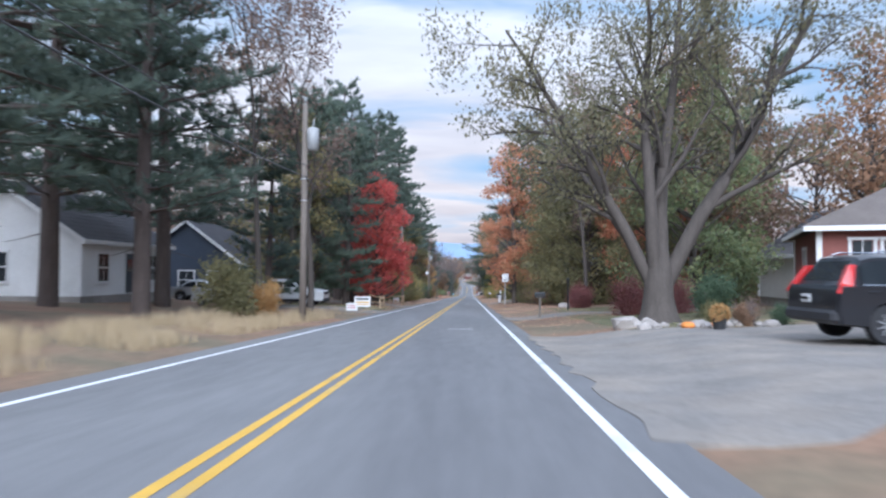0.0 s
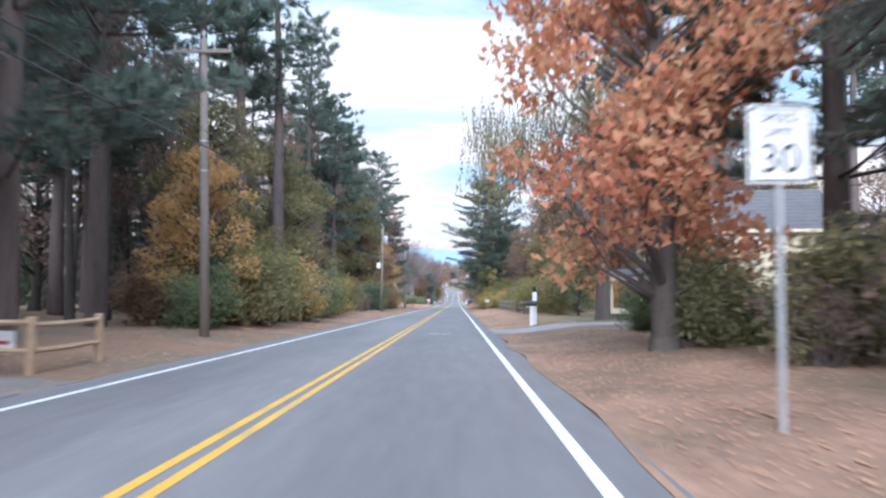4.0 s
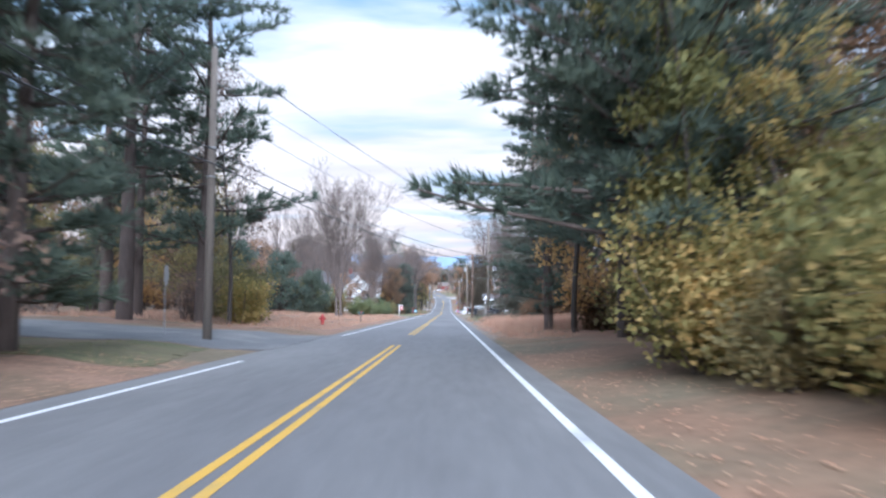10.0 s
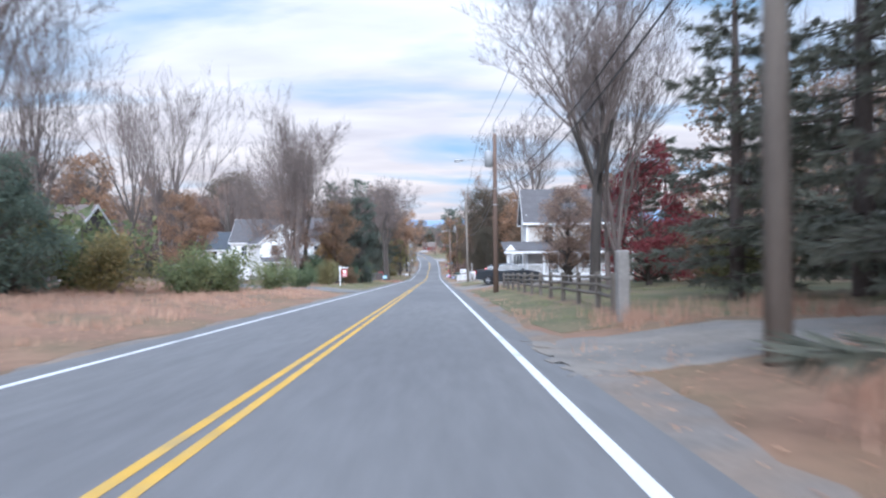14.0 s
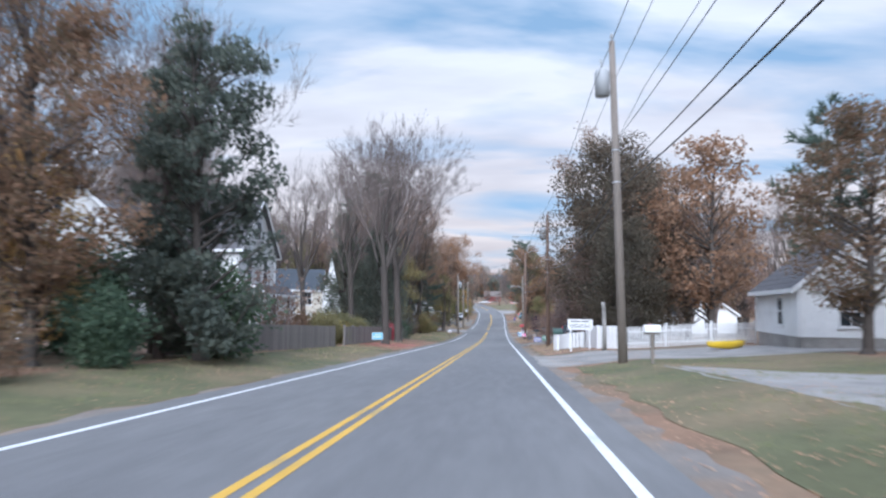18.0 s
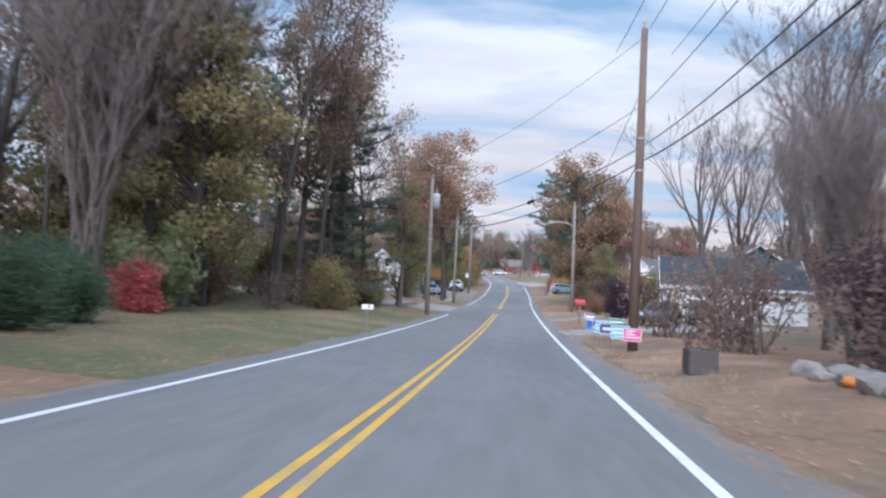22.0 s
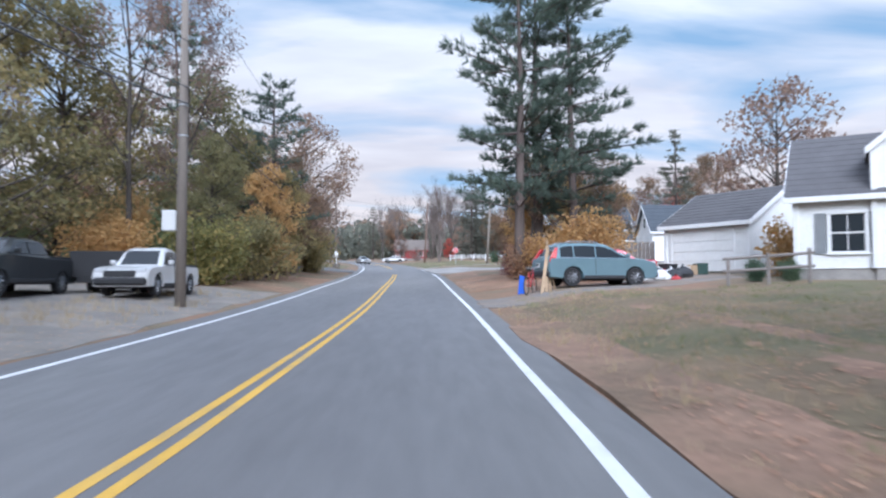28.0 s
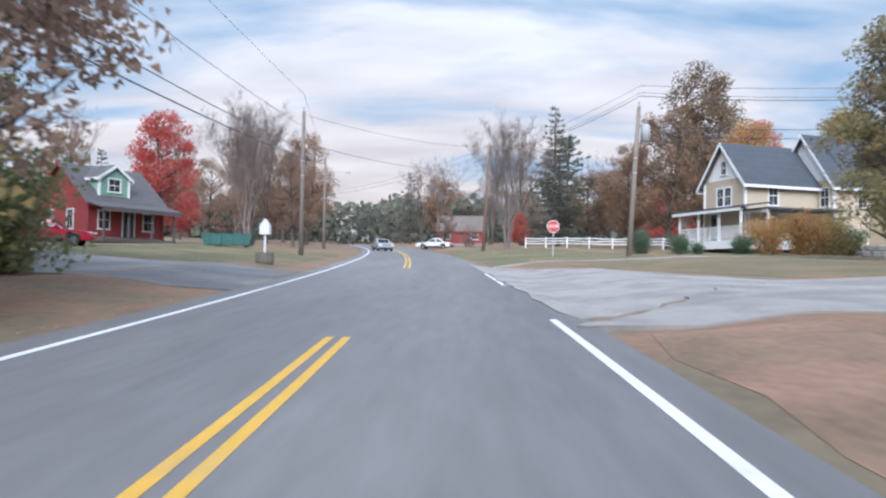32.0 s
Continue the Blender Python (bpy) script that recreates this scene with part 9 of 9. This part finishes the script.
mailbox(4.0, 350.4, 90, "black mailbox on a grey post", BLACK, FENCEWOOD, 1.05, True, 0.13)
mailbox(-6.4, 371.3, -90, "white mailbox at the edge of the lawn", WHITE, FENCEWOOD, 0.8, True, 0.1, (0.18, 0.46, 0.2))
mailbox(3.7, 387.9, 86, "red mailbox on a wooden post", REDMETAL, RAILWOOD, 1.15, True, 0.14, (0.34, 0.6, 0.36))
ob = thing("gate_post", 15.6, 494.5, None, 0, "white post at the edge of the lawn", "post")
part("shaft", MB().box((0, 0, 0.75), (0.16, 0.16, 2.0), 0, 0.02), WHITE, ob)
ob = thing("dumpster", -19.6, 521.5, None, 4, "long low teal-green dumpster on the lawn", "dumpster")
part("body", MB().add([(-1.7, -0.7, 0.12), (1.7, -0.7, 0.12), (1.7, 0.7, 0.12), (-1.7, 0.7, 0.12), (-1.95, -0.8, 0.95), (1.95, -0.8, 0.95), (1.95, 0.8, 0.95), (-1.95, 0.8, 0.95)], [(3, 2, 1, 0), (0, 1, 5, 4), (1, 2, 6, 5), (2, 3, 7, 6), (3, 0, 4, 7)]), DUMPGREEN, ob)
part("lid", MB().box((0, 0, 0.98), (3.98, 1.68, 0.06), 0, 0.02), DUMPGREEN, ob)
for u in (-1.3, -0.45, 0.45, 1.3):
    part("rib", MB().box((u, -0.79, 0.54), (0.08, 0.07, 0.78), 0, 0.01), DUMPGREEN, ob)
for u in (-1.3, 1.3):
    part("skid", MB().box((u, 0, 0.06), (0.14, 1.3, 0.12), 0, 0.01), DUMPGREEN, ob)
ob = thing("planter_sign", -9.8, 499.0, None, 0, "small white birdhouse sign above a planter", "post")
part("planter", MB().lathe([(0.34, -0.1), (0.42, 0.1), (0.4, 0.5), (0.36, 0.5)], 12), RAILWOOD, ob)
part("post", MB().box((0, 0, 0.9), (0.09, 0.09, 1.0), 0, 0.01), WHITE, ob)
part("house_box", MB().prism([(-0.22, 1.3), (0.22, 1.3), (0.22, 1.7), (0, 2.0), (-0.22, 1.7)], -0.15, 0.15, "y"), WHITE, ob)

# ---- fences and walls ----
rail_fence([(-7.0, 53.2), (-7.0, 55.6), (-8.4, 57.4)], "tan split rail fence corner by the drive", 2, 1.0, WOODNEW, 0.13)
rail_fence([(-8.2, 69.4), (-7.0, 70.6), (-7.1, 73.0)], "tan split rail fence corner by the drive", 2, 1.0, WOODNEW, 0.13)
rail_fence([(5.5, 106.7 + 2.9 * k) for k in range(13)], "old grey split rail fence along the woods", 2, 1.05)
rail_fence([(4.5, 230.5)] + [(4.75, 233.2 + 2.7 * k) for k in range(11)], "weathered split rail fence along the lawn", 3, 1.05)
board_fence([(-11.6, 302.5), (-9.6, 312), (-9.3, 318.5)], 1.15, FENCEWOOD, "long weathered grey board fence", 0.2)
board_fence([(-9.4, 321.5), (-9.7, 338), (-10.0, 352)], 1.15, FENCEWOOD, "grey board fence with post caps", 0.2, True)
board_fence([(5.3, 321.0), (5.7, 318.8), (6.8, 318.0)], 1.25, WHITE, "white solid board fence curving at the corner", 0.2)
board_fence([(6.8, 318.0), (15.0, 320.5)], 1.2, WHITE, "white picket fence with pointed pickets", 0.085, True, "picket_fence", True, 0.16)
board_fence([(3.6, 323.2), (4.4, 322.0), (5.2, 321.4)], 0.9, WHITE, "short white board fence by the mailbox", 0.2)
board_fence([(-30, 291), (-21.5, 293)], 1.8, WHITE, "white vinyl privacy fence behind bushes", 0.3)
board_fence([(9.5, 460), (13.0, 458.8)], 1.6, FENCEWOOD, "grey board fence behind the garage", 0.2)
rail_fence([(4.8 + 1.9 * k, 540 - 1.6 * k) for k in range(9)], "white three-rail fence along the lawn", 3, 1.1, WHITE, 0.12, "white_rail_fence", 0.05)
for i in range(26):
    rng_ = random.Random(500 + i)
    boulder(4.9 + 3.6 * rng_.random() + 0.0 * i, 19.6 + 1.1 * rng_.random() + (0.9 if i % 3 == 0 else 0), rng_.uniform(0.12, 0.26), 500 + i, "stone edging of the garden bed", group="garden edging stones")
boulder(4.7, 20.8, 0.42, 540, "large pale stone at the corner of the garden bed")
boulder(6.6, 48.6, 0.4, 541, "grey boulder beside the lamp post")
for i in range(26):
    rng_ = random.Random(600 + i)
    boulder(-7.2 - 0.5 * rng_.random() - 0.06 * i, 416 + 0.65 * i, rng_.uniform(0.22, 0.5), 600 + i, "pale field stone in a roadside row", group="row of field stones")
for i in range(30):
    rng_ = random.Random(700 + i)
    boulder(5.2 + 1.6 * rng_.random(), 354.0 + 4.2 * rng_.random(), rng_.uniform(0.16, 0.36), 700 + i, "grey stone of a tumbled wall", group="tumbled stone wall")
for i in range(10):
    rng_ = random.Random(720 + i)
    boulder(5.6 + 1.2 * rng_.random(), 385.5 + 2.4 * rng_.random(), rng_.uniform(0.14, 0.3), 720 + i, "grey stone beside the purple tree", group="stones")
wall = thing("stone_wall", 24.0, 507.0, None, -6, "low pale stone retaining wall at the lawn", "wall")
for i in range(14):
    part("stone", MB().box((-3.2 + 0.5 * i, 0, 0.16), (0.47, 0.35, 0.34), 0, 0.05), CONCRETE, wall)
    part("stone", MB().box((-2.95 + 0.5 * i, 0, 0.5), (0.47, 0.33, 0.3), 0, 0.05), CONCRETE, wall)
pumpkin(6.2, 19.8, 0.2), pumpkin(5.3, 355.6, 0.2, "orange pumpkin by the stone wall"), pumpkin(7.0, 20.4, 0.14)
ob = thing("flower_pot", 6.8, 19.0, None, 0, "black plant pot with dried flowers", "pot")
part("pot", MB().lathe([(0.14, 0), (0.2, 0.3), (0.22, 0.32), (0.18, 0.31)], 12), BLACKP, ob)
sh = Plant(91)
for _ in range(260):
    sh.blade(Vector((0, 0, 0.45)) + rvec(sh.rng) * 0.25, 0.09)
part("flower_head", sh.leaf, L_GOLD, ob)
ob = thing("planter_box", 3.7, 359.0, None, 0, "dark wooden planter tub with dead stalks", "planter")
part("tub", MB().box((0, 0, 0.26), (0.62, 0.62, 0.56), 0, 0.03), DARK_SIDING, ob)
sh = Plant(92)
for _ in range(240):
    sh.blade(Vector((0, 0, 0.72)) + rvec(sh.rng) * 0.33, 0.1)
part("dead_plant", sh.leaf, L_BROWN, ob)
ob = thing("kayak", 10.6, 312.0, None, 40, "bright yellow kayak lying on the ground", "kayak")
prof = [(-1.5, 0.02, 0.24), (-1.0, 0.24, 0.1), (0, 0.36, 0.04), (1.0, 0.24, 0.1), (1.5, 0.02, 0.24)]
kb = MB()
for xk, wk, zk in prof:
    kb.v += [(xk, -wk, 0.32), (xk, -wk * 0.7, zk), (xk, wk * 0.7, zk), (xk, wk, 0.32), (xk, 0, 0.4)]
for i in range(4):
    for j in range(5):
        kb.f.append((i * 5 + j, i * 5 + (j + 1) % 5, i * 5 + 5 + (j + 1) % 5, i * 5 + 5 + j))
kb.f += [(0, 1, 2, 3, 4), (20, 21, 22, 23, 24)]
part("hull", kb, mat("kayak_yellow", (0.75, 0.50, 0.02), 0.45, 3, 0.1), ob, smoothed=True)
# clutter by the teal SUV
ob = thing("bicycle", 4.1, 446.4, None, 65, "old bicycle leaning among boards", "bicycle")
for sx in (-0.52, 0.52):
    w_ = MB()
    w_.tube([(sx + 0.33 * math.cos(t), 0, 0.34 + 0.33 * math.sin(t)) for t in [2 * math.pi * q / 18 for q in range(19)]], 0.02, 5, cap=False)
    wh = part("wheel", w_, TYRE, ob)
    sp = MB()
    for q in range(8):
        t = math.pi * q / 4
        sp.tube([(sx, 0, 0.34), (sx + 0.32 * math.cos(t), 0, 0.34 + 0.32 * math.sin(t))], 0.004, 3)
    part("spoke_ring", sp, GALV, wh)
fr = MB()
for a, b in (((-0.52, 0.34), (-0.15, 0.85)), ((-0.15, 0.85), (0.38, 0.85)), ((0.38, 0.85), (0.0, 0.3)), ((0.0, 0.3), (-0.15, 0.85)), ((0.0, 0.3), (-0.52, 0.34)), ((0.52, 0.34), (0.36, 1.0))):
    fr.tube([(a[0], 0, a[1]), (b[0], 0, b[1])], 0.018, 6)
part("frame", fr, SIGNRED, ob)
part("saddle", MB().box((-0.18, 0, 0.93), (0.26, 0.12, 0.06), 0, 0.02), BLACK, ob)
part("handlebar", MB().tube([(0.36, -0.26, 1.02), (0.36, 0, 1.0), (0.36, 0.26, 1.02)], 0.015, 6), GALV, ob)
for i in range(4):
    ob = thing("board", 4.4 + 0.22 * i, 446.0 + 0.2 * i, None, 20 * i, "rough wooden board leaning upright among clutter", "board", "leaning boards")
    part("plank", MB().add([(0, 0, -0.05), (0.12, 0, -0.05), (0.12, 0.03, -0.05), (0, 0.03, -0.05), (0.25, 0.4, 1.3 + 0.2 * i), (0.37, 0.4, 1.3 + 0.2 * i), (0.37, 0.43, 1.3 + 0.2 * i), (0.25, 0.43, 1.3 + 0.2 * i)], [(0, 1, 2, 3), (4, 5, 6, 7), (0, 1, 5, 4), (1, 2, 6, 5), (2, 3, 7, 6), (3, 0, 4, 7)]), WOODNEW, ob)
ob = thing("plastic_sheet", 3.9, 447.3, None, 30, "blue plastic sheet leaning on the clutter", "sheet")
part("sheet", MB().add([(-0.16, 0, 0), (0.14, 0, 0), (0.42, 0.35, 0.7), (0.2, 0.35, 0.74), (-0.16, 0.03, 0), (0.14, 0.03, 0), (0.42, 0.38, 0.7), (0.2, 0.38, 0.74)], [(0, 1, 2, 3), (4, 5, 6, 7), (0, 1, 5, 4), (1, 2, 6, 5), (2, 3, 7, 6), (3, 0, 4, 7)]), TARPBLUE, ob)
for i, (m_, s_) in enumerate(((WHITE, 0.5), (SIGNRED, 0.34), (BLACKP, 0.55), (WHITE, 0.4), (WOODNEW, 0.45), (GREENMETAL, 0.5))):
    ob = thing("crate", 10.3 + 0.5 * i, 451.3 + 0.3 * (i % 3), None, 17 * i, "stored crate in a heap beside the garage", "crate", "heap of stored things")
    part("shell", MB().box((0, 0, s_ / 2), (s_ * 1.3, s_, s_), 0, 0.04), m_, ob)
    part("rim", MB().box((0, 0, s_), (s_ * 1.36, s_ * 1.06, 0.05), 0, 0.02), m_, ob)
ob = thing("carport", -15.0, 436.5, None, 0, "white metal carport frame with flat roof", "carport")
for sx in (-1.6, 1.6):
    for sy in (-2, 2):
        part("post", MB().box((sx, sy, 1.0), (0.12, 0.12, 2.2), 0, 0.01), WHITE, ob)
part("roof", MB().box((0, 0, 2.15), (3.7, 4.6, 0.12), 0, 0.03), WHITE, ob)
part("crossbar", MB().box((1.0, -2, 1.0), (1.2, 0.08, 0.08), 0, 0.01), WHITE, ob)
ob = thing("dump_trailer", -11.2, 445.0, None, 0, "black steel dump trailer between the trucks", "trailer")
part("bed", MB().prism([(-0.9, 0.6), (0.9, 0.6), (1.0, 1.5), (-1.0, 1.5)], 0, 2.6, "y"), BLACKP, ob)
for s in (-1, 1):
    part("wheel", MB().lathe([(0.2, -0.1), (0.34, -0.1), (0.34, 0.1), (0.2, 0.1)], 16, (s * 0.8, 1.4, 0.34), "x"), TYRE, ob)
part("chassis", MB().box((0, 1.3, 0.5), (1.5, 2.6, 0.2), 0, 0.02), BLACKP, ob)


def bag(x, y, r, material, label, seed):
    """A slumped bag of household junk."""
    rng = random.Random(seed)
    ob = thing("junk_bag", x, y, None, rng.uniform(0, 360), label, "bag", "junk heap")
    b = MB()
    n, rings = 12, ((0.0, 0.75), (0.12, 1.0), (0.4, 1.05), (0.72, 0.8), (0.98, 0.4), (1.06, 0.12))
    for z, w in rings:
        for i in range(n):
            a = 2 * math.pi * i / n
            k = 1 + 0.22 * noise.noise(Vector((math.cos(a) * 1.6, math.sin(a) * 1.6, z * 2.2 + seed)))
            b.v.append((r * w * k * math.cos(a), r * 0.85 * w * k * math.sin(a), r * z * (0.92 + 0.2 * noise.noise(Vector((math.cos(a), math.sin(a), seed))))))
    for j in range(len(rings) - 1):
        for i in range(n):
            b.f.append((j * n + i, j * n + (i + 1) % n, (j + 1) * n + (i + 1) % n, (j + 1) * n + i))
    b.f += [tuple(range(n - 1, -1, -1)), tuple(range((len(rings) - 1) * n, len(rings) * n))]
    part("sack", b, material, ob)
    part("knot", MB().lathe([(0.02, r * 0.98), (0.05, r * 1.06), (0.025, r * 1.12), (0.06, r * 1.22), (0.0, r * 1.2)], 8), material, ob)


for i, (bx, by, br, bm_, bl) in enumerate(((9.6, 449.8, 0.36, SIGNWHITE, "slumped white bag in the junk heap"), (10.1, 449.3, 0.42, SIGNWHITE, "white sheet bundle in the junk heap"), (10.7, 449.6, 0.45, BLACKP, "black refuse bag in the junk heap"),
                                         (11.2, 449.9, 0.5, BLACKP, "large black refuse bag beside the garage"), (10.4, 450.4, 0.4, GALV, "grey plastic bag in the junk heap"), (11.0, 450.7, 0.42, SIGNWHITE, "pale bag on the junk heap"), (10.5, 448.8, 0.2, SIGNRED, "small red bundle in the junk heap"))):
    bag(bx, by, br, bm_, bl, 830 + i)
ramp = thing("ramp_rail", 11.2, 442.6, None, -20, "weathered wooden handrail of a ramp", "railing")
for i in range(3):
    part("post", MB().box((-1.2 + 1.2 * i, 0, 0.42 + 0.08 * i), (0.1, 0.1, 0.9 + 0.16 * i), 0, 0.01), FENCEWOOD, ramp)
for z in (0.45, 0.86):
    part("rail", MB().tube([(-1.35, 0.02, z), (1.35, 0.02, z + 0.17)], [0.055, 0.055], 6), FENCEWOOD, ramp)
# ---- grass and fallen leaves ----
def scatter(name, leafm, label, plots, seed):
    """Grass: plots of x0, x1 (from the road's centre), y0, y1, tufts per square metre, height, blades per tuft, blade width."""
    rng = random.Random(seed)
    mb = MB()
    for x0, x1, y0, y1, dens, h, n, wd in plots:
        for _ in range(int((x1 - x0) * (y1 - y0) * dens)):
            y = rng.uniform(y0, y1)
            x = road_x(y) + rng.uniform(x0, x1)
            k = noise.noise(Vector((x * 0.5, y * 0.35, seed)))
            if k > -0.25 + 0.2 * rng.random():
                blades(mb, rng, x, y, h * (0.8 + 0.5 * k), n, 0.16 + h * 0.2, wd)
    return tagged(part(name, mb, leafm), label, "grass", kind="stuff")


def litter(name, leafm, label, plots, seed, size=0.05):
    """Fallen leaves lying on the ground."""
    rng = random.Random(seed)
    mb = MB()
    for x0, x1, y0, y1, dens in plots:
        for _ in range(int((x1 - x0) * (y1 - y0) * dens)):
            y = rng.uniform(y0, y1)
            x = road_x(y) + rng.uniform(x0, x1)
            if noise.noise(Vector((x * 0.6, y * 0.25, seed))) < rng.uniform(-0.5, 0.35):
                continue
            z = max(gz(x, y), road_z(y) if abs(x - road_x(y)) < 3.9 else -99) + 0.028 + 0.01 * rng.random()
            s, a = size * rng.uniform(0.6, 1.4), rng.uniform(0, 6.28)
            t = [(x + s * math.cos(a + o) * f, y + s * math.sin(a + o) * f, z + rng.uniform(-0.004, 0.006)) for o, f in ((0, 0.8), (1.3, 0.55), (3.14, 0.6), (4.9, 0.55))]
            mb.add(t, [(0, 1, 2, 3)])
    return tagged(part(name, mb, leafm), label, "leaves", kind="stuff")


scatter("dry_grass", L_DRY, "tall dry tan grass beside the road", [(5.0, 13.5, 186, 221, 9, 0.75, 9, 0.012), (5.2, 11, 226.5, 231, 6, 0.55, 8, 0.012), (4.6, 7, 178, 186, 5, 0.4, 7, 0.012),
        (-15, -5.2, 187, 262, 5, 0.32, 7, 0.012), (-26, -15, 187, 262, 2.5, 0.4, 6, 0.02), (4.3, 5.2, 186, 245, 4, 0.28, 6, 0.01), (5.0, 8, 258, 266, 3, 0.3, 6, 0.012)], 91)
scatter("golden_grass", L_GOLDGRASS, "pale golden grass at the roadside", [(-8.2, -4.8, -4, 34, 22, 0.5, 9, 0.008), (-7.0, -4.9, 30, 62, 3, 0.25, 7, 0.01), (-9, -5.3, 306, 340, 3, 0.22, 6, 0.01), (-8.5, -4.9, 412, 448, 4, 0.3, 7, 0.01), (4.3, 6.4, 318, 345, 3, 0.18, 6, 0.01), (4.3, 6.2, 352, 375, 3, 0.2, 6, 0.01), (5.4, 8.6, 380.5, 387, 8, 0.32, 8, 0.01), (3.9, 9.5, 424, 446, 6, 0.16, 7, 0.01), (3.9, 7.5, 398, 424, 3, 0.16, 6, 0.01), (3.95, 6.5, 26, 84, 2, 0.14, 6, 0.008), (3.9, 7, 92, 146, 2, 0.14, 6, 0.008)], 92)
scatter("lawn_grass", L_LAWN, "short green grass of the lawns", [(6.2, 14, 21, 33, 9, 0.09, 8, 0.008), (6.8, 14, 38, 46, 6, 0.09, 7, 0.009), (6.2, 12, 94, 103, 7, 0.1, 7, 0.009), (-8.2, -4.9, 272, 345, 5, 0.12, 7, 0.009), (-16, -4.6, 353, 391, 6, 0.1, 7, 0.01),
        (4.8, 12, 284, 304, 5, 0.1, 7, 0.009), (5, 14, 229, 264, 5, 0.13, 7, 0.01), (-14, -5, 166, 171.5, 8, 0.1, 7, 0.01), (5, 14, 425, 444, 6, 0.14, 7, 0.01), (4.5, 30, 499, 535, 2.5, 0.1, 6, 0.014), (-24, -6, 498, 520, 2.5, 0.1, 6, 0.014), (-12, -5, 49, 58, 6, 0.1, 7, 0.01)], 93)
litter("maple_leaves", L_REDFALL, "carpet of pink-red fallen leaves under the bare trees", [(-7.4, -5.0, 325, 336, 260), (-7.8, -4.5, 323, 338, 110), (-8.4, -4.2, 320, 344, 40)], 97, 0.065)
litter("fallen_leaves", L_LITTER, "orange-brown fallen leaves along the verges", [(3.9, 9.5, 26, 86, 45), (3.9, 8, 91.5, 148, 60), (-9.5, -4.1, 30, 86, 30), (-8.5, -4.1, 86, 168, 50), (3.9, 6, 148, 186, 16), (-7.5, -4.4, 184, 264, 9), (3.9, 6, 186, 264, 10), (-9, -4.2, 272, 324, 12), (-9.5, -4.2, 324, 352, 25), (-14, -4.2, 352, 396, 40),
        (3.9, 8.5, 284, 376, 12), (3.9, 12, 398, 442, 36), (-8.5, -4.1, 410, 492, 16), (4.0, 12, 450, 467, 70), (4.5, 24, 500, 530, 6), (4.4, 12, 20, 26, 14)], 94)
